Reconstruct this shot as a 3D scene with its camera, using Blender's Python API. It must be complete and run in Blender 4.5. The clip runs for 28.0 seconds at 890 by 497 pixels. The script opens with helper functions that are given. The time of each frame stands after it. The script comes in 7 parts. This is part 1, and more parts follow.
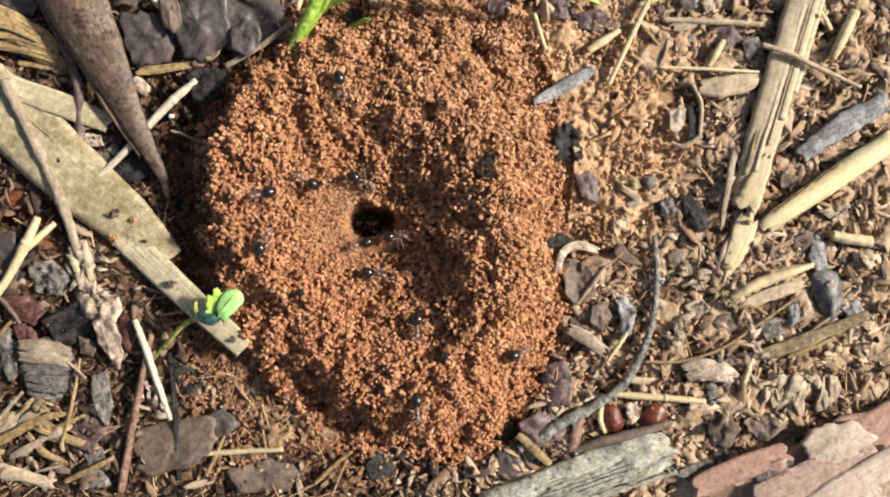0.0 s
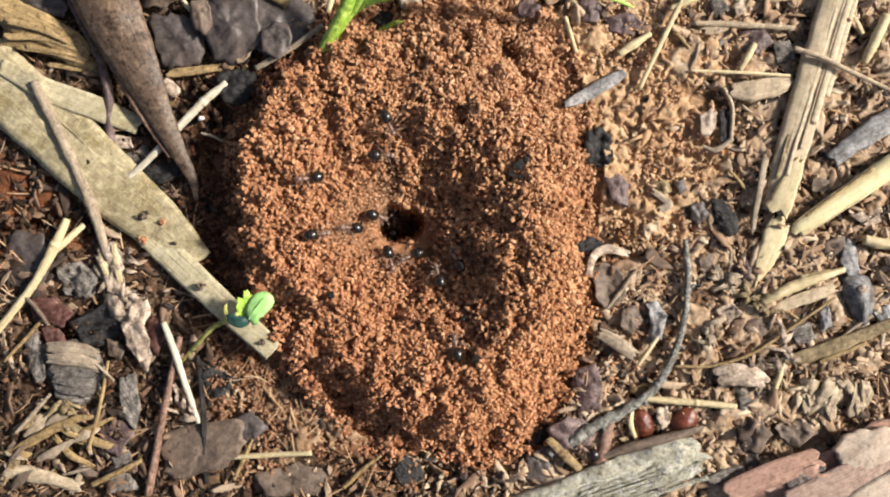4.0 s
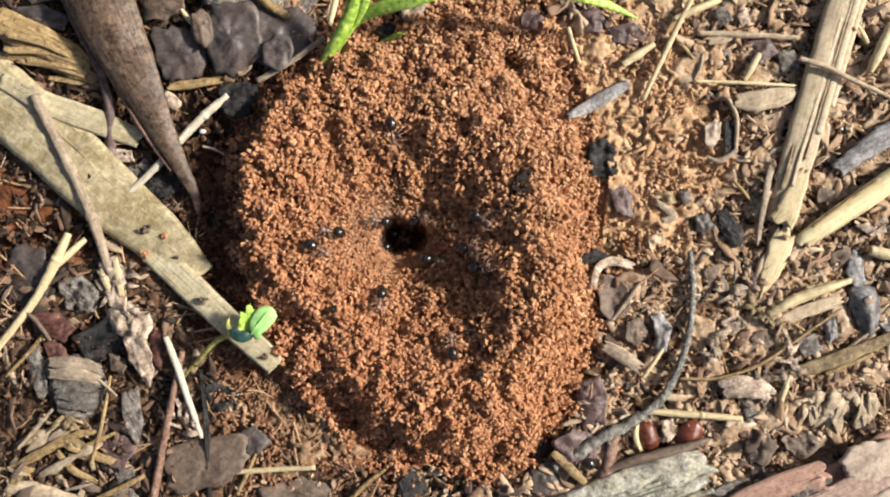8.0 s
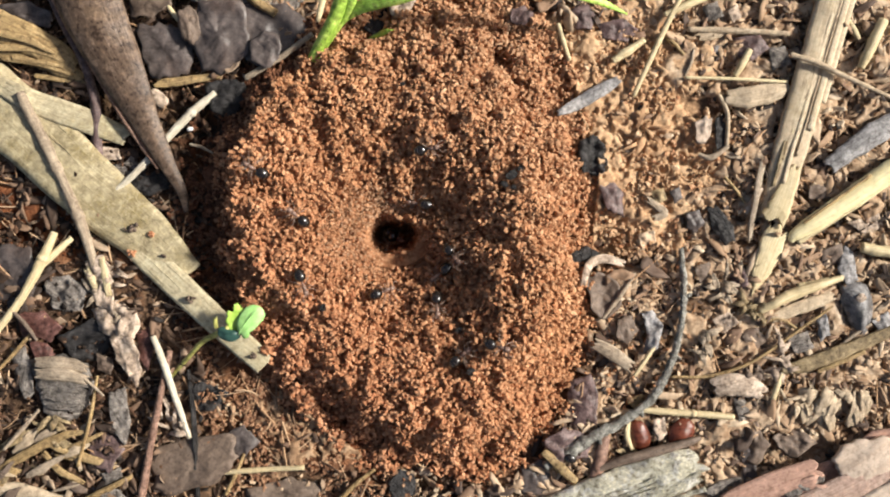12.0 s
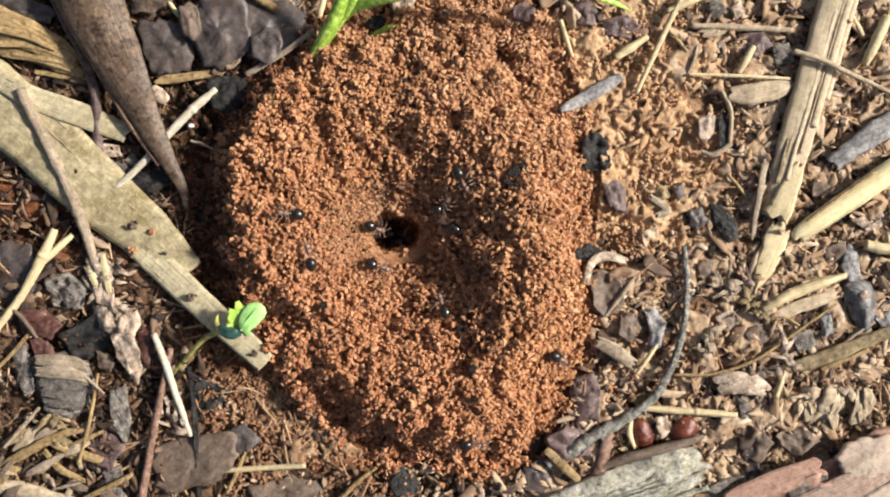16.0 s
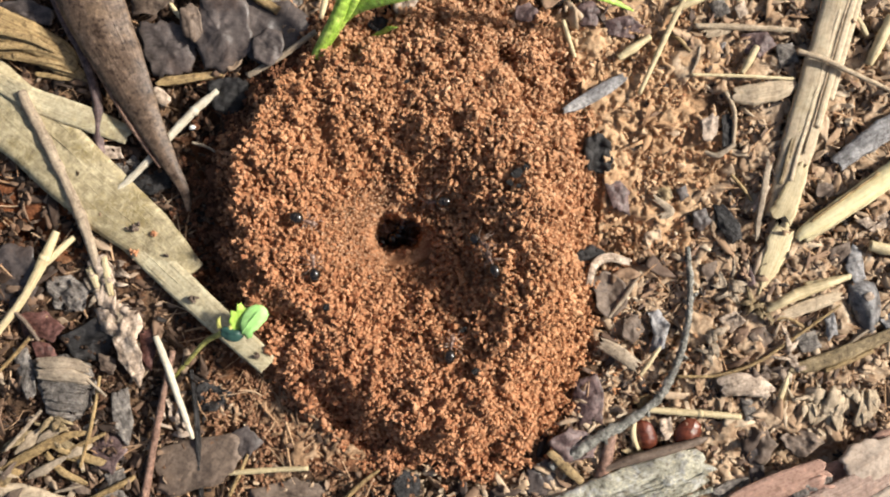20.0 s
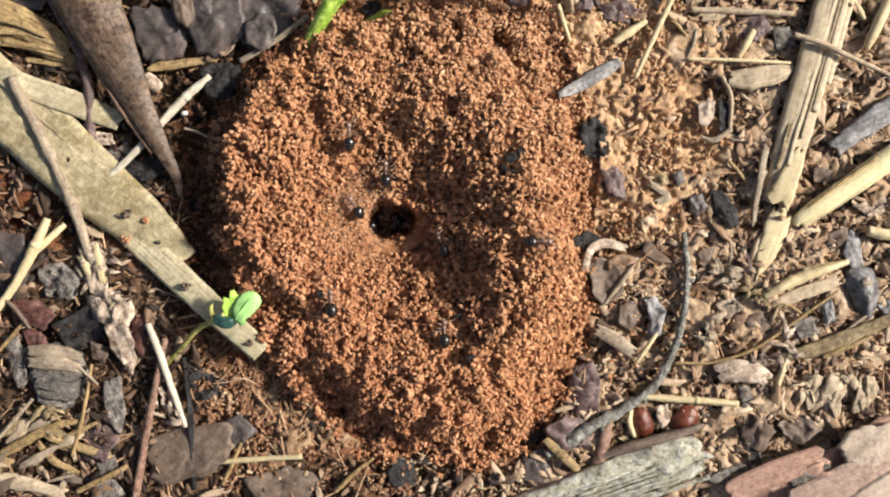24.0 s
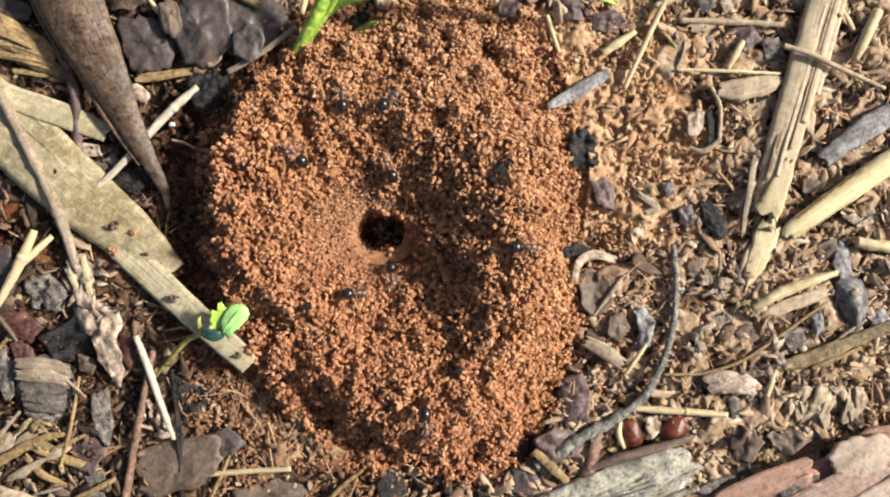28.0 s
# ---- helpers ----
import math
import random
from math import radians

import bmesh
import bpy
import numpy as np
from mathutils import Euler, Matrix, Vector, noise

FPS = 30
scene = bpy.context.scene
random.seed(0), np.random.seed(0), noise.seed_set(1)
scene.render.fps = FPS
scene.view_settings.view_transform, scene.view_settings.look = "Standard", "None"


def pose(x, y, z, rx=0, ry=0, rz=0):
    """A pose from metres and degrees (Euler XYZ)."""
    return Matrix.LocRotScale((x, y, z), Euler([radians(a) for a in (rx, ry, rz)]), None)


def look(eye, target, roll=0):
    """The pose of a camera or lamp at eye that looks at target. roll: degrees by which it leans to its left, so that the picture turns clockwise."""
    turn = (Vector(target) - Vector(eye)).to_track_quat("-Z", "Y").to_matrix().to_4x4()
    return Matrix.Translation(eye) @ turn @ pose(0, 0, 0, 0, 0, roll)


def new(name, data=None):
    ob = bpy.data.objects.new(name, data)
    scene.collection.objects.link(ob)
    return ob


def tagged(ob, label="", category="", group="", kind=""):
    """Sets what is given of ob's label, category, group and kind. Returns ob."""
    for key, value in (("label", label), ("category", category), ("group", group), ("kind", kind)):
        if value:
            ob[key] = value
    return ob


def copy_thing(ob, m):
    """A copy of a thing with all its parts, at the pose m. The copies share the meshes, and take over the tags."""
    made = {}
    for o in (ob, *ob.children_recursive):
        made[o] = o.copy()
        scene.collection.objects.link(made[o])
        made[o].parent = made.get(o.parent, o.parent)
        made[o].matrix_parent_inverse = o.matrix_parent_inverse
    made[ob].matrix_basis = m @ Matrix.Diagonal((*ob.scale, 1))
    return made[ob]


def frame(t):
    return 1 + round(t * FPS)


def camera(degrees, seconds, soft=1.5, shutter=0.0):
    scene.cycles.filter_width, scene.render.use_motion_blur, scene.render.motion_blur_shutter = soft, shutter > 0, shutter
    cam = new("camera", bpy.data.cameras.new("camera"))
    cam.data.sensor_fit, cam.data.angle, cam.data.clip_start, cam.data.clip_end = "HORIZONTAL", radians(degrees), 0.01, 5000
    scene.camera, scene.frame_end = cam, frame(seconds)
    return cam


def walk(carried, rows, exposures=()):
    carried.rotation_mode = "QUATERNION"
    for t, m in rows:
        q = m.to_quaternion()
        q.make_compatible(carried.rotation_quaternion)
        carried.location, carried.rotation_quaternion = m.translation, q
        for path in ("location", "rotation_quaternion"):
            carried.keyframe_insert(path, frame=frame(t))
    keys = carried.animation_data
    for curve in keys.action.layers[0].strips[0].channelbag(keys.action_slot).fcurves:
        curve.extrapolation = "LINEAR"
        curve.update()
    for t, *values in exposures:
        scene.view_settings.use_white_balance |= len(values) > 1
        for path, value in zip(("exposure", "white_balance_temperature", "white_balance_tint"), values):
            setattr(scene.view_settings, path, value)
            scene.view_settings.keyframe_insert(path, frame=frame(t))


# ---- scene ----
cam = camera(50.0, 28.0, soft=2.0)
walk(cam, [
    (0, pose(0.00367, -0.00094, 0.13723, -0.370, -0.089, 0.248)),
    (0.5, pose(0.00182, 0.00104, 0.13828, -0.257, 0.020, 0.329)),
    (1, pose(0.00133, 0.00071, 0.13806, -0.112, 0.057, 0.408)),
    (1.5, pose(0.00048, -0.00080, 0.13781, 0.074, 0.096, 0.520)),
    (2, pose(0.00070, -0.00148, 0.13717, 0.040, 0.020, 0.556)),
    (2.5, pose(0.00064, -0.00202, 0.13723, 0.098, 0.135, 0.525)),
    (3, pose(-0.00004, -0.00175, 0.13704, 0.048, 0.171, 0.493)),
    (3.5, pose(-0.00014, -0.00191, 0.13689, 0.173, 0.123, 0.456)),
    (5.5, pose(-0.00004, -0.00119, 0.13629, 0.222, 0.074, 0.404)),
    (6, pose(0.00019, -0.00076, 0.13642, 0.196, 0.121, 0.341)),
    (6.5, pose(-0.00011, -0.00048, 0.13623, 0.144, 0.085, 0.273)),
    (7, pose(-0.00029, -0.00059, 0.13621, 0.138, 0.164, 0.204)),
    (7.5, pose(-0.00087, -0.00054, 0.13602, 0.186, 0.140, 0.187)),
    (8, pose(-0.00042, 0.00017, 0.13598, 0.099, 0.180, 0.171)),
    (8.5, pose(0.00073, 0.00085, 0.13587, -0.011, 0.038, 0.140)),
    (9, pose(0.00099, 0.00003, 0.13558, 0.111, 0.045, 0.106)),
    (9.5, pose(0.00136, -0.00024, 0.13545, 0.173, -0.032, 0.053)),
    (10, pose(0.00105, -0.00048, 0.13532, 0.141, -0.051, 0.006)),
    (10.5, pose(0.00149, -0.00029, 0.13542, 0.101, -0.007, 0.003)),
    (11, pose(0.00122, -0.00015, 0.13525, 0.152, -0.033, -0.012)),
    (11.5, pose(0.00126, 0.00038, 0.13539, 0.045, -0.027, 0.008)),
    (12, pose(0.00056, -0.00027, 0.13502, 0.163, -0.027, 0.021)),
    (12.5, pose(0.00000, -0.00060, 0.13500, 0.153, 0.024, 0.027)),
    (14.5, pose(0.00025, 0.00101, 0.13474, -0.026, -0.034, 0.054)),
    (15, pose(0.00040, 0.00036, 0.13470, 0.130, -0.035, 0.101)),
    (15.5, pose(0.00085, 0.00064, 0.13484, 0.040, -0.075, 0.074)),
    (16, pose(0.00013, -0.00036, 0.13446, 0.046, -0.089, 0.046)),
    (16.5, pose(0.00011, -0.00017, 0.13460, -0.031, -0.020, 0.043)),
    (17, pose(-0.00000, 0.00000, 0.13450, 0.000, -0.000, -0.000)),
    (17.5, pose(0.00020, 0.00071, 0.13457, -0.056, -0.034, 0.000)),
    (18, pose(0.00007, 0.00015, 0.13449, 0.040, -0.057, 0.059)),
    (18.5, pose(0.00036, 0.00065, 0.13442, 0.005, -0.029, 0.059)),
    (19, pose(-0.00003, -0.00024, 0.13435, 0.101, -0.077, 0.036)),
    (19.5, pose(-0.00048, -0.00085, 0.13406, 0.121, -0.074, -0.006)),
    (20, pose(0.00016, 0.00004, 0.13401, -0.032, 0.072, -0.063)),
    (20.5, pose(-0.00004, 0.00004, 0.13393, 0.031, 0.019, -0.100)),
    (22.5, pose(0.00077, -0.00046, 0.13357, 0.095, -0.113, -0.073)),
    (23, pose(0.00066, -0.00127, 0.13316, 0.028, -0.098, -0.145)),
    (23.5, pose(0.00049, -0.00197, 0.13308, -0.095, -0.105, -0.175)),
    (24, pose(0.00067, -0.00176, 0.13292, -0.075, -0.028, -0.200)),
    (24.5, pose(0.00132, -0.00040, 0.13308, -0.166, -0.067, -0.209)),
    (25, pose(0.00157, 0.00015, 0.13299, -0.188, -0.210, -0.197)),
    (25.5, pose(0.00186, -0.00074, 0.13269, 0.029, -0.199, -0.181)),
    (26, pose(0.00198, -0.00081, 0.13248, -0.103, -0.340, -0.201)),
    (26.5, pose(0.00177, -0.00134, 0.13228, -0.014, -0.297, -0.276)),
    (27, pose(0.00144, -0.00179, 0.13225, -0.092, -0.370, -0.294)),
    (27.5, pose(0.00155, -0.00151, 0.13221, -0.103, -0.247, -0.271)),
    (28, pose(0.00151, 0.00017, 0.13257, -0.231, -0.333, -0.268))])

# ---- sky and sun: thin bright cloud, the veiled sun half high in the east ----
SUN_FROM = Vector((0.90, 0.20, 0.64)).normalized()
world = bpy.data.worlds.new("sky")
scene.world = world
world.use_nodes = True
wn, wl = world.node_tree.nodes, world.node_tree.links
sky = wn.new("ShaderNodeTexSky")
sky.sky_type, sky.sun_disc = "NISHITA", False
sky.sun_elevation = math.asin(SUN_FROM.z)
sky.sun_rotation = math.atan2(SUN_FROM.x, SUN_FROM.y)
sky.dust_density, sky.air_density = 4.0, 1.0
wl.new(sky.outputs["Color"], wn["Background"].inputs["Color"])
wn["Background"].inputs["Strength"].default_value = 0.060
sun = new("sun", bpy.data.lights.new("sun", "SUN"))
sun.data.energy, sun.data.angle, sun.data.color = 4.9, radians(6), (1.0, 0.95, 0.87)
sun.matrix_world = look(SUN_FROM * 5, (0, 0, 0))
scene.view_settings.exposure = 0.51

MM = 0.001

# ---- the lie of the land (millimetres; x to the east, y to the north) ----
def vnoise(x, y, scale, seed=0):
    """Smooth value noise from -1 to 1 on a lattice of that many millimetres."""
    u, v = np.asarray(x, float) / scale + seed * 17.31, np.asarray(y, float) / scale - seed * 9.77
    i, j = np.floor(u), np.floor(v)
    fu, fv = u - i, v - j
    fu, fv = fu * fu * (3 - 2 * fu), fv * fv * (3 - 2 * fv)

    def lattice(a, b):
        s = np.sin(a * 127.1 + b * 311.7 + seed * 74.7) * 43758.5453
        return (s - np.floor(s)) * 2 - 1

    low = lattice(i, j) * (1 - fu) + lattice(i + 1, j) * fu
    high = lattice(i, j + 1) * (1 - fu) + lattice(i + 1, j + 1) * fu
    return low * (1 - fv) + high * fv


# the ring round the nest, every 30 degrees counter-clockwise from east
NEST = (-7.5, 0.6)
HOLE = (-6.9, 1.9)
OUTER = [29.8, 33.4, 41.6, 40.4, 32.0, 27.6, 24.4, 25.2, 27.6, 32.8, 37.6, 32.6]
CREST = [19.4, 20.0, 20.2, 19.8, 22.0, 21.8, 17.6, 16.2, 16.8, 22.0, 24.0, 21.0]
HEIGHT = [8.9, 8.6, 7.4, 6.4, 7.0, 7.8, 7.6, 6.5, 6.6, 7.6, 8.4, 8.7]
FURROW = [(-2.2, -1.2), (0.8, -4.0), (2.0, -9.2), (2.2, -13.2), (1.3, -16.0)]


# clefts in the mound: course, depth, half width
CLEFTS = [([(8.0, 27.6), (10.6, 23.2)], 2.6, 1.3), ([(-9.2, 30.6), (-9.6, 36.0)], 4.0, 1.5), ([(-22.0, -11.0), (-18.6, -17.4), (-13.4, -23.0), (-8.4, -29.2)], 2.6, 3.4)]


def round_ring(table, angle):
    k = np.mod(np.degrees(angle), 360) / 30
    i = np.floor(k).astype(int) % 12
    f = k - np.floor(k)
    f = f * f * (3 - 2 * f)
    t = np.array(table)
    return t[i] * (1 - f) + t[(i + 1) % 12] * f


def along(x, y, line):
    """Distance from a broken line, and how far along it from 0 to 1."""
    best, where = np.full(np.shape(x), 1e9), np.zeros(np.shape(x))
    n = len(line) - 1
    for k in range(n):
        (ax, ay), (bx, by) = line[k], line[k + 1]
        ux, uy = bx - ax, by - ay
        f = np.clip(((x - ax) * ux + (y - ay) * uy) / (ux * ux + uy * uy), 0, 1)
        d = np.hypot(x - ax - f * ux, y - ay - f * uy)
        near = d < best
        best, where = np.where(near, d, best), np.where(near, (k + f) / n, where)
    return best, where


def mound(x, y):
    """Height of the excavated soil over the ground, hole included."""
    x, y = np.asarray(x, float), np.asarray(y, float)
    dx, dy = x - NEST[0], y - NEST[1]
    r, a = np.hypot(dx, dy), np.arctan2(dy, dx)
    r = r * (1 + 0.035 * vnoise(x, y, 6, 3) + 0.025 * vnoise(x, y, 2.6, 4))
    ro, rc, hc = round_ring(OUTER, a), round_ring(CREST, a), round_ring(HEIGHT, a)
    s = np.clip((r - 2.6) / (rc - 2.6), 0, 1)
    q = np.clip((r - rc) / (ro - rc), 0, 1)
    h = np.where(r < rc, hc * np.sin(s * np.pi / 2) ** (1.45 + 0.52 * np.cos(a - 0.1)), hc * (0.5 + 0.5 * np.cos(q * np.pi)))
    flank = np.clip((r - rc) / 4, 0, 1) * np.clip((ro - r) / 4, 0, 1) * np.clip(1.6 * np.cos(a - 3.95) - 0.5, 0, 1)
    h = h + flank * (1.7 * vnoise(x, y, 3.6, 8) + 1.1 * vnoise(x, y, 1.9, 9))
    d, f = along(x, y, FURROW)
    h = h - 1.6 * np.exp(-((d / 2.6) ** 2)) * np.clip(0.35 + 2.2 * f, 0, 1) * (1 - 0.55 * np.clip(f * 3 - 2, 0, 1))
    for line, deep, wide in CLEFTS:
        d, f = along(x, y, line)
        h = h - np.clip(h - 0.5, 0, deep) * np.exp(-((d / wide) ** 2))
    h = h + np.clip(h, 0, 1.5) / 1.5 * (0.42 * vnoise(x, y, 3.0, 5) + 0.30 * vnoise(x, y, 1.5, 6))
    e = np.hypot((x - HOLE[0]) / 3.0, (y - HOLE[1]) / 2.3) * (1 + 0.26 * vnoise(x, y, 2.0, 7))
    k = np.clip((1.3 - e) / 0.95, 0, 1)
    return h - 15.0 * k * k * (3 - 2 * k)


def spongy(x, y, grain, seed):
    """Relief of crumbs grown together, from -1 in the gaps to about 0 on their tops."""
    u, v = 0.8 * x + 0.6 * y, 0.8 * y - 0.6 * x
    a, b = vnoise(x, y, grain * 1.3, seed), vnoise(x, y, grain * 1.3, seed + 1)
    u, v = u + 0.55 * grain * a, v + 0.55 * grain * b
    n = vnoise(u, v, grain, seed + 2) + 0.55 * vnoise(v + 0.3 * u, u - 0.3 * v, grain * 0.55, seed + 3)
    k = np.clip((n + 0.42) / 0.60, 0, 1)
    return k * k * (3 - 2 * k) - 1 + 0.22 * np.clip(n, 0, 1) + 0.12 * vnoise(u, v, grain * 0.3, seed + 4)


# dark hollows in the litter: middle, half widths, depth
HOLLOWS = [(-51.5, -12.6, 4.5, 2.6, 4.0), (-59.5, 1.8, 4.0, 2.2, 2.6), (-36.3, 20.2, 3.2, 2.6, 4.0), (-33.2, 14.0, 3.0, 6.0, 3.4), (-46.7, 19.0, 2.5, 4.0, 2.6), (-9.3, 32.6, 2.0, 3.0, 3.0), (49.3, -29.0, 8.0, 2.4, 2.8), (53.7, 3.0, 2.6, 2.2, 2.5), (18.1, 13.4, 2.0, 2.4, 1.6), (24.0, 0.6, 2.6, 3.4, 3.0), (-56.3, -28.2, 4.0, 2.2, 2.0), (-5.1, -33.8, 3.5, 2.2, 2.4), (27.7, -29.0, 4.2, 1.6, 2.2), (-36.3, -31.4, 3.0, 1.6, 1.6), (42.1, 2.2, 1.8, 2.8, 1.8)]


def soil(x, y):
    """Height of the bare ground: low bumps, nearly level far off."""
    x, y = np.asarray(x, float), np.asarray(y, float)
    near = np.exp(-((x / 120) ** 2) - ((y / 110) ** 2))
    h = near * (0.85 * vnoise(x, y, 8, 11) + 0.60 * vnoise(x, y, 3.5, 12) + 0.30 * vnoise(x, y, 1.4, 13))
    for px, py, rx, ry, deep in HOLLOWS:
        h = h - deep * np.exp(-(((x - px) / rx) ** 2) - (((y - py) / ry) ** 2))
    return h - 0.35


def top(x, y):
    """Height of whatever soil lies uppermost."""
    m = mound(x, y)
    return np.where(m < -0.2, m, np.maximum(soil(x, y), m))


# ---- materials ----
def base_material(name, rough=0.8, spec=0.35):
    m = bpy.data.materials.new(name)
    m.use_nodes = True
    n, l = m.node_tree.nodes, m.node_tree.links
    b = n["Principled BSDF"]
    b.inputs["Roughness"].default_value = rough
    b.inputs["Specular IOR Level"].default_value = spec
    return m, n, l, b


def noise_node(n, l, vector, scale, detail=4.0, rough=0.6, distort=0.0):
    t = n.new("ShaderNodeTexNoise")
    t.inputs["Scale"].default_value = scale
    t.inputs["Detail"].default_value = detail
    t.inputs["Roughness"].default_value = rough
    t.inputs["Distortion"].default_value = distort
    l.new(vector, t.inputs["Vector"])
    return t.outputs["Fac"]


def ramp_node(n, l, fac, stops):
    r = n.new("ShaderNodeValToRGB")
    e = r.color_ramp.elements
    while len(e) < len(stops):
        e.new(0.5)
    for k, (p, c) in enumerate(stops):
        e[k].position, e[k].color = p, (*c, 1) if len(c) == 3 else c
    l.new(fac, r.inputs["Fac"])
    return r.outputs["Color"]


def mix_node(n, l, fac, a, b, how="MIX"):
    x = n.new("ShaderNodeMix")
    x.data_type, x.blend_type = "RGBA", how
    for socket, value in ((x.inputs["Factor"], fac), (x.inputs["A"], a), (x.inputs["B"], b)):
        if isinstance(value, (int, float)):
            socket.default_value = value
        elif isinstance(value, tuple):
            socket.default_value = (*value, 1)
        else:
            l.new(value, socket)
    return x.outputs["Result"]


def bump_node(n, l, b, height, strength, distance):
    k = n.new("ShaderNodeBump")
    k.inputs["Strength"].default_value, k.inputs["Distance"].default_value = strength, distance
    l.new(height, k.inputs["Height"])
    l.new(k.outputs["Normal"], b.inputs["Normal"])


def crumb_material(name, stops, fine=2600.0, rough=0.92, spread=0.5, tan=False):
    """Earth in loose crumbs: every crumb its own shade, with fine grit on it."""
    m, n, l, b = base_material(name, rough, 0.2)
    c = n.new("ShaderNodeTexCoord").outputs["Object"]
    g, o = n.new("ShaderNodeNewGeometry"), n.new("ShaderNodeObjectInfo")
    s = n.new("ShaderNodeMath")
    s.operation = "ADD"
    l.new(g.outputs["Random Per Island"], s.inputs[0])
    l.new(o.outputs["Random"], s.inputs[1])
    w = n.new("ShaderNodeMath")
    w.operation = "FRACT"
    l.new(s.outputs[0], w.inputs[0])
    tone = ramp_node(n, l, w.outputs[0], stops)
    grit = noise_node(n, l, c, fine, 3)
    mottle = noise_node(n, l, c, 260.0, 3)
    shade = ramp_node(n, l, grit, [(0.3, (0.66, 0.60, 0.55)), (0.7, (1.18, 1.18, 1.18))])
    patch = ramp_node(n, l, mottle, [(0.35, (0.84, 0.79, 0.75)), (0.65, (1.1, 1.09, 1.07))])
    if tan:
        # tone runs from redder in the south-west to paler and yellower in the north-east
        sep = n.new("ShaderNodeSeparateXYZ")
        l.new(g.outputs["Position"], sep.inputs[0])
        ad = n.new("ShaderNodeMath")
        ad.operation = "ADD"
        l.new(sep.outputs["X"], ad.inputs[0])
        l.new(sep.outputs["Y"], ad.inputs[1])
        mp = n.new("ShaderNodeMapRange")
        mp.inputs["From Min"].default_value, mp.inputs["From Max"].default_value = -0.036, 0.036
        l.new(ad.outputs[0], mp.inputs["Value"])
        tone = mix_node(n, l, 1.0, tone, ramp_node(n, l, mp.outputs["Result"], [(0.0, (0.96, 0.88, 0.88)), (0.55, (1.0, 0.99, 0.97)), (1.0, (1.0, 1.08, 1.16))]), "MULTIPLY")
    col = mix_node(n, l, spread, tone, shade, "MULTIPLY")
    l.new(mix_node(n, l, 0.8, col, patch, "MULTIPLY"), b.inputs["Base Color"])
    bump_node(n, l, b, grit, 0.6, 0.0002)
    return m


def fibre_material(name, dark, light, rough=0.65, along_scale=3.0, across=26.0, spots=0.35, spot=(0.06, 0.035, 0.02), bump=0.35, spec=0.3, scabs=0.55, flecks=0.8):
    """Dry plant tissue: streaks run along the piece, with stains and small specks."""
    m, n, l, b = base_material(name, rough, spec)
    tc = n.new("ShaderNodeTexCoord")
    uv, ob = tc.outputs["UV"], tc.outputs["Object"]
    mp = n.new("ShaderNodeMapping")
    mp.inputs["Scale"].default_value = (along_scale, across, 1)
    l.new(uv, mp.inputs["Vector"])
    streak = noise_node(n, l, mp.outputs["Vector"], 1.0, 6, 0.7, 0.4)
    stain = noise_node(n, l, ob, 190.0, 5, 0.65)
    speck = noise_node(n, l, ob, 1500.0, 3, 0.7)
    rnd = n.new("ShaderNodeObjectInfo").outputs["Random"]
    col = ramp_node(n, l, streak, [(0.28, dark), (0.5, tuple((p + q) / 2 for p, q in zip(dark, light))), (0.72, light)])
    col = mix_node(n, l, 0.75, col, ramp_node(n, l, rnd, [(0, (0.82, 0.80, 0.78)), (1, (1.12, 1.12, 1.12))]), "MULTIPLY")
    mask = ramp_node(n, l, stain, [(0.52, (0, 0, 0)), (0.70, (1, 1, 1))])
    k = n.new("ShaderNodeMath")
    k.operation = "MULTIPLY"
    k.inputs[1].default_value = spots
    l.new(mask, k.inputs[0])
    col = mix_node(n, l, k.outputs[0], col, spot)
    scab = noise_node(n, l, ob, 620.0, 5, 0.75, 0.6)
    col = mix_node(n, l, ramp_node(n, l, scab, [(0.50, (0, 0, 0)), (0.60, (scabs, scabs, scabs))]), col, tuple(min(0.8, 1.35 * v + 0.02) for v in light))
    col = mix_node(n, l, ramp_node(n, l, scab, [(0.36, (scabs, scabs, scabs)), (0.46, (0, 0, 0))]), col, tuple(0.55 * v for v in dark))
    fleck = ramp_node(n, l, speck, [(0.36, (0.35, 0.31, 0.28)), (0.47, (0.95, 0.95, 0.95)), (0.56, (1.0, 1.0, 1.0)), (0.66, (1.5, 1.45, 1.35))])
    l.new(mix_node(n, l, flecks, col, fleck, "MULTIPLY"), b.inputs["Base Color"])
    h = n.new("ShaderNodeMath")
    h.operation = "MULTIPLY_ADD"
    h.inputs[1].default_value = 0.45
    l.new(speck, h.inputs[0])
    l.new(streak, h.inputs[2])
    bump_node(n, l, b, h.outputs[0], bump, 0.0006)
    return m


def shiny_material(name, colour, rough=0.2, spec=0.5, second=None, fine=900.0, coat=0.0):
    m, n, l, b = base_material(name, rough, spec)
    b.inputs["Coat Weight"].default_value, b.inputs["Coat Roughness"].default_value = coat, 0.16
    c = n.new("ShaderNodeTexCoord").outputs["Object"]
    f = noise_node(n, l, c, fine, 3)
    l.new(ramp_node(n, l, f, [(0.35, colour), (0.65, second or colour)]), b.inputs["Base Color"])
    bump_node(n, l, b, f, 0.15, 0.00005)
    return m


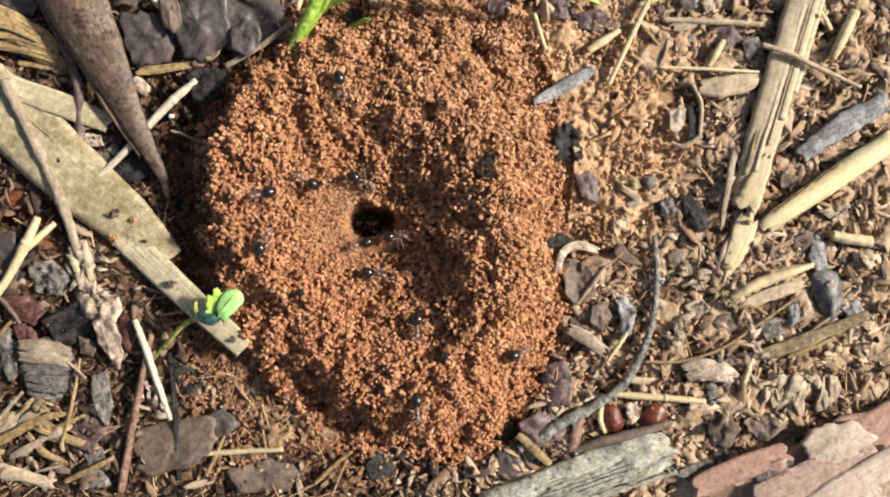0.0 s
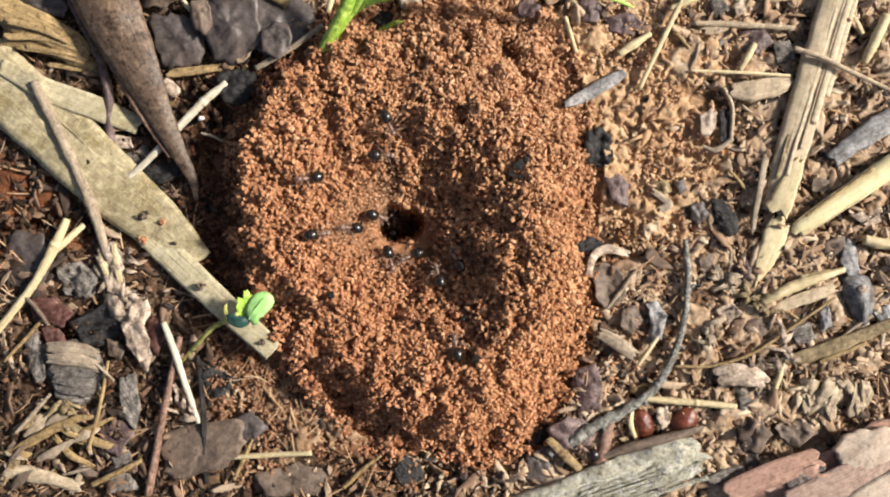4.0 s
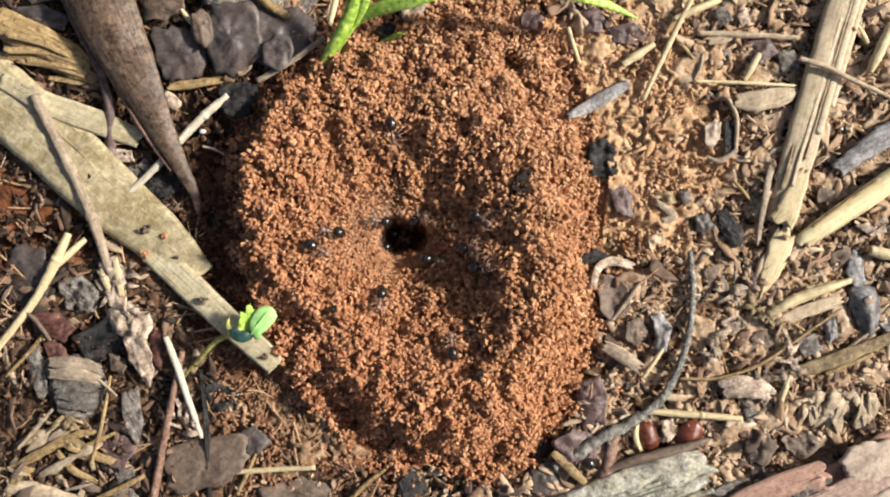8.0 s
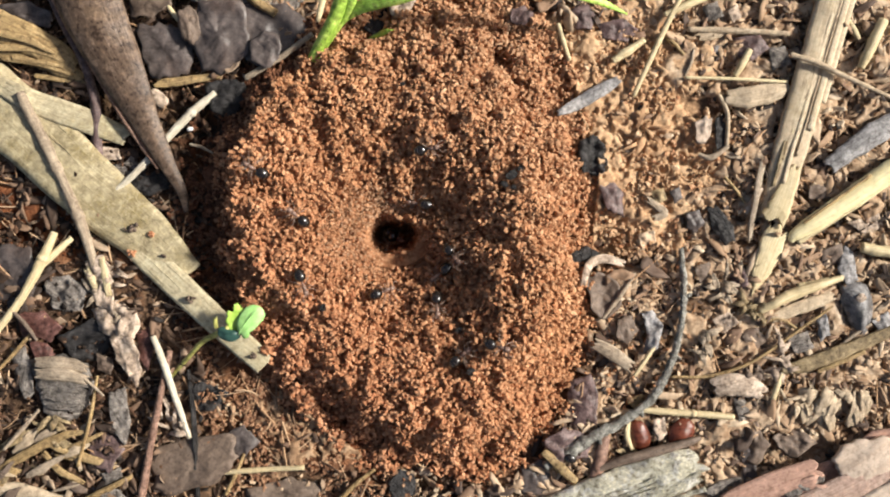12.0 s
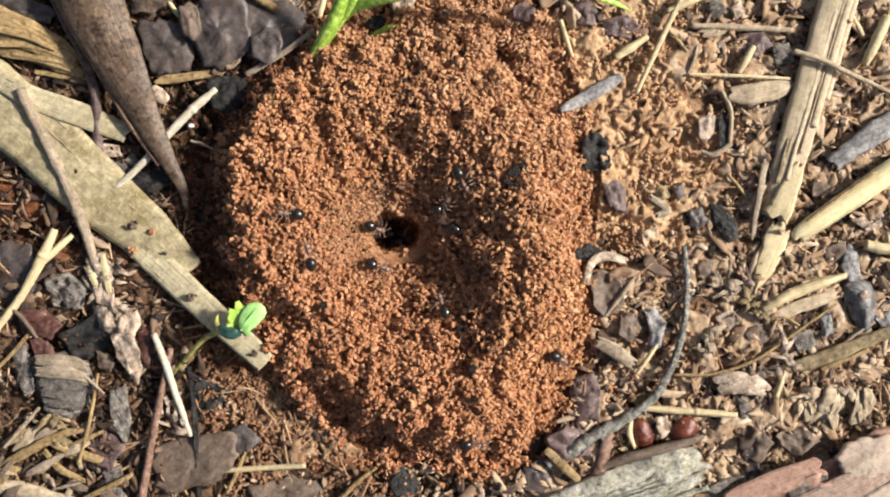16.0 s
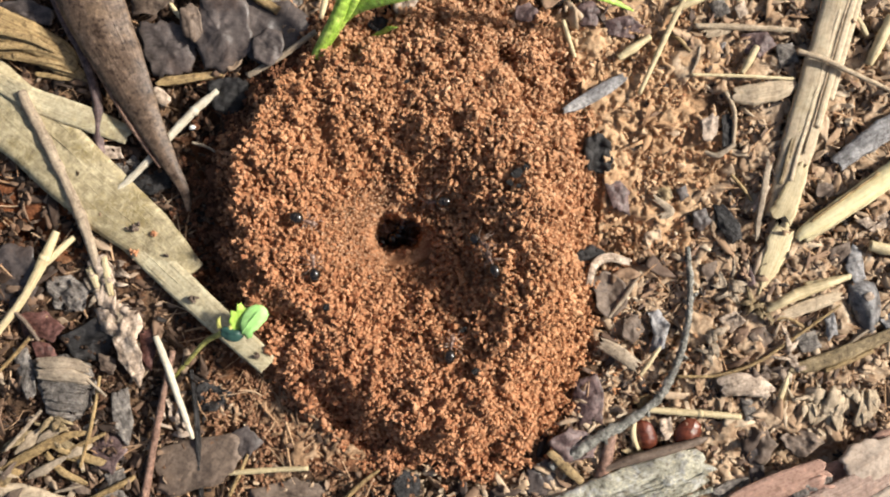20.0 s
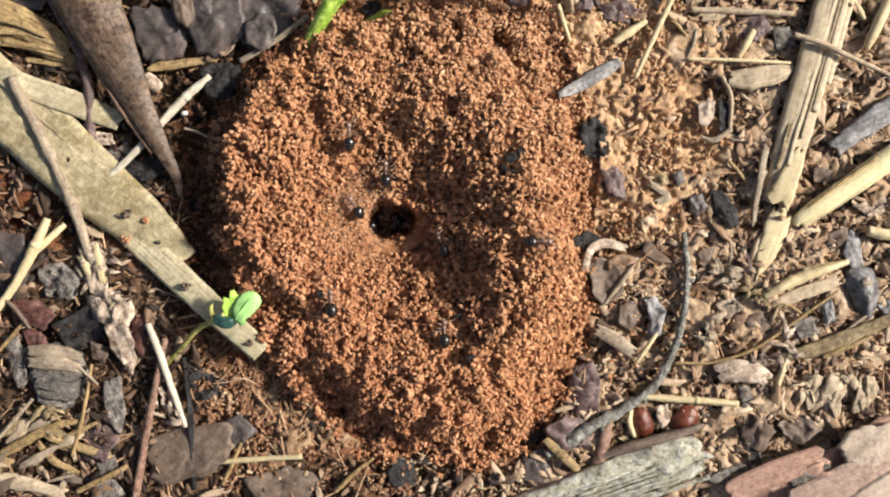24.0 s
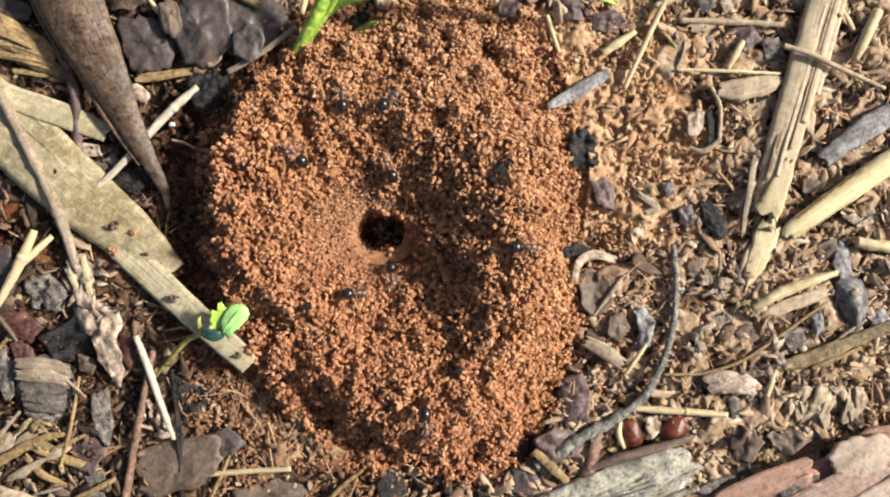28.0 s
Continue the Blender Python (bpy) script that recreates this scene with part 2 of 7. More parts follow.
RED_SOIL = [(0.0, (0.35, 0.160, 0.080)), (0.25, (0.45, 0.229, 0.117)), (0.7, (0.53, 0.294, 0.158)), (1.0, (0.62, 0.372, 0.216))]
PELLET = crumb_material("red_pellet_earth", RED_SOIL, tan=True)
# the same red earth, with the shade beside the mound put into its tones
PELLET_DEEP = crumb_material("shaded_red_earth", [(0.0, (0.080, 0.035, 0.020)), (0.6, (0.160, 0.072, 0.040)), (1.0, (0.26, 0.123, 0.067))])
BROWN_EARTH = crumb_material("red_brown_earth", [(0.0, (0.13, 0.064, 0.036)), (0.5, (0.25, 0.132, 0.076)), (1.0, (0.42, 0.262, 0.160))])
SAND = crumb_material("tan_sandy_earth", [(0.0, (0.40, 0.245, 0.138)), (0.4, (0.50, 0.320, 0.185)), (0.8, (0.57, 0.385, 0.235)), (1.0, (0.64, 0.47, 0.31))])
FINE_EARTH = crumb_material("dry_tan_earth", [(0.0, (0.44, 0.265, 0.155)), (0.5, (0.53, 0.335, 0.205)), (1.0, (0.60, 0.405, 0.265))], 3500.0)
HUMUS = crumb_material("dark_crumbly_humus", [(0.0, (0.045, 0.028, 0.020)), (0.2, (0.13, 0.080, 0.050)), (0.5, (0.28, 0.178, 0.108)), (0.8, (0.44, 0.300, 0.190)), (1.0, (0.58, 0.45, 0.32))])
LITTER = crumb_material("mixed_leaf_crumbs", [(0.0, (0.045, 0.036, 0.032)), (0.13, (0.115, 0.083, 0.066)), (0.28, (0.26, 0.170, 0.115)), (0.45, (0.36, 0.245, 0.155)), (0.65, (0.46, 0.335, 0.222)), (0.88, (0.52, 0.40, 0.28)), (1.0, (0.58, 0.475, 0.345))], 1300.0, 0.7)
LITTER_DARK = crumb_material("dark_leaf_crumbs", [(0.0, (0.018, 0.014, 0.012)), (0.3, (0.055, 0.038, 0.029)), (0.6, (0.13, 0.082, 0.055)), (0.85, (0.25, 0.165, 0.110)), (1.0, (0.46, 0.37, 0.27))], 1300.0, 0.65)
HUMUS_DARK = crumb_material("black_brown_humus", [(0.0, (0.016, 0.011, 0.008)), (0.5, (0.055, 0.032, 0.021)), (0.85, (0.13, 0.070, 0.042)), (1.0, (0.26, 0.165, 0.105))])

PALE_LEAF = fibre_material("pale_bleached_leaf", (0.27, 0.216, 0.118), (0.48, 0.410, 0.260), 0.6, 0.5, 16, 0.85, (0.20, 0.150, 0.055), bump=0.25, scabs=0.42, flecks=0.5)
PALE_TIP = fibre_material("cream_bleached_leaf", (0.38, 0.315, 0.190), (0.62, 0.545, 0.370), 0.6, 0.5, 14, 0.6, (0.28, 0.215, 0.095), bump=0.2, scabs=0.3, flecks=0.4)
STRAW = fibre_material("pale_straw", (0.46, 0.345, 0.170), (0.80, 0.690, 0.44), 0.5, 1.2, 12, 0.2, (0.34, 0.22, 0.10), scabs=0.06, flecks=0.2)
BLEACHED = fibre_material("white_bleached_straw", (0.50, 0.43, 0.30), (0.80, 0.755, 0.62), 0.5, 1.6, 12, 0.25, (0.30, 0.20, 0.11), scabs=0.1, flecks=0.3)
GOLD = fibre_material("golden_brown_dry_leaf", (0.120, 0.062, 0.024), (0.53, 0.385, 0.185), 0.55, 1.6, 22, 0.5, scabs=0.2)
GREY_STALK = fibre_material("greyish_weathered_stalk", (0.19, 0.138, 0.095), (0.48, 0.395, 0.290), 0.75, 1.5, 9, 0.45, scabs=0.25, flecks=0.5)
DARK_BLADE = fibre_material("dark_brown_leathery_sheath", (0.070, 0.044, 0.030), (0.172, 0.119, 0.084), 0.42, 0.6, 14, 0.5, (0.22, 0.150, 0.095), 0.25, scabs=0.38, flecks=0.95)
SLATE = fibre_material("slate_grey_rotting_leaf", (0.042, 0.034, 0.031), (0.142, 0.116, 0.106), 0.42, 1.2, 5, 0.55, (0.095, 0.058, 0.042), 0.3, 0.4, 0.25, 0.5)
# black for rotten wood, and for sheets that paint shade into hollows
CHAR_AND_SHADE = fibre_material("black_wood_and_hollow_shade", (0.010, 0.009, 0.009), (0.036, 0.033, 0.032), 0.45, 3, 10, 0.2, (0.06, 0.04, 0.03), 0.8)
BROWN_LEAF = fibre_material("brown_dead_leaf", (0.088, 0.060, 0.045), (0.215, 0.160, 0.120), 0.6, 2, 8, 0.4, scabs=0.3, flecks=0.5)
GREY_CHIP = fibre_material("grey_layered_wood", (0.085, 0.072, 0.064), (0.310, 0.275, 0.240), 0.7, 2, 16, 0.3, (0.05, 0.035, 0.03), 0.9)
BLUE_CHIP = fibre_material("blue_grey_splinter", (0.135, 0.129, 0.127), (0.355, 0.342, 0.338), 0.55, 3, 14, 0.2)
PINK_LEAF = fibre_material("pinkish_grey_dry_leaf", (0.25, 0.180, 0.128), (0.56, 0.450, 0.350), 0.7, 3, 12, 0.45, (0.14, 0.08, 0.05))
PINK_BARK = fibre_material("pinkish_brown_bark", (0.34, 0.215, 0.165), (0.62, 0.455, 0.370), 0.8, 1.2, 26, 0.3, (0.16, 0.10, 0.075), 0.7, scabs=0.2, flecks=0.5)
RED_BARK = fibre_material("red_brown_bark", (0.27, 0.150, 0.108), (0.50, 0.315, 0.240), 0.75, 1.0, 22, 0.3, (0.16, 0.10, 0.075), 0.5, scabs=0.2, flecks=0.5)
PALE_BARK = fibre_material("pale_pinkish_bark", (0.44, 0.335, 0.255), (0.62, 0.505, 0.405), 0.8, 1.2, 10, 0.35, (0.36, 0.25, 0.18), 0.45, scabs=0.15, flecks=0.4)
PALE_STALK = fibre_material("pale_tan_stalk", (0.42, 0.325, 0.205), (0.68, 0.560, 0.400), 0.65, 0.7, 16, 0.3, (0.36, 0.27, 0.12), 0.25, scabs=0.15, flecks=0.35)
REED_STRAW = fibre_material("bright_yellow_reed", (0.60, 0.490, 0.225), (0.88, 0.790, 0.500), 0.4, 0.8, 14, 0.2, (0.42, 0.27, 0.10), 0.25, 0.4, scabs=0.08, flecks=0.2)
WHITE_WOOD = fibre_material("bleached_rotten_wood", (0.40, 0.375, 0.270), (0.80, 0.765, 0.620), 0.85, 4, 26, 0.45, (0.15, 0.12, 0.075), 1.0)
RED_STEM = fibre_material("reddish_brown_stem", (0.120, 0.060, 0.040), (0.300, 0.185, 0.135), 0.55, 6, 6, 0.3)
TWIG = fibre_material("dark_grey_twig_bark", (0.080, 0.076, 0.066), (0.420, 0.410, 0.360), 0.75, 14, 5, 0.35, (0.02, 0.016, 0.013), 1.0)
PURPLE = fibre_material("purple_brown_leaf", (0.060, 0.036, 0.034), (0.175, 0.118, 0.110), 0.38, 3, 10, 0.35)
RED_LEAF = fibre_material("dark_red_leaf_scrap", (0.055, 0.022, 0.017), (0.150, 0.068, 0.055), 0.5, 3, 10, 0.3)
TAN_LEAF = fibre_material("beige_tan_dry_leaf", (0.33, 0.245, 0.155), (0.60, 0.485, 0.345), 0.7, 2, 14, 0.35, (0.17, 0.10, 0.05), scabs=0.2, flecks=0.5)
OLIVE = fibre_material("olive_brown_blade", (0.170, 0.120, 0.060), (0.340, 0.260, 0.145), 0.6, 3, 18, 0.3)
SEED = fibre_material("red_brown_seed_coat", (0.045, 0.012, 0.008), (0.200, 0.056, 0.028), 0.22, 4, 6, 0.35, (0.03, 0.012, 0.01), 0.3, 0.5, scabs=0.08, flecks=0.3)
SEED_GREY = fibre_material("grey_black_seed_coat", (0.050, 0.048, 0.048), (0.230, 0.222, 0.220), 0.4, 5, 6, 0.3, (0.02, 0.018, 0.018), 0.4, 0.5)
GRASS = fibre_material("fresh_green_grass", (0.280, 0.480, 0.040), (0.500, 0.730, 0.140), 0.4, 2, 18, 0.1, (0.35, 0.40, 0.10), 0.2, 0.45)
COTYLEDON = fibre_material("fresh_green_leaf", (0.290, 0.520, 0.050), (0.470, 0.680, 0.130), 0.45, 4, 8, 0.25, (0.40, 0.60, 0.06), 0.25, 0.45, scabs=0.15, flecks=0.3)
MINT = fibre_material("mint_green_leaf", (0.270, 0.560, 0.140), (0.420, 0.720, 0.270), 0.4, 4, 6, 0.25, (0.40, 0.62, 0.12), 0.2, 0.5, scabs=0.1, flecks=0.15)
BUD_GREEN = fibre_material("dark_blue_green_leaf", (0.012, 0.040, 0.034), (0.050, 0.120, 0.095), 0.3, 4, 6, 0.2, (0.10, 0.16, 0.04), 0.25, 0.55, scabs=0.1, flecks=0.2)
SEEDLING_STEM = fibre_material("yellow_green_stem", (0.340, 0.330, 0.075), (0.520, 0.500, 0.160), 0.4, 5, 4, 0.2, (0.25, 0.15, 0.06), 0.2, 0.45)
WHITE_GRIT = shiny_material("white_grit", (0.75, 0.74, 0.70), 0.4, 0.5, (0.85, 0.84, 0.80))
GASTER = shiny_material("glossy_black_brown_shell", (0.009, 0.007, 0.006), 0.26, 0.5, (0.020, 0.013, 0.009), 1500.0, 0.5)
THORAX = shiny_material("brown_shell", (0.150, 0.088, 0.064), 0.3, 0.5, (0.260, 0.165, 0.125), 2500.0)
BAND = shiny_material("dull_dark_shell", (0.030, 0.022, 0.017), 0.35, 0.4, (0.050, 0.036, 0.028), 2500.0)
LEG = shiny_material("translucent_brown_limb", (0.190, 0.120, 0.085), 0.35, 0.5, (0.310, 0.215, 0.160), 2500.0)


def bed_material(name, stops, fine=1600.0, mottle=420.0):
    """Clotted earth: lumps of several tones under fine grit."""
    m, n, l, b = base_material(name, 0.9, 0.2)
    c = n.new("ShaderNodeTexCoord").outputs["Object"]
    lump = noise_node(n, l, c, mottle, 4, 0.65, 0.5)
    grit = noise_node(n, l, c, fine, 4, 0.7)
    tone = ramp_node(n, l, lump, stops)
    shade = ramp_node(n, l, grit, [(0.32, (0.62, 0.56, 0.52)), (0.68, (1.2, 1.2, 1.18))])
    l.new(mix_node(n, l, 0.75, tone, shade, "MULTIPLY"), b.inputs["Base Color"])
    bump_node(n, l, b, grit, 0.7, 0.0003)
    return m


SAND_BED = bed_material("clotted_tan_sand", [(0.30, (0.42, 0.256, 0.140)), (0.5, (0.52, 0.340, 0.197)), (0.72, (0.60, 0.430, 0.270))])
WASH_BED = bed_material("moist_tan_earth", [(0.30, (0.17, 0.095, 0.052)), (0.5, (0.34, 0.215, 0.125)), (0.72, (0.47, 0.335, 0.215))], 1600.0, 620.0)
MOUND_BED = bed_material("clotted_red_earth", [(0.30, (0.27, 0.118, 0.055)), (0.5, (0.41, 0.205, 0.105)), (0.70, (0.53, 0.300, 0.165))], 2600.0, 700.0)
LITTER_BED = bed_material("rotted_leaf_mat", [(0.26, (0.15, 0.090, 0.056)), (0.40, (0.37, 0.250, 0.155)), (0.55, (0.51, 0.375, 0.250)), (0.70, (0.60, 0.475, 0.345))], 1300.0, 520.0)


def ground_material():
    """Dark humus with a sandy apron east of the nest and red wash round it."""
    m, n, l, b = base_material("forest_soil", 0.9, 0.25)
    c = n.new("ShaderNodeTexCoord").outputs["Object"]
    warp = noise_node(n, l, c, 120.0, 4)
    grit = noise_node(n, l, c, 1500.0, 5, 0.7)
    lump = noise_node(n, l, c, 330.0, 5, 0.65)
    humus = ramp_node(n, l, lump, [(0.30, (0.035, 0.022, 0.015)), (0.46, (0.12, 0.073, 0.044)), (0.60, (0.25, 0.155, 0.090)), (0.78, (0.40, 0.28, 0.17))])
    sand = ramp_node(n, l, lump, [(0.30, (0.30, 0.165, 0.085)), (0.5, (0.44, 0.270, 0.145)), (0.75, (0.54, 0.355, 0.205))])
    red = ramp_node(n, l, lump, [(0.3, (0.10, 0.036, 0.016)), (0.6, (0.26, 0.10, 0.042)), (0.8, (0.38, 0.17, 0.075))])

    def patch(x, y, rx, ry):
        v = n.new("ShaderNodeMapping")
        v.vector_type = "TEXTURE"
        v.inputs["Location"].default_value = (x * MM, y * MM, 0)
        v.inputs["Scale"].default_value = (rx * MM, ry * MM, 1)
        l.new(c, v.inputs["Vector"])
        d = n.new("ShaderNodeVectorMath")
        d.operation = "LENGTH"
        l.new(v.outputs["Vector"], d.inputs[0])
        a = n.new("ShaderNodeMath")
        a.operation = "MULTIPLY_ADD"
        a.inputs[1].default_value, a.inputs[2].default_value = 1.4, -0.7
        l.new(warp, a.inputs[0])
        s = n.new("ShaderNodeMath")
        s.operation = "ADD"
        l.new(d.outputs["Value"], s.inputs[0])
        l.new(a.outputs[0], s.inputs[1])
        return ramp_node(n, l, s.outputs[0], [(0.7, (1, 1, 1)), (1.0, (0, 0, 0))])

    col = mix_node(n, l, patch(23, 17, 14, 17), humus, sand)
    col = mix_node(n, l, patch(42, -8, 22, 12), col, mix_node(n, l, 0.45, humus, sand))
    col = mix_node(n, l, patch(-22, -22, 15, 8), col, mix_node(n, l, 0.5, red, sand))
    col = mix_node(n, l, patch(-9, 0, 34, 34), col, red)
    col = mix_node(n, l, patch(-60, 4, 14, 9), col, red)
    shade = ramp_node(n, l, grit, [(0.3, (0.5, 0.47, 0.45)), (0.7, (1.25, 1.2, 1.15))])
    l.new(mix_node(n, l, 0.8, col, shade, "MULTIPLY"), b.inputs["Base Color"])
    h = n.new("ShaderNodeMath")
    h.operation = "ADD"
    l.new(grit, h.inputs[0])
    l.new(lump, h.inputs[1])
    bump_node(n, l, b, h.outputs[0], 0.8, 0.0006)
    return m


FOREST_SOIL = ground_material()


# ---- mesh tools (all lengths in millimetres) ----
def mesh_of(name, data, material, smooth=True):
    verts, faces, uvs = data
    me = bpy.data.meshes.new(name)
    me.from_pydata((np.asarray(verts) * MM).tolist(), [], faces)
    if uvs is not None:
        layer = me.uv_layers.new(name="UVMap")
        index = np.empty(len(me.loops), int)
        me.loops.foreach_get("vertex_index", index)
        layer.data.foreach_set("uv", np.asarray(uvs, float)[index].ravel())
    me.polygons.foreach_set("use_smooth", [smooth] * len(me.polygons))
    me.materials.append(material)
    me.update()
    return me


def big_mesh(name, verts, tris, material, smooth=True):
    """A mesh of triangles from whole arrays."""
    me = bpy.data.meshes.new(name)
    me.vertices.add(len(verts))
    me.vertices.foreach_set("co", (np.asarray(verts) * MM).ravel())
    me.loops.add(len(tris) * 3)
    me.loops.foreach_set("vertex_index", np.asarray(tris).ravel())
    me.polygons.add(len(tris))
    me.polygons.foreach_set("loop_start", np.arange(len(tris)) * 3)
    me.polygons.foreach_set("loop_total", np.full(len(tris), 3))
    me.polygons.foreach_set("use_smooth", np.full(len(tris), smooth))
    me.materials.append(material)
    me.update(calc_edges=True)
    return me


def moved(data, origin):
    return np.asarray(data[0]) - np.asarray(origin), data[1], data[2]


def solid(name, data, material, label, category, group="", kind=""):
    """A thing of one mesh, its origin at the middle of its foot."""
    v = np.asarray(data[0])
    o = np.array([v[:, 0].mean(), v[:, 1].mean(), v[:, 2].min()])
    ob = new(name, mesh_of(name, moved(data, o), material))
    ob.location = o * MM
    return tagged(ob, label, category, group, kind)


def empty_thing(name, origin, label, category, group=""):
    ob = new(name)
    ob.empty_display_size = 0.002
    ob.location = np.asarray(origin, float) * MM
    ob["origin_mm"] = [float(k) for k in origin]
    return tagged(ob, label, category, group)


def part(name, data, material, parent, label="", local=False):
    """A part under a thing; its mesh is given in the world unless local."""
    if not local:
        data = moved(data, list(parent["origin_mm"]))
    ob = new(name, mesh_of(name, data, material))
    ob.parent = parent
    return tagged(ob, label) if label else ob


def spline(points, n):
    """Catmull-Rom through the points, at n even steps."""
    p = np.asarray(points, float)
    p = np.vstack([2 * p[0] - p[1], p, 2 * p[-1] - p[-2]])
    t = np.linspace(0, len(p) - 3 - 1e-6, n)
    i = t.astype(int)
    f = (t - i)[:, None]
    a, b, c, d = p[i], p[i + 1], p[i + 2], p[i + 3]
    return 0.5 * (2 * b + (c - a) * f + (2 * a - 5 * b + 4 * c - d) * f**2 + (3 * b - a - 3 * c + d) * f**3)


def lifted(q, settle=True):
    """Points whose z counts from the soil below them, raised onto it."""
    g = top(q[:, 0], q[:, 1]) if settle else np.zeros(len(q))
    g = np.where(g < -1, 0, g)
    if len(g) > 6:
        k = np.pad(g, 3, mode="edge")
        g = np.convolve(k, np.ones(7) / 7, "valid")
    return np.column_stack([q[:, :2], q[:, 2] + g])


def ribbon(points, thick=0.25, arch=0.12, rag=0.06, n=40, m=8, seed=0, settle=True, wave=0.12, ends=0.6):
    """A strip of leaf, sheath or bark along points (x, y, z, width)."""
    r = np.random.default_rng(seed + 100)
    q = spline(points, n)
    c = lifted(q[:, :3], settle)
    w = np.maximum(q[:, 3], 0.05)
    d = np.gradient(c[:, :2], axis=0)
    d /= np.maximum(np.hypot(d[:, 0], d[:, 1]), 1e-9)[:, None]
    side = np.column_stack([-d[:, 1], d[:, 0]])
    s = np.r_[0, np.cumsum(np.hypot(*np.diff(c[:, :2], axis=0).T))]
    v = np.linspace(-0.5, 0.5, m)
    rag_l = 1 + rag * (vnoise(s, s * 0, 2.0, seed + 1) + 0.6 * vnoise(s, s * 0, 0.7, seed + 2))
    rag_r = 1 + rag * (vnoise(s, s * 0, 2.3, seed + 3) + 0.6 * vnoise(s, s * 0, 0.8, seed + 4))
    verts, uvs = [], []
    for layer in (0, 1):
        for k in range(m):
            e = v[k] * w * np.where(v[k] < 0, rag_l, rag_r)
            xy = c[:, :2] + side * e[:, None]
            if ends:
                pull = ends * vnoise(np.full(n, k * 1.0), np.zeros(n), 1.3, seed + 5)
                fade = np.clip(1 - s / 2, 0, 1) - np.clip(1 - (s[-1] - s) / 2, 0, 1)
                xy = xy + d * (pull * fade)[:, None]
            z = c[:, 2] + arch * w * (1 - 4 * v[k] ** 2) + wave * vnoise(xy[:, 0], xy[:, 1], 2.2, seed + 6) - layer * thick
            verts.append(np.column_stack([xy, z]))
            uvs.append(np.column_stack([s / 10, np.full(n, v[k] + 0.5 + seed * 0.37)]))
    verts, uvs = np.vstack(verts), np.vstack(uvs)
    faces = []
    for k in range(m - 1):
        for i in range(n - 1):
            a, b = k * n + i, (k + 1) * n + i
            faces.append((a, a + 1, b + 1, b))
            a, b = a + m * n, b + m * n
            faces.append((a, b, b + 1, a + 1))
    for i in range(n - 1):
        faces.append((i, i + m * n, i + 1 + m * n, i + 1))
        a = (m - 1) * n + i
        faces.append((a, a + 1, a + 1 + m * n, a + m * n))
    for k in range(m - 1):
        a, b = k * n, (k + 1) * n
        faces.append((a, b, b + m * n, a + m * n))
        a, b = a + n - 1, b + n - 1
        faces.append((a, a + m * n, b + m * n, b))
    return verts, faces, uvs


def tube(points, n=26, sides=8, rough=0.08, seed=0, settle=True, flat=1.0):
    """A stalk, straw or twig along points (x, y, z, radius)."""
    q = spline(points, n)
    c, r = lifted(q[:, :3], settle), np.maximum(q[:, 3], 0.02)
    d = np.gradient(c, axis=0)
    d /= np.linalg.norm(d, axis=1)[:, None]
    side = np.cross(d, (0, 0, 1.0))
    bad = np.linalg.norm(side, axis=1) < 1e-3
    side[bad] = (1, 0, 0)
    side /= np.linalg.norm(side, axis=1)[:, None]
    up = np.cross(side, d)
    s = np.r_[0, np.cumsum(np.linalg.norm(np.diff(c, axis=0), axis=1))]
    verts, uvs, faces = [], [], []
    for k in range(sides + 1):
        a = 2 * math.pi * k / sides
        rr = r * (1 + rough * vnoise(s, np.full(n, (k % sides) * 1.7), 1.1, seed) + rough * vnoise(s, np.full(n, (k % sides) * 0.9), 0.45, seed + 1))
        verts.append(c + (side * math.cos(a) + up * (math.sin(a) * flat)) * rr[:, None])
        uvs.append(np.column_stack([s / 10, np.full(n, k / sides)]))
    for k in range(sides):
        for i in range(n - 1):
            a, b = k * n + i, (k + 1) * n + i
            faces.append((a, b, b + 1, a + 1))
    verts, uvs = np.vstack(verts), np.vstack(uvs)
    faces.append(tuple(k * n for k in range(sides))[::-1])
    faces.append(tuple(k * n + n - 1 for k in range(sides)))
    return verts, faces, uvs


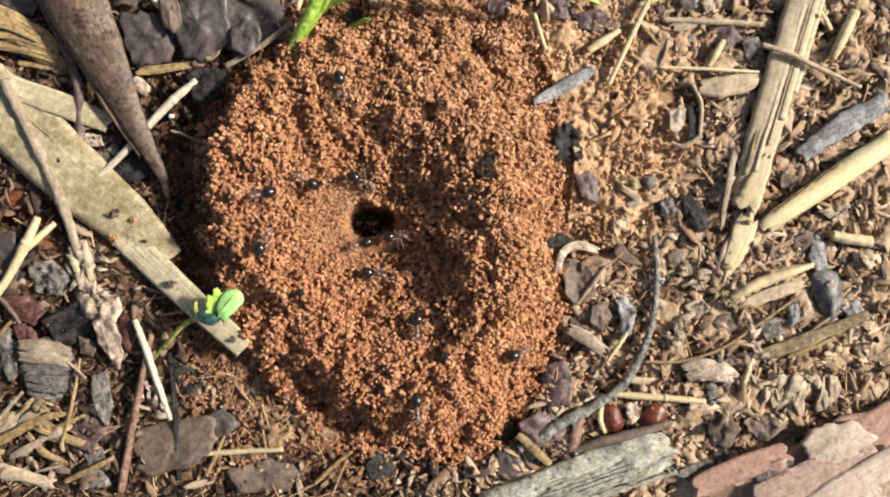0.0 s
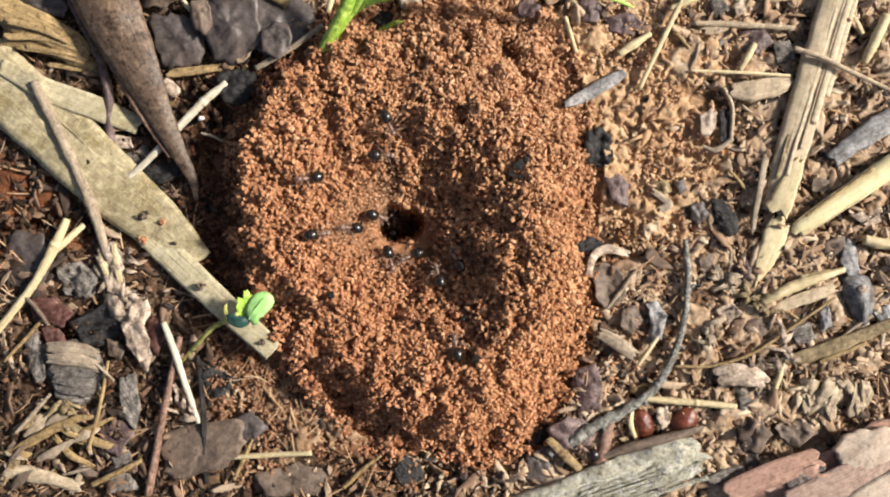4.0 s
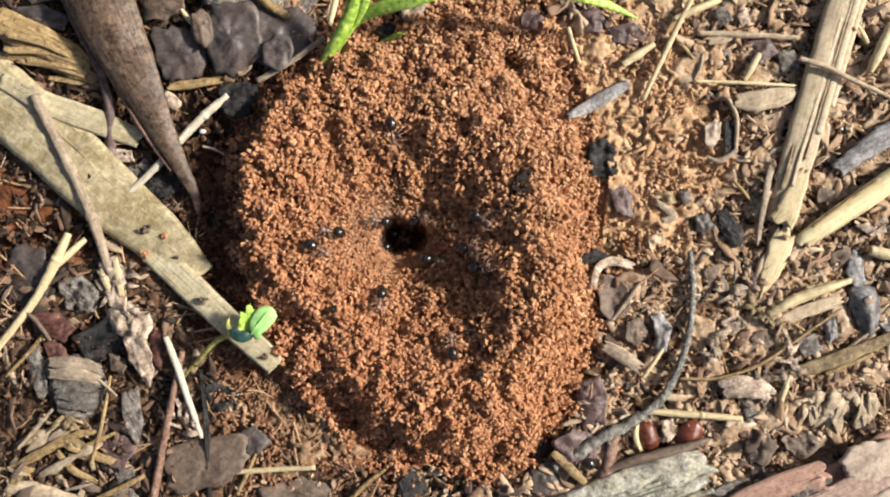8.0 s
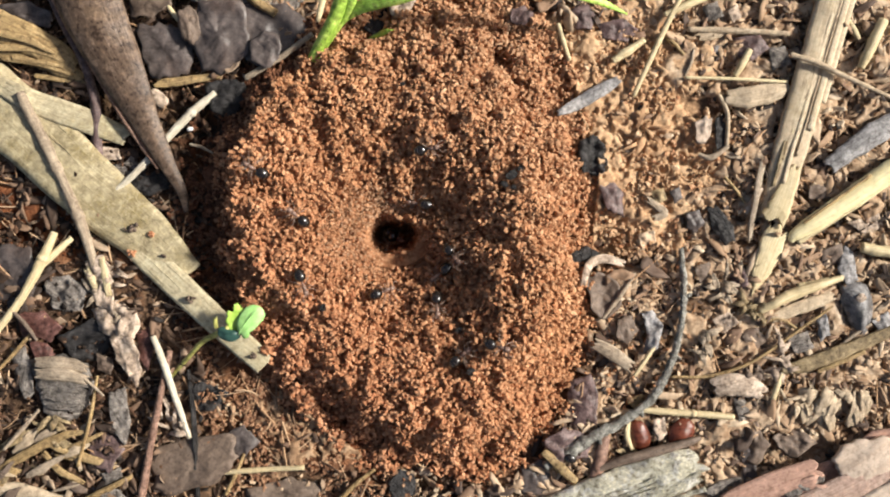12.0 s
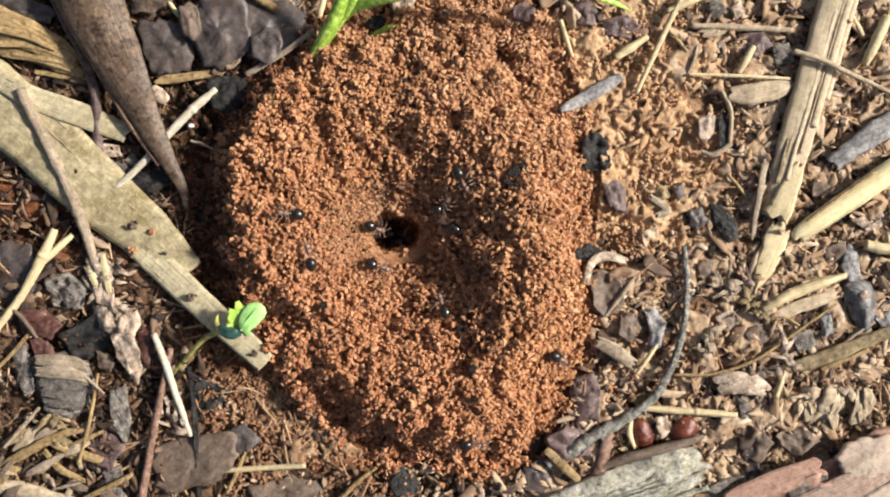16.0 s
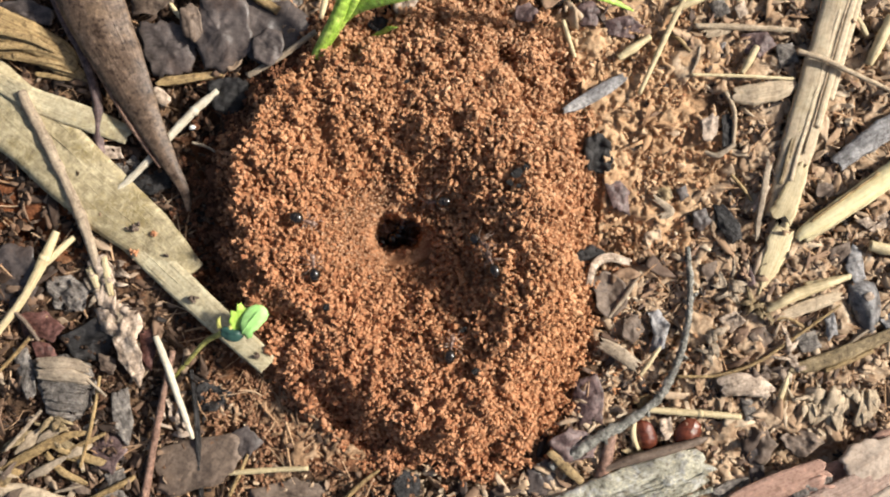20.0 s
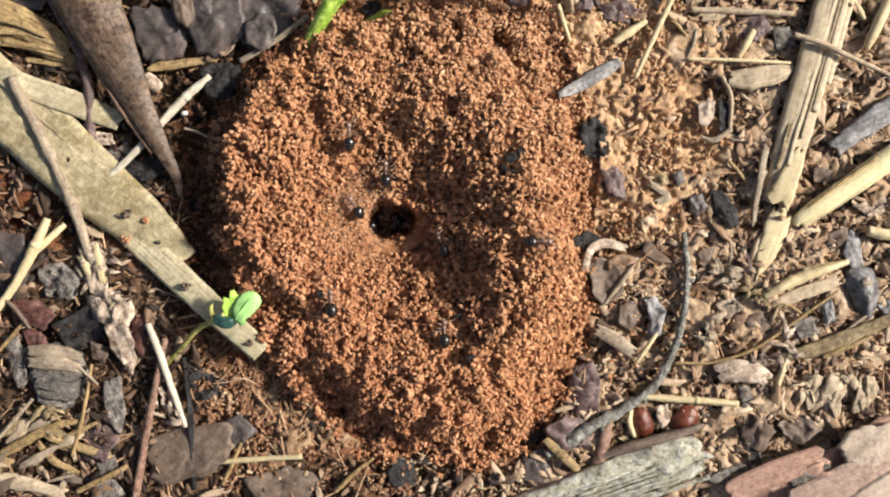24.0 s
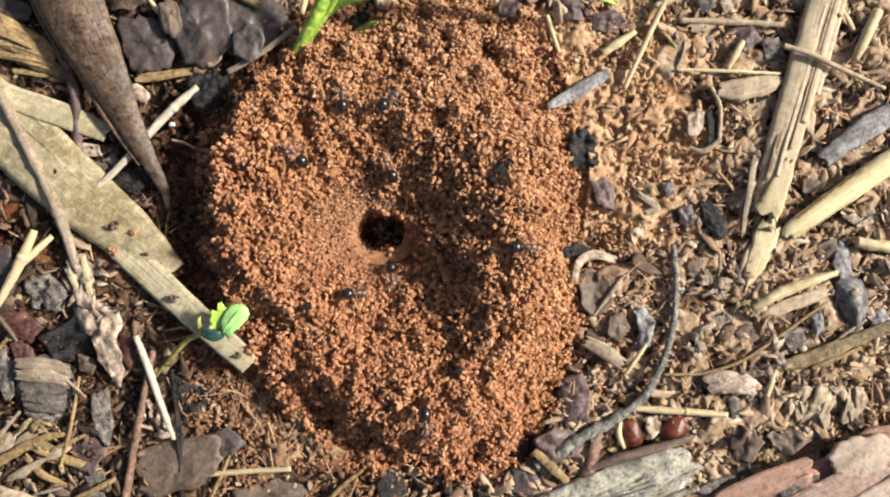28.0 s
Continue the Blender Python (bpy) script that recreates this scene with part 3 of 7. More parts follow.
def plate(outline, z=0.4, thick=0.25, dome=0.4, seed=0, rough=0.15, tilt=None, settle=True, rings=8, grain=0.0, cup=0.0, crumple=1.0, round_edge=False):
    """A torn scrap with that outline, a list of (x, y), lying on the soil."""
    o = np.asarray(outline, float)
    r = np.random.default_rng(seed + 900)
    closed = np.vstack([o, o[:1]])
    if round_edge:
        o = spline(closed, len(o) * 5 + 1)[:-1]
    else:
        t = np.arange(0, len(o), 0.2)
        i = t.astype(int)
        o = closed[i] + (closed[i + 1] - closed[i]) * (t - i)[:, None]
    c = o.mean(0)
    n = len(o)
    span = np.abs(o - c).max()
    jag = 0.03 if round_edge else 0.10
    edge = 1 + jag * vnoise(np.arange(n), np.zeros(n), 2.1, seed) + jag * r.uniform(-0.7, 0.7, n)
    o = c + (o - c) * edge[:, None]
    if tilt is None:
        tilt = (0, 0) if round_edge else r.normal(0, 0.10, 2)
    if not round_edge:
        dome *= 0.35
        rough *= 1.5 * crumple
    a = math.radians(grain)
    fold = r.uniform(0.5, 1.0) * crumple * (0 if round_edge else 1)
    verts, uvs = [], []
    levels = [(k / rings, 1) for k in range(1, rings + 1)] + [(0.97, 0), (0.5, 0)]
    g = float(top(c[0], c[1])) if settle else 0.0
    g = 0.0 if g < -1 else g

    def put(x, y, rho, upper):
        u, v = (x - c[0]) * math.cos(a) + (y - c[1]) * math.sin(a), (y - c[1]) * math.cos(a) - (x - c[0]) * math.sin(a)
        h = g + z + dome * (1 - rho * rho) + cup * rho * rho + tilt[0] * (x - c[0]) + tilt[1] * (y - c[1])
        h += rough * (vnoise(x, y, 1.5, seed + 1) + 0.7 * vnoise(x, y, 0.6, seed + 2))
        h += fold * 0.22 * vnoise(u * 0.25, v, 0.8, seed + 3) + fold * 0.26 * vnoise(x, y, 2.6, seed + 4) + fold * 0.10 * vnoise(x, y, 0.4, seed + 5)
        if not upper:
            h -= thick + dome * (1 - rho * rho) * 0.5
        verts.append((x, y, h))
        uvs.append((u / 10, v / (2 * span) + 0.5 + seed * 0.31))

    put(c[0], c[1], 0, 1)
    for rho, upper in levels:
        for p in o:
            x, y = c + (p - c) * rho
            put(x, y, rho, upper)
    put(c[0], c[1], 0, 0)
    faces = [(0, 1 + i, 1 + (i + 1) % n) for i in range(n)]
    for k in range(len(levels) - 1):
        for i in range(n):
            j = (i + 1) % n
            faces.append((1 + k * n + i, 1 + (k + 1) * n + i, 1 + (k + 1) * n + j, 1 + k * n + j))
    last = 1 + (len(levels) - 1) * n
    faces += [(len(verts) - 1, last + (i + 1) % n, last + i) for i in range(n)]
    return np.array(verts), faces, np.array(uvs)


def oval(x, y, rx, ry, turn=0.0, n=9, uneven=0.15, seed=0):
    """An uneven oval outline."""
    r, a = np.random.default_rng(seed + 500), math.radians(turn)
    out = []
    for k in range(n):
        t, f = 2 * math.pi * k / n, 1 + uneven * r.uniform(-1, 1)
        u, v = rx * f * math.cos(t), ry * f * math.sin(t)
        out.append((x + u * math.cos(a) - v * math.sin(a), y + u * math.sin(a) + v * math.cos(a)))
    return out


def ball(cx, cy, cz, rx, ry, rz, seg=14, rings=9, pitch=0.0, taper=0.0, seed=None, rough=0.0):
    """An egg with its long axis along x."""
    verts, faces, uvs = [], [], []
    for i in range(rings + 1):
        t = math.pi * i / rings
        for k in range(seg):
            a = 2 * math.pi * k / seg
            s = math.sin(t) * (1 + taper * math.cos(t))
            p = Vector((rx * math.cos(t), ry * s * math.cos(a), rz * s * math.sin(a)))
            if rough:
                p *= 1 + rough * float(vnoise(p.x * 3 + seed, p.y * 3 + p.z * 5, 1.0, 3))
            p = Matrix.Rotation(math.radians(-pitch), 3, "Y") @ p
            verts.append((cx + p.x, cy + p.y, cz + p.z))
            uvs.append((i / rings * 0.2, k / seg))
    for i in range(rings):
        for k in range(seg):
            a, b = i * seg + k, i * seg + (k + 1) % seg
            faces.append((a, b, b + seg, a + seg))
    return np.array(verts), faces, np.array(uvs)


def cluster_shapes(count, knobs, seed, jag=(0.55, 1.35), chain=0.6):
    """Crumbs of several grains stuck together, about 1 mm in radius."""
    r = np.random.default_rng(seed)
    bm = bmesh.new()
    bmesh.ops.create_icosphere(bm, subdivisions=1, radius=1.0)
    v0 = np.array([p.co[:] for p in bm.verts])
    f0 = np.array([[p.index for p in face.verts] for face in bm.faces])
    bm.free()
    out = []
    for k in range(count):
        at, spots, heading = np.zeros(3), [], np.zeros(3)
        for i in range(knobs):
            spots.append(at)
            d = r.normal(size=3)
            d = d / np.linalg.norm(d) + chain * heading
            heading = d / np.linalg.norm(d)
            at = spots[-1 if r.uniform() < 0.7 else 0] + heading * r.uniform(0.5, 0.75)
        spots = np.array(spots) - np.mean(spots, axis=0)
        verts, faces = [], []
        for i in range(knobs):
            size = r.uniform(0.36, 0.60) * r.uniform(0.6, 1.5, 3)
            verts.append(v0 * size * r.uniform(*jag, (12, 1)) + spots[i])
            faces.append(f0 + 12 * i)
        out.append((np.vstack(verts), np.vstack(faces)))
    return out


def random_turns(count, r):
    q = r.normal(size=(count, 4))
    q /= np.linalg.norm(q, axis=1)[:, None]
    w, x, y, z = q.T
    return np.stack([np.stack([1 - 2 * (y * y + z * z), 2 * (x * y - w * z), 2 * (x * z + w * y)], 1),
                     np.stack([2 * (x * y + w * z), 1 - 2 * (x * x + z * z), 2 * (y * z - w * x)], 1),
                     np.stack([2 * (x * z - w * y), 2 * (y * z + w * x), 1 - 2 * (x * x + y * y)], 1)], 1)


def strewn(shapes, places, sizes, turns, r):
    """One set of triangles with a shape at every place."""
    verts, tris, base = [], [], 0
    pick = r.integers(0, len(shapes), len(places))
    for k, (v, f) in enumerate(shapes):
        i = np.where(pick == k)[0]
        if not len(i):
            continue
        s = sizes[i][:, None, None] if sizes.ndim == 1 else sizes[i][:, None, :]
        p = np.einsum("nij,nvj->nvi", turns[i], v[None] * s) + places[i][:, None, :]
        verts.append(p.reshape(-1, 3))
        tris.append((f[None] + base + np.arange(len(i))[:, None, None] * len(v)).reshape(-1, 3))
        base += len(i) * len(v)
    return np.vstack(verts), np.vstack(tris)


# ---- ground: one sheet, fine near the nest and coarse out to the horizon ----
def build_ground():
    far = np.cumsum(np.geomspace(1.2, 40000, 34))
    xs = np.r_[-(90 + far)[::-1], np.arange(-90, 90.1, 0.8), 90 + far]
    ys = np.r_[-(64 + far)[::-1], np.arange(-64, 64.1, 0.8), 64 + far]
    gx, gy = np.meshgrid(xs, ys)
    x, y = gx.ravel(), gy.ravel()
    z = soil(x, y)
    m = mound(x, y)
    z = np.where(np.hypot(x - HOLE[0], y - HOLE[1]) < 9, np.minimum(z, -19.0), z - np.clip(m, 0, 0.6))
    z = np.where(np.hypot(x - NEST[0], y - NEST[1]) < 22, np.minimum(z, m - 3.0), z)
    w, h = len(xs), len(ys)
    i = (np.arange(h - 1)[:, None] * w + np.arange(w - 1)[None]).ravel()
    tris = np.vstack([np.column_stack([i, i + 1, i + w + 1]), np.column_stack([i, i + w + 1, i + w])])
    ob = new("ground", big_mesh("ground", np.column_stack([x, y, z]), tris, FOREST_SOIL))
    return tagged(ob, "dark moist forest soil with sandy and reddish patches", "ground", kind="structure")


ground = build_ground()


# ---- the nest mound: a core of earth under thousands of carried pellets ----
def build_mound():
    hill = empty_thing("ant_mound", (NEST[0], NEST[1], 0), "crater-shaped ant nest mound of crumbly orange-red soil pellets on the ground", "ant mound")
    step = 0.17
    xs, ys = np.arange(-42, 32, step), np.arange(-40, 46, step)
    gx, gy = np.meshgrid(xs, ys)
    x, y = gx.ravel(), gy.ravel()
    m = mound(x, y)
    a = np.arctan2(y - NEST[1], x - NEST[0])
    hole = np.hypot((x - HOLE[0]) / 3.0, (y - HOLE[1]) / 2.3)
    calm = np.clip((4.6 - hole) / 3.0, 0, 1) * np.clip(0.45 - np.cos(a - 0.4), 0, 1)
    rise = np.clip(m / 1.5, 0, 1) * np.clip((hole - 0.9) / 0.5, 0, 1)
    z = m - 1.2 + rise * (0.6 * spongy(x, y, 0.66, 61) * (1.0 - 0.25 * calm) + (0.35 * vnoise(x, y, 1.7, 66) + 0.3 * vnoise(x, y, 0.95, 67)) * (1 - 0.7 * calm)) - 0.9 * (1 - rise) * (hole > 2)
    keep = m > 0.05
    keep |= np.hypot(x - HOLE[0], y - HOLE[1]) < 10
    w = len(xs)
    i = (np.arange(len(ys) - 1)[:, None] * w + np.arange(w - 1)[None]).ravel()
    i = i[keep[i] & keep[i + 1] & keep[i + w] & keep[i + w + 1]]
    tris = np.vstack([np.column_stack([i, i + 1, i + w + 1]), np.column_stack([i, i + w + 1, i + w])])
    v = np.column_stack([x - NEST[0], y - NEST[1], z])
    used = np.unique(tris)
    index = np.zeros(len(v), int)
    index[used] = np.arange(len(used))
    core = new("core", big_mesh("core", v[used], index[tris], MOUND_BED))
    core.parent = hill
    tagged(core, "packed red-brown earth")

    r = np.random.default_rng(21)
    shapes = cluster_shapes(28, 4, 5, (0.48, 1.45), 1.1)
    grains = cluster_shapes(6, 2, 6)
    foot = np.array([NEST[0], NEST[1], 0])

    def spread(step, jitter=0.45):
        px, py = np.meshgrid(np.arange(-42, 32, step * 1.2), np.arange(-40, 46, step * 1.4))
        px, py = px.ravel(), py.ravel()
        px, py = np.r_[px, px + step * 0.6], np.r_[py, py + step * 0.7]
        px, py = px + r.uniform(-jitter, jitter, len(px)) * step, py + r.uniform(-jitter, jitter, len(py)) * step
        return px, py, mound(px, py), np.hypot((px - HOLE[0]) / 3.0, (py - HOLE[1]) / 2.3)

    # two layers: a loose one below, and a close one above whose crumbs touch but leave pits between them
    places, sizes = [], []
    for layer in (0, 1):
        px, py, h, hole = spread(0.64 if layer else 0.80)
        a = np.arctan2(py - NEST[1], px - NEST[0])
        calm = np.clip((5.6 - hole) / 3.6, 0, 1) * np.clip(0.45 - np.cos(a - 0.4), 0, 1)
        u, v = 0.8 * px + 0.6 * py, 0.8 * py - 0.6 * px
        u, v = u + 0.5 * vnoise(px, py, 1.6, 35), v + 0.5 * vnoise(px, py, 1.6, 36)
        clump = vnoise(u, v, 1.8, 31) + 0.50 * vnoise(v, u, 1.0, 34) + 0.35 * vnoise(px, py, 4.0, 32)
        rim = 1.0 + 0.18 * vnoise(px, py, 1.6, 33)
        ok = (r.uniform(size=len(px)) < np.clip(h / 0.7, 0, 1) ** 0.6) & (h > 0.03) & (hole > rim)
        if layer:
            ok &= clump > -0.22 - 0.55 * calm
        else:
            ok |= (hole > 0.5) & (hole < 1.4) & (r.uniform(size=len(px)) < 0.8)
        px, py, h, calm, clump = px[ok], py[ok], h[ok], calm[ok], clump[ok]
        size = np.exp(r.normal(np.where(layer, -0.72, -0.75), 0.22, len(px))).clip(0.30, 0.72) * (1 - 0.32 * calm)
        up = (np.where(layer, -0.36 + 1.15 * np.clip(clump, -0.5, 1.0), -0.95) + r.uniform(-0.22, 0.22, len(px))) * (1 - 0.6 * calm)
        places.append(np.column_stack([px, py, h + up]))
        sizes.append(size)
    lower, places, sizes = len(places[0]), np.vstack(places), np.r_[sizes[0], sizes[1]]
    turns = random_turns(len(places), r)
    # the pellets on the open north-west slope can be picked out one by one
    px, py = places[:, 0], places[:, 1]
    near = np.where((np.arange(len(px)) >= lower) & (px > -29) & (px < -11) & (py > -4) & (py < 18))[0][:300]
    rest = np.setdiff1d(np.arange(len(px)), near)
    v, t = strewn(shapes, places[rest], sizes[rest], turns[rest], r)
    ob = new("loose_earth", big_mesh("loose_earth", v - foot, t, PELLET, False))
    ob.parent = hill
    tagged(ob, "loose orange-red soil pellets", kind="stuff")
    meshes = [big_mesh("pellet", s[0], s[1], PELLET, False) for s in shapes]
    for k, i in enumerate(near):
        ob = new("pellet", meshes[k % len(meshes)])
        ob.parent = hill
        ob.matrix_basis = Matrix.Translation((places[i] - foot) * MM) @ Matrix(turns[i].tolist()).to_4x4() @ Matrix.Scale(float(sizes[i]), 4)

    # fine dry earth on the trodden slope beside the entrance
    px, py, h, hole = spread(0.36)
    a = np.arctan2(py - HOLE[1], px - HOLE[0])
    ok = (hole > 0.95) & (r.uniform(size=len(px)) < np.clip((3.6 - hole) * 0.8, 0, 1) * np.clip(0.55 + 0.75 * np.cos(a - 2.5), 0.0, 1))
    p = np.column_stack([px, py, h + 0.02 + r.uniform(-0.10, 0.12, len(px))])[ok]
    v, t = strewn(grains, p, r.uniform(0.15, 0.24, len(p)), random_turns(len(p), r), r)
    ob = new("fine_earth", big_mesh("fine_earth", v - foot, t, FINE_EARTH, False))
    ob.parent = hill
    tagged(ob, "fine dry tan earth round the entrance", kind="stuff")
    return hill


ant_mound = build_mound()


def build_spill():
    """Crumbs that rolled off the mound, and those at its western foot, coloured dark for its shade."""
    r = np.random.default_rng(22)
    shapes = cluster_shapes(10, 4, 8)

    def crumbs(name, material, label, count, reach, box, size, want):
        x, y = r.uniform(box[0], box[1], count), r.uniform(box[2], box[3], count)
        ok = want(x, y) & (r.uniform(size=count) < reach(x, y))
        x, y = x[ok], y[ok]
        z = np.maximum(soil(x, y), mound(x, y)) + r.uniform(-0.1, 0.25, len(x))
        s = r.uniform(size[0], size[1], len(x))[:, None] * r.uniform(0.6, 1.4, (len(x), 3))
        v, t = strewn(shapes, np.column_stack([x, y, z]), s, random_turns(len(x), r), r)
        return tagged(new(name, big_mesh(name, v, t, material, False)), label, "soil", kind="stuff")

    def foot(x, y):
        dx, dy = x - NEST[0], y - NEST[1]
        return np.hypot(dx, dy) / round_ring(OUTER, np.arctan2(dy, dx))

    # western foot: crumbs darkened in colour where the mound shades the ground
    crumbs("damp_crumbs", PELLET_DEEP, "dark red soil crumbs at the foot of the mound, shade in their colour", 14000,
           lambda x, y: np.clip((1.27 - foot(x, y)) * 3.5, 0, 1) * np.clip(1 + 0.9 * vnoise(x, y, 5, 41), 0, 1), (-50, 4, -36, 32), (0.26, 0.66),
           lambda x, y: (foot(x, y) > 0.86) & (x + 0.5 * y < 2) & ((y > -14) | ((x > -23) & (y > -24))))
    crumbs("rolled_crumbs", PELLET, "orange-red crumbs fallen from the mound onto the soil", 5000,
           lambda x, y: np.clip(2.2 - foot(x, y) * 1.35, 0, 1), (-46, 40, -40, 40), (0.20, 0.50), lambda x, y: (foot(x, y) > 0.93) & (x + 0.4 * y > -14))
    crumbs("spilled_crumbs", BROWN_EARTH, "red-brown crumbs spilled beyond the mound's south-western foot", 5200,
           lambda x, y: np.clip((1.62 - foot(x, y)) * 2.2, 0, 1) * np.clip(0.75 + vnoise(x, y, 3, 49), 0, 1), (-40, -4, -36, -9), (0.24, 0.62),
           lambda x, y: (foot(x, y) > 0.97) & (x > -36.5 - 0.25 * (y + 12)))

    def apron(name, material, label, box, grain, rise, want, up=0.55):
        px, py = np.meshgrid(np.arange(box[0], box[1], 0.2), np.arange(box[2], box[3], 0.2))
        w, h = px.shape[1], px.shape[0]
        x, y = px.ravel(), py.ravel()
        k = np.clip(want(x, y), 0, 1)
        z = np.where(mound(x, y) > 0.3, np.maximum(soil(x, y), mound(x, y)), soil(x, y)) + rise * (spongy(x, y, grain, 71) + 0.35 * vnoise(x, y, 2.7, 76)) + up * k - 0.9 * (1 - k)
        i = (np.arange(h - 1)[:, None] * w + np.arange(w - 1)[None]).ravel()
        i = i[(k[i] > 0) | (k[i + 1] > 0) | (k[i + w] > 0) | (k[i + w + 1] > 0)]
        tris = np.vstack([np.column_stack([i, i + 1, i + w + 1]), np.column_stack([i, i + w + 1, i + w])])
        used = np.unique(tris)
        index = np.zeros(len(x), int)
        index[used] = np.arange(len(used))
        return tagged(new(name, big_mesh(name, np.column_stack([x, y, z])[used], index[tris], material)), label, "soil", kind="stuff")

    apron("sand_apron", SAND_BED, "tan sandy earth clotted in soft lumps beside the mound", (4, 46, -10, 42), 0.85, 0.65,
          lambda x, y: (1.15 - np.hypot((x - 24) / 16, (y - 17) / 20) + 0.35 * vnoise(x, y, 5, 43)) * 4 * (foot(x, y) > 0.97), 0.85)
    apron("litter_bed", LITTER_BED, "beige and brown mat of rotted leaf crumbs", (14, 76, -48, 42), 1.7, 0.9,
          lambda x, y: (np.hypot((x - 24) / 14, (y - 17) / 18) - 0.9 + 0.5 * vnoise(x, y, 6, 47)) * 4 * (foot(x, y) > 1.03), 0.8)
    apron("tan_wash", WASH_BED, "tan earth washed out at the mound's southern foot", (-42, 2, -44, -14), 0.85, 0.7,
          lambda x, y: (1.1 - np.hypot((x + 20) / 13, (y + 25) / 8) + 0.4 * vnoise(x, y, 4, 48)) * 3 * (foot(x, y) > 0.92), 0.5)
    crumbs("sand_crumbs", SAND, "tan sandy soil crumbs beside the mound", 4200,
           lambda x, y: np.clip(1.25 - np.hypot((x - 24) / 17, (y - 17) / 20), 0, 1) * np.clip(0.7 + vnoise(x, y, 4, 43), 0, 1), (4, 46, -8, 40), (0.26, 0.66),
           lambda x, y: foot(x, y) > 1.0)
    crumbs("brown_sand", LITTER, "brown and grey crumbs between the litter", 4500,
           lambda x, y: np.clip(0.55 + 0.7 * vnoise(x, y, 6, 44), 0, 1), (-70, 76, -48, 48), (0.2, 0.7), lambda x, y: (foot(x, y) > 1.02) & ((x > 12) | ((y < -18) & (x > -34))))
    for name, material, label, east in (("humus_crumbs", HUMUS, "dark crumbs of humus and rotted leaves", True), ("black_humus", HUMUS_DARK, "black-brown damp humus between the leaves", False)):
        crumbs(name, material, label, 5800 if east else 13000,
               lambda x, y: np.clip(0.55 + 0.7 * vnoise(x, y, 5, 45), 0, 1) * (1 - 0.6 * (np.hypot((x - 24) / 15, (y - 16) / 17) < 1)), (-72, 72, -46, 46), (0.18, 0.80),
               lambda x, y: (foot(x, y) > 1.04) & ((x + 0.3 * y > -16) == east) & ~((x > -38) & (x < 4) & (y < -15) & (y > -36)))


build_spill()


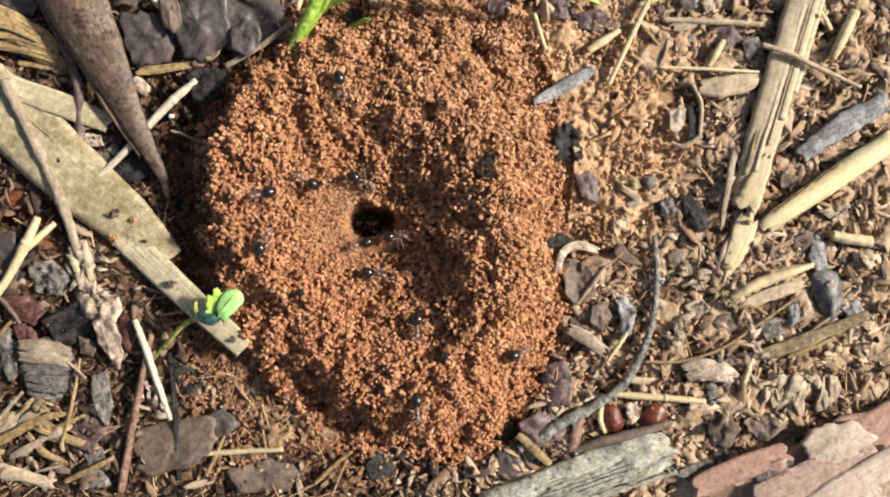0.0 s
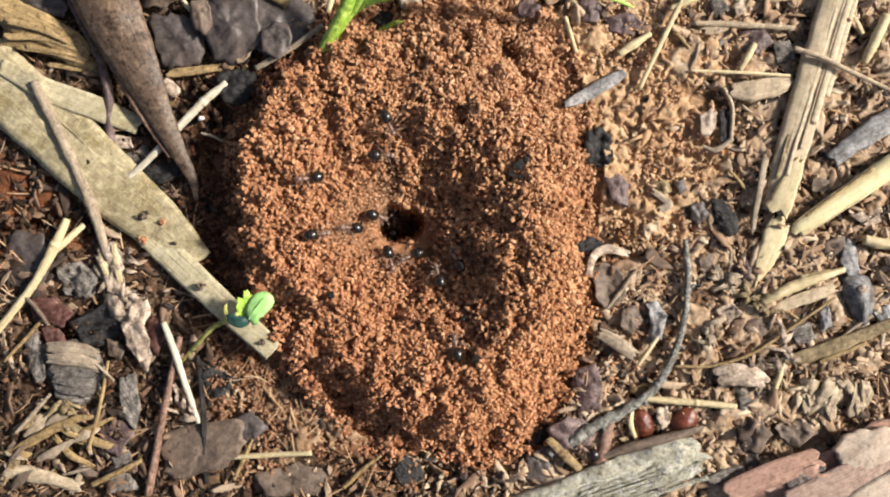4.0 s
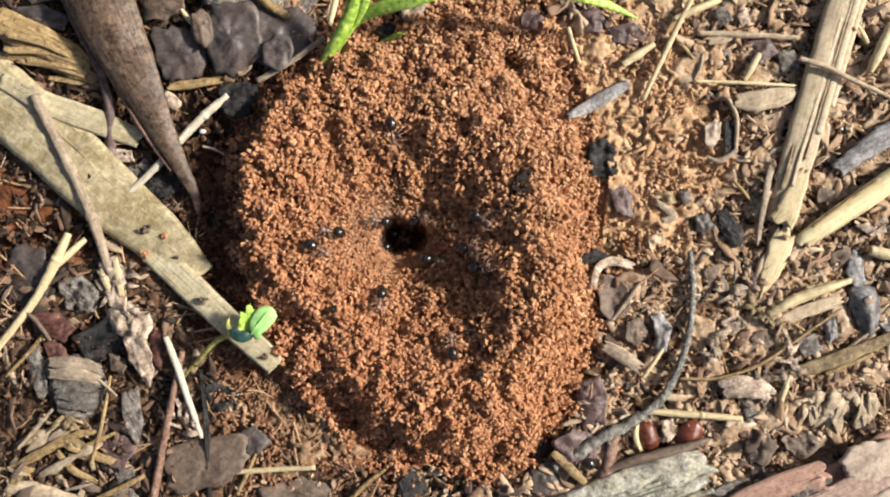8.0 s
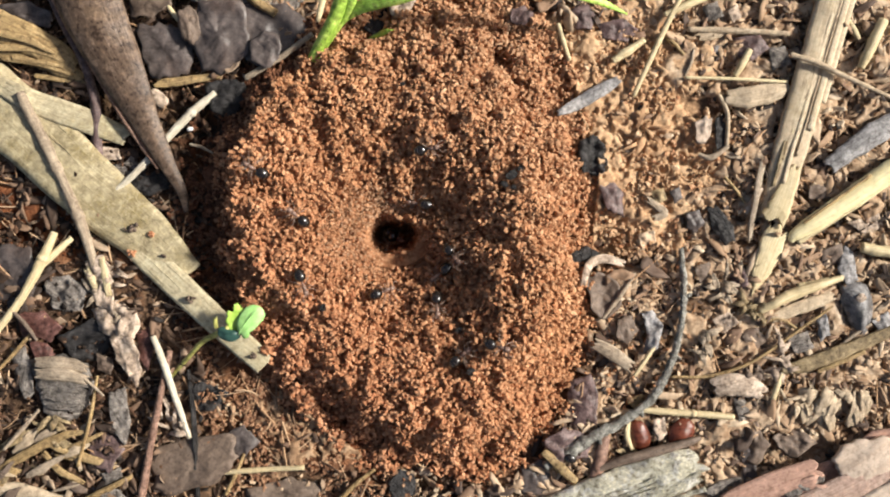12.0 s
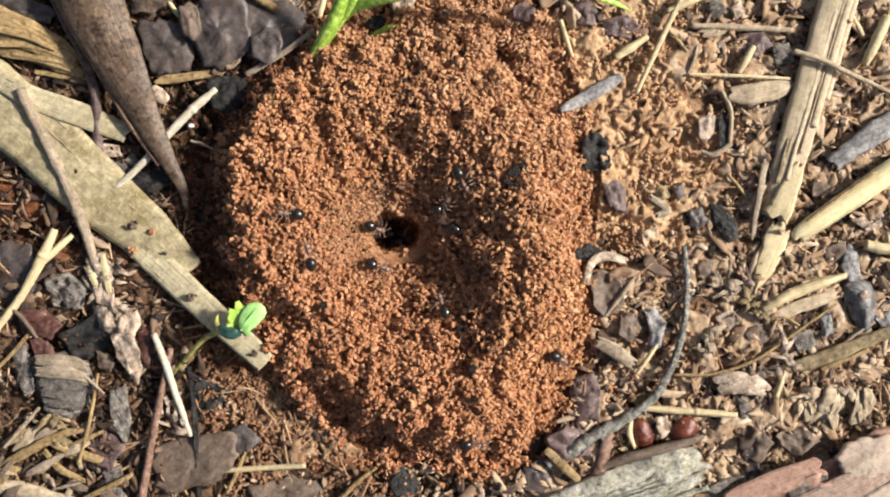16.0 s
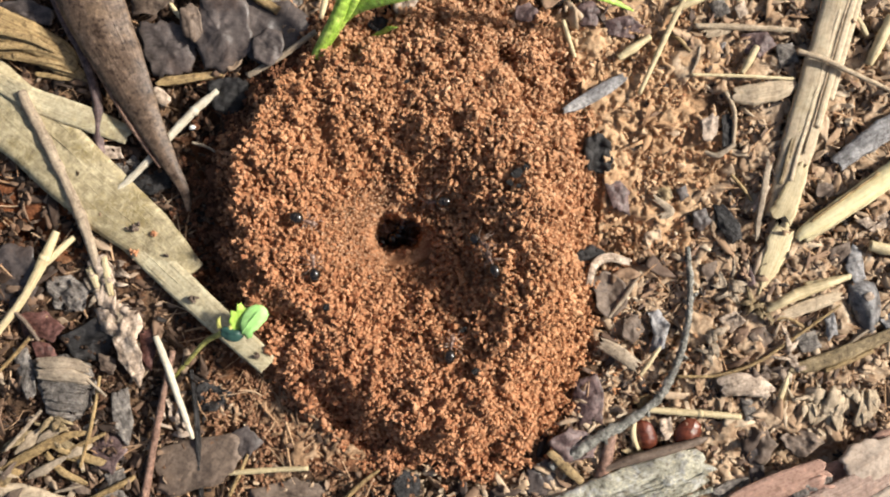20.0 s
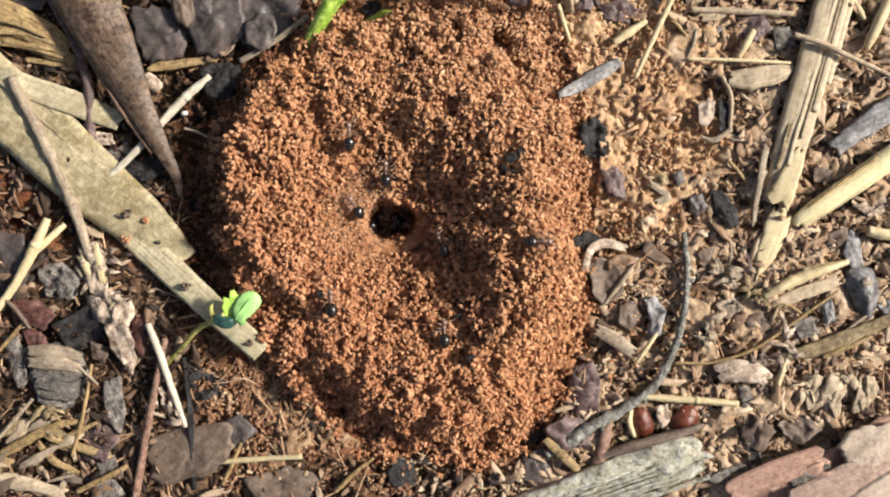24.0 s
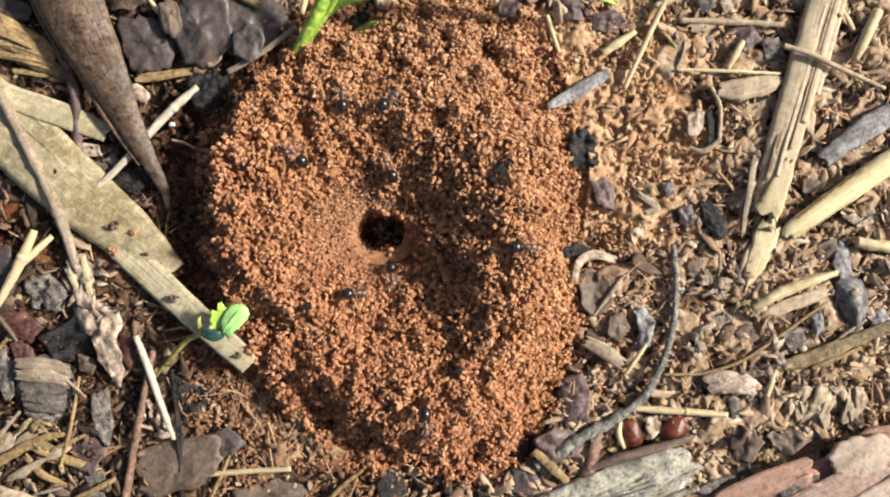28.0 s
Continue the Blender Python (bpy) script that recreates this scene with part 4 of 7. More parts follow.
def build_litter():
    """Fine leaf crumbs and fibres that nobody could count."""
    r = np.random.default_rng(23)
    flakes = []
    for k in range(16):
        n = 8
        a = np.linspace(0, 2 * math.pi, n, endpoint=False) + r.uniform(-0.25, 0.25, n)
        q = np.column_stack([np.cos(a) * r.uniform(0.55, 1.35, n), np.sin(a) * r.uniform(0.3, 0.9, n)])
        curl, twist = r.uniform(-0.5, 0.5), r.uniform(-0.5, 0.5)
        z = curl * q[:, 0] ** 2 + twist * q[:, 0] * q[:, 1] + r.uniform(-0.14, 0.14, n)
        p = q * r.uniform(0.45, 0.7, (n, 1))
        w = curl * p[:, 0] ** 2 + twist * p[:, 0] * p[:, 1] + r.uniform(-0.10, 0.22, n)
        v = np.vstack([[[0, 0, r.uniform(-0.05, 0.25)]], np.column_stack([p, w]), np.column_stack([q, z]), np.column_stack([q * 0.93, z - 0.16]), [[0, 0, -0.14]]])
        f = [(0, 1 + i, 1 + (i + 1) % n) for i in range(n)]
        for c in (1, 1 + n):
            for i in range(n):
                j = (i + 1) % n
                f += [(c + i, c + n + i, c + n + j), (c + i, c + n + j, c + j)]
        f += [(3 * n + 1, 1 + 2 * n + (i + 1) % n, 1 + 2 * n + i) for i in range(n)]
        flakes.append((v, np.array(f)))
    x, y = r.uniform(-72, 72, 21500), r.uniform(-46, 46, 21500)
    m = mound(x, y)
    sandy = np.hypot((x - 24) / 14, (y - 16) / 16)
    ok = (m < 0.05) & (np.hypot(x - HOLE[0], y - HOLE[1]) > 8) & (r.uniform(size=len(x)) < np.clip(1.3 * sandy - 1.15, 0.02, 0.8))
    ok &= (np.hypot((x + 22) / 15, (y + 24) / 9) > 1) | (r.uniform(size=len(x)) < 0.12)
    x, y = x[ok], y[ok]
    size = np.exp(r.normal(-0.60, 0.50, len(x))).clip(0.2, 1.7)
    stretch = np.column_stack([r.uniform(0.8, 2.2, len(x)), r.uniform(0.5, 1.1, len(x)), r.uniform(0.6, 1.2, len(x))])
    lean = r.normal(0, 0.42, (len(x), 2))
    spin = r.uniform(0, 2 * math.pi, len(x))
    up = np.column_stack([lean, np.ones(len(x))])
    up /= np.linalg.norm(up, axis=1)[:, None]
    e = np.column_stack([np.cos(spin), np.sin(spin), np.zeros(len(x))])
    e -= up * (e * up).sum(1)[:, None]
    e /= np.linalg.norm(e, axis=1)[:, None]
    turns = np.stack([e, np.cross(up, e), up], 2)
    z = soil(x, y) + r.uniform(0.2, 1.1, len(x))
    west = x + 0.3 * y < -16 + 4 * vnoise(x, y, 7, 51)
    thin = r.uniform(size=len(x)) < 0.55
    for name, pick, material, label in (("leaf_crumbs", ~west, LITTER, "small grey, brown and tan scraps of dead leaf and wood"), ("dark_leaf_crumbs", west & thin, LITTER_DARK, "small dark brown and black scraps of rotting leaf")):
        v, t = strewn(flakes, np.column_stack([x, y, z])[pick], (size[:, None] * stretch)[pick], turns[pick], r)
        tagged(new(name, big_mesh(name, v, t, material)), label, "leaf litter", kind="stuff")

    def fibres(name, material, label, count, width, box):
        x, y = r.uniform(box[0], box[1], count), r.uniform(box[2], box[3], count)
        ok = (mound(x, y) < 0.05) & (np.hypot(x - HOLE[0], y - HOLE[1]) > 12) & ((np.hypot((x - 24) / 15, (y - 17) / 18) > 1) | (r.uniform(size=count) < 0.12))
        x, y = x[ok], y[ok]
        a, half, w = r.uniform(0, math.pi, len(x)), r.uniform(1.0, 4.2, len(x)), r.uniform(*width, len(x))
        verts, tris = [], []
        for k in range(len(x)):
            d, b = np.array([math.cos(a[k]), math.sin(a[k]), r.normal(0, 0.08)]), r.normal(0, 0.25)
            s = np.array([-d[1], d[0], 0])
            c0 = np.array([x[k], y[k], float(soil(x[k], y[k])) + r.uniform(0.35, 0.9)])
            base = len(verts) * 1
            for i, f in enumerate((-1, -0.4, 0.3, 1)):
                c = c0 + d * half[k] * f + s * b * f * f
                tw = w[k] * (0.55 if abs(f) == 1 else 1)
                verts += [c + s * tw, c + (0, 0, tw * 0.7), c - s * tw, c - (0, 0, tw * 0.7)]
            for i in range(3):
                for j in range(4):
                    p, q = base + i * 4 + j, base + i * 4 + (j + 1) % 4
                    tris += [(p, q, q + 4), (p, q + 4, p + 4)]
            tris += [(base, base + 1, base + 2), (base, base + 2, base + 3), (base + 12, base + 14, base + 13), (base + 12, base + 15, base + 14)]
        tagged(new(name, big_mesh(name, np.array(verts), np.array(tris), material, False)), label, "leaf litter", kind="stuff")

    fibres("straw_fibres", SAND, "short pale fibres and bits of straw in the litter", 1500, (0.04, 0.17), (-80, 80, -52, 52))
    fibres("dark_fibres", HUMUS, "short dark root fibres in the litter", 320, (0.06, 0.18), (-80, 80, -52, 52))


build_litter()


# ---- leaf litter west of the mound ----
def leaf_strip(points, material, label, seed, ribs=5, thick=0.3, arch=0.05, rag=0.02, name="leaf_strip", settle=True):
    """A bleached grass-leaf strip with raised veins."""
    p = np.asarray(points, float)
    o = [p[:, 0].mean(), p[:, 1].mean(), float(top(p[:, 0].mean(), p[:, 1].mean()))]
    ob = empty_thing(name, o, label, "dry leaf", "dry leaf strips")
    part("blade", ribbon(points, thick, arch, rag, 60, 9, seed, settle=settle, wave=0.06, ends=0.4), material, ob)
    for k in range(ribs):
        f = (k + 0.7) / (ribs + 0.4) - 0.5
        q = spline(p, 30)
        d = np.gradient(q[:, :2], axis=0)
        d /= np.hypot(d[:, 0], d[:, 1])[:, None]
        w = q[:, 3] * f
        line = np.column_stack([q[:, 0] - d[:, 1] * w, q[:, 1] + d[:, 0] * w, q[:, 2] + arch * q[:, 3] * (1 - 4 * f * f) - 0.02, np.full(30, 0.05)])
        part("vein", tube(line[2 + k % 3:-2 - k % 2:3], 40, 5, 0.2, seed + k, settle=settle), material, ob)
    return ob


def straw(points, label, seed, material=None, nodes=(), name="straw", group="straws", flat=1.0, category="straw", sides=8):
    """A dry stalk; nodes are places along it, from 0 to 1, with a thickened joint."""
    material = material or STRAW
    p = np.asarray(points, float)
    n = max(14, min(40, len(p) * 9))
    if not nodes:
        return solid(name, tube(points, n, sides, 0.10, seed, flat=flat), material, label, category, group)
    o = [p[:, 0].mean(), p[:, 1].mean(), float(top(p[:, 0].mean(), p[:, 1].mean()))]
    ob = empty_thing(name, o, label, category, group)
    part("stem", tube(points, n, sides, 0.10, seed, flat=flat), material, ob)
    q = spline(p, 41)
    for f in nodes:
        i = int(f * 40)
        a, b = q[max(i - 1, 0)].copy(), q[min(i + 1, 40)].copy()
        m = (a + b) / 2
        a[3], b[3], m[3] = a[3] * 1.0, b[3] * 1.0, m[3] * 1.14
        part("node", tube([a, m, b], 9, sides, 0.1, seed + 3, flat=flat), material, ob)
    return ob


def flake(outline, material, label, seed, name="leaf_scrap", category="dead leaf", group="leaf scraps", **more):
    return solid(name, plate(outline, seed=seed, **more), material, label, category, group)


# the big bleached strip, torn to half its width at one end
leaf_strip([(-66.9, 24.4, 1.2, 9.6), (-57.3, 16.1, 1.4, 9.6), (-47.9, 7.4, 1.2, 9.0), (-40.8, 1.4, 1.2, 7.2), (-35.3, -3.6, 1.3, 4.2)], PALE_LEAF, "wide bleached tan grass-leaf strip with brown spots, lying on the litter", 1, 5)
leaf_strip([(-45.2, 2.6, 0.9, 3.6), (-38.4, -3.5, 1.6, 4.0), (-30.6, -10.3, 3.2, 3.6), (-25.9, -14.2, 4.2, 3.3), (-24.0, -16.0, 4.4, 2.8)], PALE_TIP, "narrow torn end of a bleached leaf strip beside the mound", 2, 3, settle=False)
leaf_strip([(-63.4, 23.9, 2, 2.2), (-57.1, 20.7, 1.9, 3.2), (-50.1, 18.2, 1.7, 3.4), (-44.0, 15.7, 1.4, 2.6)], PALE_TIP, "short pale tan leaf strip crossing the litter", 3, 3)
for k, (x, y, rx, ry, m, lab) in enumerate(((-43.2, 2.9, 1.3, 0.8, BROWN_LEAF, "dark grey-brown crust of dirt stuck on a pale strip"), (-40.3, 2.0, 0.8, 0.6, PELLET, "small orange-brown soil crumb on a pale strip"), (-42.9, -0.6, 0.9, 0.5, PELLET, "small orange-brown soil crumb on a pale strip"), (-34.8, -6.8, 0.6, 0.5, BROWN_LEAF, "tiny brown crumb on a narrow pale strip"), (-38.6, -0.9, 0.5, 0.4, BROWN_LEAF, "tiny brown crumb on a pale strip"), (-25.6, -14.6, 0.7, 0.45, BROWN_LEAF, "small brown crumb near the torn end of a pale strip"))):
    o = np.array([x, y, 4.6 if x > -30 else float(top(x, y)) + (3.0 if x > -36 else 1.75)])
    v, t = strewn(cluster_shapes(3, 5, 40 + k), o + np.random.default_rng(k).normal(0, 0.25, (4, 3)) * (rx, ry, 0.3), np.full(4, 0.5 * ry + 0.15), random_turns(4, np.random.default_rng(50 + k)), np.random.default_rng(60 + k))
    ob = new("dirt_crumb", big_mesh("dirt_crumb", v - o, t, m))
    ob.location = o * MM
    tagged(ob, lab, "soil crumb", "crumbs on the pale strips")

# the dark pointed sheath
sheath = empty_thing("leaf_sheath", (-44.3, 23.0, 0), "dark brown leathery pointed sheath tapering to a hooked tip", "leaf sheath")
part("blade", ribbon([(-49.6, 38.4, 5, 9.0), (-47.2, 31.5, 4.6, 8.4), (-44.0, 24.7, 4, 6.4), (-41.0, 18.2, 3.4, 4.1), (-38.1, 12.0, 2.6, 2.3), (-36.2, 8.1, 1.8, 1.4), (-35.8, 5.2, 1, 0.5)], 0.4, 0.16, 0.03, 60, 12, 4, wave=0.25, ends=0.1), DARK_BLADE, sheath)
part("edge", ribbon([(-53.5, 35.4, 4.6, 0.7), (-50.8, 30.1, 4.2, 0.8), (-47.3, 24.1, 3.6, 0.8), (-43.2, 16.9, 2.9, 0.7), (-39.3, 11.2, 2.2, 0.5)], 0.3, 0.3, 0.1, 50, 6, 5, ends=0.1), RED_STEM, sheath, "reddish rolled edge")
solid("curled_leaf", ribbon([(-54.6, 36.0, 2.5, 1.0), (-52.2, 30.8, 2.6, 1.1), (-49.8, 26.2, 2.4, 1.2), (-48.2, 20.4, 1.8, 1.3), (-48.2, 14.9, 1.2, 1.5), (-47.6, 11.0, 0.8, 0.9)], 0.35, 0.30, 0.08, 50, 8, 7), PURPLE, "thin dark grey curled leaf strip beside the sheath", "dead leaf", "leaf scraps")

# golden tatters in the north-west corner
for k, (pts, lab) in enumerate((
        ([(-64.2, 32.2, 2, 4.0), (-58.7, 29.7, 1.9, 4.6), (-54.1, 27.4, 1.6, 4.2), (-51.2, 25.2, 1.2, 2.0)], "golden brown torn dry leaf in the litter"),
        ([(-63.7, 28.0, 1.2, 2.6), (-57.4, 27.2, 1.3, 3.0), (-52.7, 25.2, 1.1, 2.4), (-50.0, 23.8, 0.9, 0.9)], "brown and gold frayed dry leaf"),
        ([(-62.4, 28.1, 2.4, 0.9), (-56.9, 27.8, 2.3, 0.8), (-52.8, 26.3, 1.9, 0.5)], "thin golden leaf shred in the tatters"),
        ([(-62.2, 30.2, 2.9, 1.0), (-57.5, 29.1, 2.8, 1.1), (-53.9, 27.2, 2.4, 0.4)], "bright golden shred on a torn leaf"),
        ([(-61.0, 26.6, 2, 0.7), (-56.3, 25.9, 1.9, 0.7), (-51.6, 24.4, 1.4, 0.3)], "bright golden shred on a frayed leaf"),
        ([(-57.1, 24.4, 0.7, 0.7), (-54.3, 24.0, 0.8, 0.8), (-51.4, 23.7, 0.7, 0.5)], "brown leaf shred under golden tatters"),
        ([(-60.1, 26.8, 2.2, 0.6), (-55.4, 26.0, 2.1, 0.7), (-52.4, 25.4, 1.8, 0.3)], "thin dark golden shred in the tatters"))):
    solid("dry_leaf", ribbon(pts, 0.3, 0.12, 0.14, 40, 8, 20 + k), GOLD, lab, "dry leaf", "golden dry leaves")
solid("dry_leaf", ribbon([(-40.1, 23.2, 0.9, 1.1), (-36.0, 23.7, 1, 1.3), (-31.2, 24.5, 0.8, 0.8)], 0.3, 0.1, 0.1, 30, 7, 24), GOLD, "flat golden straw leaf under the dark scraps", "dry leaf", "golden dry leaves")
solid("dry_leaf", ribbon([(-40.9, 22.0, 0.7, 1.8), (-39.9, 21.2, 0.8, 2.2), (-38.7, 20.5, 0.6, 1.4)], 0.3, 0.1, 0.15, 20, 6, 25), PINK_LEAF, "small pale torn leaf end", "dry leaf", "golden dry leaves")
solid("dry_leaf", ribbon([(-45.4, 18.5, 1.2, 0.9), (-43.3, 18.8, 1.6, 1.2), (-42.1, 17.7, 1.4, 0.9)], 0.25, 0.2, 0.15, 20, 6, 26), GOLD, "small golden curled leaf end", "dry leaf", "golden dry leaves")

straw([(-31.6, 22.0, 1.2, 0.42), (-34.8, 19.2, 1.4, 0.62), (-38.3, 15.5, 1.5, 0.60), (-41.9, 11.6, 1.3, 0.52), (-45.9, 7.8, 1.1, 0.45)], "pale straw lying under the dark sheath", 30, BLEACHED, nodes=(0.25,))
straw([(-27.5, 24.0, 0.9, 0.40), (-23.3, 26.2, 1.2, 0.44), (-17.7, 29.8, 1.3, 0.40)], "greyish straw running up against the mound", 31, GREY_STALK)
straw([(-58.5, 21.7, 1.8, 0.75), (-56.1, 16.6, 1.9, 0.85), (-52.9, 10.0, 1.8, 0.85), (-50.2, 3.4, 1.6, 0.80), (-48.0, -3.5, 1.2, 0.55)], "weathered grey-brown stalk across the pale strip", 32, GREY_STALK, nodes=(0.45, 0.72), name="stalk", category="stalk")
straw([(-54.1, 2.4, 1.2, 0.55), (-55.8, -1.7, 1.6, 0.75), (-58.9, -7.3, 1.5, 0.60), (-64.5, -14.4, 1.2, 0.55)], "pale bent straw with a node", 33, nodes=(0.3,))
straw([(-51.8, 1.6, 0.9, 0.40), (-53.8, -0.3, 1.2, 0.50), (-56.1, -2.5, 1.4, 0.45)], "short pale straw side branch", 34)
straw([(-40.1, -12.1, 1.9, 0.45), (-38.2, -17.1, 1.9, 0.52), (-36.5, -22.3, 1.5, 0.46), (-35.2, -26.5, 1.1, 0.34)], "white bleached straw standing out of the litter", 35, BLEACHED)
straw([(-37.8, -14.2, 1.5, 0.40), (-39.2, -20.7, 1.5, 0.52), (-40.5, -27.1, 1.4, 0.56), (-42.2, -36.6, 1.2, 0.60)], "reddish-brown plant stem lying in the litter", 36, RED_STEM, nodes=(0.62,), name="stem", category="stem")
straw([(-48.0, -17.7, 1.4, 0.22), (-49.2, -24.3, 1.3, 0.28), (-50.9, -30.5, 1.1, 0.25)], "thin brown-gold straw lying in the litter", 37, GOLD)
straw([(-51.6, -16.8, 2.2, 0.18), (-49.1, -18.4, 2.1, 0.22), (-47.0, -20.5, 1.8, 0.16)], "thin grey grass fibre on a wood chip", 38, GREY_STALK)
straw([(-59.8, -8.7, 1.6, 0.30), (-58.1, -10.4, 1.7, 0.34), (-56.5, -12.8, 1.4, 0.25)], "short brown twig piece", 39, BROWN_LEAF)
straw([(-35.5, -16.9, 0.7, 0.30), (-34.8, -22.4, 0.9, 0.40), (-34.4, -28.8, 0.8, 0.42), (-34.1, -35.2, 0.7, 0.40)], "thin black twig lying in the litter", 40, CHAR_AND_SHADE, name="twig", category="twig")
straw([(-31.3, -31.4, 1, 0.30), (-26.5, -31.0, 1.2, 0.40), (-19.0, -30.5, 1, 0.34)], "pale tan straw near the foot of the mound", 41)
straw([(-30.2, -34.5, 0.9, 0.30), (-28.9, -31.9, 1.1, 0.32), (-27.5, -28.7, 1, 0.22)], "short tan straw lying in the litter", 42, GOLD)
straw([(-50.3, -35.4, 1, 0.36), (-46.7, -33.6, 1.2, 0.46), (-43.2, -31.8, 1, 0.36)], "golden straw piece lying in the litter", 43, GOLD)
straw([(-14.6, -35.4, 1, 0.34), (-11.8, -32.8, 1.1, 0.36), (-9.2, -30.8, 1, 0.26)], "golden straw leaning on the mound foot", 44, GOLD)
straw([(-63.1, -18.0, 0.8, 0.24), (-59.1, -13.7, 0.9, 0.30), (-55.6, -9.4, 0.7, 0.2)], "thin brown straw lying in the litter", 45, GOLD)
straw([(-61.2, -28.1, 1.2, 0.25), (-58.5, -25.1, 1.3, 0.30), (-56.3, -22.5, 1.1, 0.22)], "grey straw over the golden tatters", 46, GREY_STALK)
straw([(-28.8, 37.8, 1.6, 0.60), (-26.0, 34.8, 1.6, 0.70), (-23.1, 33.0, 1.3, 0.62)], "orange-brown twig end lying in the litter", 47, GOLD)
straw([(-38.1, 34.0, 1.6, 0.30), (-37.0, 32.5, 1.7, 0.36), (-36.2, 31.6, 1.5, 0.26)], "short pale straw on dark leaves", 48)
straw([(-16.3, 35.5, 1.4, 0.45), (-16.8, 33.5, 1.3, 0.45), (-17.2, 31.8, 1, 0.3)], "pale straw beside the grass", 49)
straw([(-35.3, 14.8, 0.8, 0.18), (-33.5, 14.3, 0.9, 0.22), (-32.0, 13.5, 0.7, 0.15)], "short tan fibre by the mound", 50, GREY_STALK)

# slate-grey rotting leaves to the north-west
for k, (o, kw, lab) in enumerate((
        ([(-42.9, 31.3), (-39.6, 31.9), (-36.6, 31.5), (-34.7, 28.6), (-35.3, 24.9), (-38.0, 23.9), (-40.5, 24.1), (-41.9, 27.0)], dict(z=1.0, dome=0.7, tilt=(-0.10, 0.06)), "slate-grey rotting leaf scrap with a rough surface"),
        ([(-34.2, 31.4), (-33.6, 34.6), (-28.3, 35.3), (-26.6, 31.4), (-27.1, 27.4), (-30.2, 24.6), (-33.2, 25.3), (-34.7, 28.6)], dict(z=2.0, dome=1.2, tilt=(0.08, 0.16)), "dark grey crumpled leaf scrap"),
        ([(-30.1, 34.4), (-21.8, 34.6), (-17.4, 31.0), (-19.9, 28.0), (-24.3, 25.2), (-27.3, 26.4), (-29.0, 29.4)], dict(z=1.2, dome=0.9, tilt=(-0.10, -0.05)), "charcoal-grey folded leaf scrap"),
        ([(-36.3, 39.0), (-26.7, 39.8), (-17.9, 36.6), (-21.1, 33.6), (-29.1, 34.4), (-35.1, 34.7)], dict(z=1.0, dome=0.8), "grey-brown flat leaf at the edge of the clearing"),
        ([(-44.7, 38.2), (-38.3, 38.6), (-37.8, 34.2), (-40.3, 32.6), (-43.5, 32.8)], dict(z=0.8, dome=0.5), "dark brown leaf scrap on soil"),
        ([(-62.7, 34.4), (-57.9, 34.7), (-54.7, 33.3), (-55.0, 31.0), (-59.5, 31.8), (-63.5, 31.7)], dict(z=0.8, dome=0.6), "dark grey smooth leaf scrap"),
        ([(-61.9, 39.0), (-53.9, 39.0), (-53.1, 35.5), (-59.5, 34.7)], dict(z=1.2, dome=0.6), "brown dead leaf scrap on soil"),
        ([(-36.5, 33.0), (-35.2, 34.0), (-33.7, 33.0), (-33.4, 29.9), (-34.6, 28.4), (-36.2, 29.4)], dict(z=2.4, dome=0.9), "grey-brown curled leaf lobe on slate-grey leaves"),
        ([(-26.6, 28.8), (-24.6, 30.6), (-22.4, 29.6), (-22.2, 26.6), (-24.4, 24.9), (-26.2, 26.2)], dict(z=2.4, dome=0.9), "grey-brown cupped leaf lobe on slate-grey leaves"))):
    flake(o, (SLATE, SLATE, SLATE, GREY_CHIP, BROWN_LEAF, SLATE, BROWN_LEAF, BROWN_LEAF, SLATE)[k], lab, 60 + k, thick=0.25, rough=0.16, crumple=1.15, grain=40 * k, **kw)
flake([(-33.0, 23.2), (-30.6, 24.0), (-27.4, 23.7), (-27.5, 20.2), (-29.5, 18.7), (-32.5, 19.2)], CHAR_AND_SHADE, "black lump of rotten wood against the mound", 70, name="charcoal_lump", category="wood chip", z=0.9, thick=1.4, dome=1.0, rough=0.3)
flake([(-44.2, 9.6), (-41.8, 11.4), (-38.7, 10.9), (-38.4, 8.6), (-41.3, 7.4), (-43.8, 7.7)], CHAR_AND_SHADE, "black wood scrap under the straw", 71, name="wood_chip", category="wood chip", z=0.5, thick=0.8, dome=0.5)
flake([(-47.4, 14.4), (-45.4, 14.1), (-44.8, 12.6), (-46.7, 12.5), (-47.7, 13.3)], PINK_LEAF, "small pale leaf chip", 72, z=0.9, thick=0.3, dome=0.2)
flake([(-47.0, 11.8), (-44.6, 12.2), (-43.0, 14.1), (-42.7, 11.4), (-44.8, 9.4), (-46.7, 9.6)], GREY_CHIP, "grey leaf scrap in the litter", 73, z=0.5, thick=0.4, dome=0.3)
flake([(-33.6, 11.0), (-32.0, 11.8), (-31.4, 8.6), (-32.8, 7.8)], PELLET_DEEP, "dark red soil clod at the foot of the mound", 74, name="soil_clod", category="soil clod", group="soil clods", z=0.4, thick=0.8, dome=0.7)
g = ball(-35.3, 16.9, float(top(-35.3, 16.9)) + 0.6, 0.45, 0.36, 0.32, 10, 7, seed=2, rough=0.3)
solid("grit", g, WHITE_GRIT, "tiny white grain of grit on the soil", "grit")
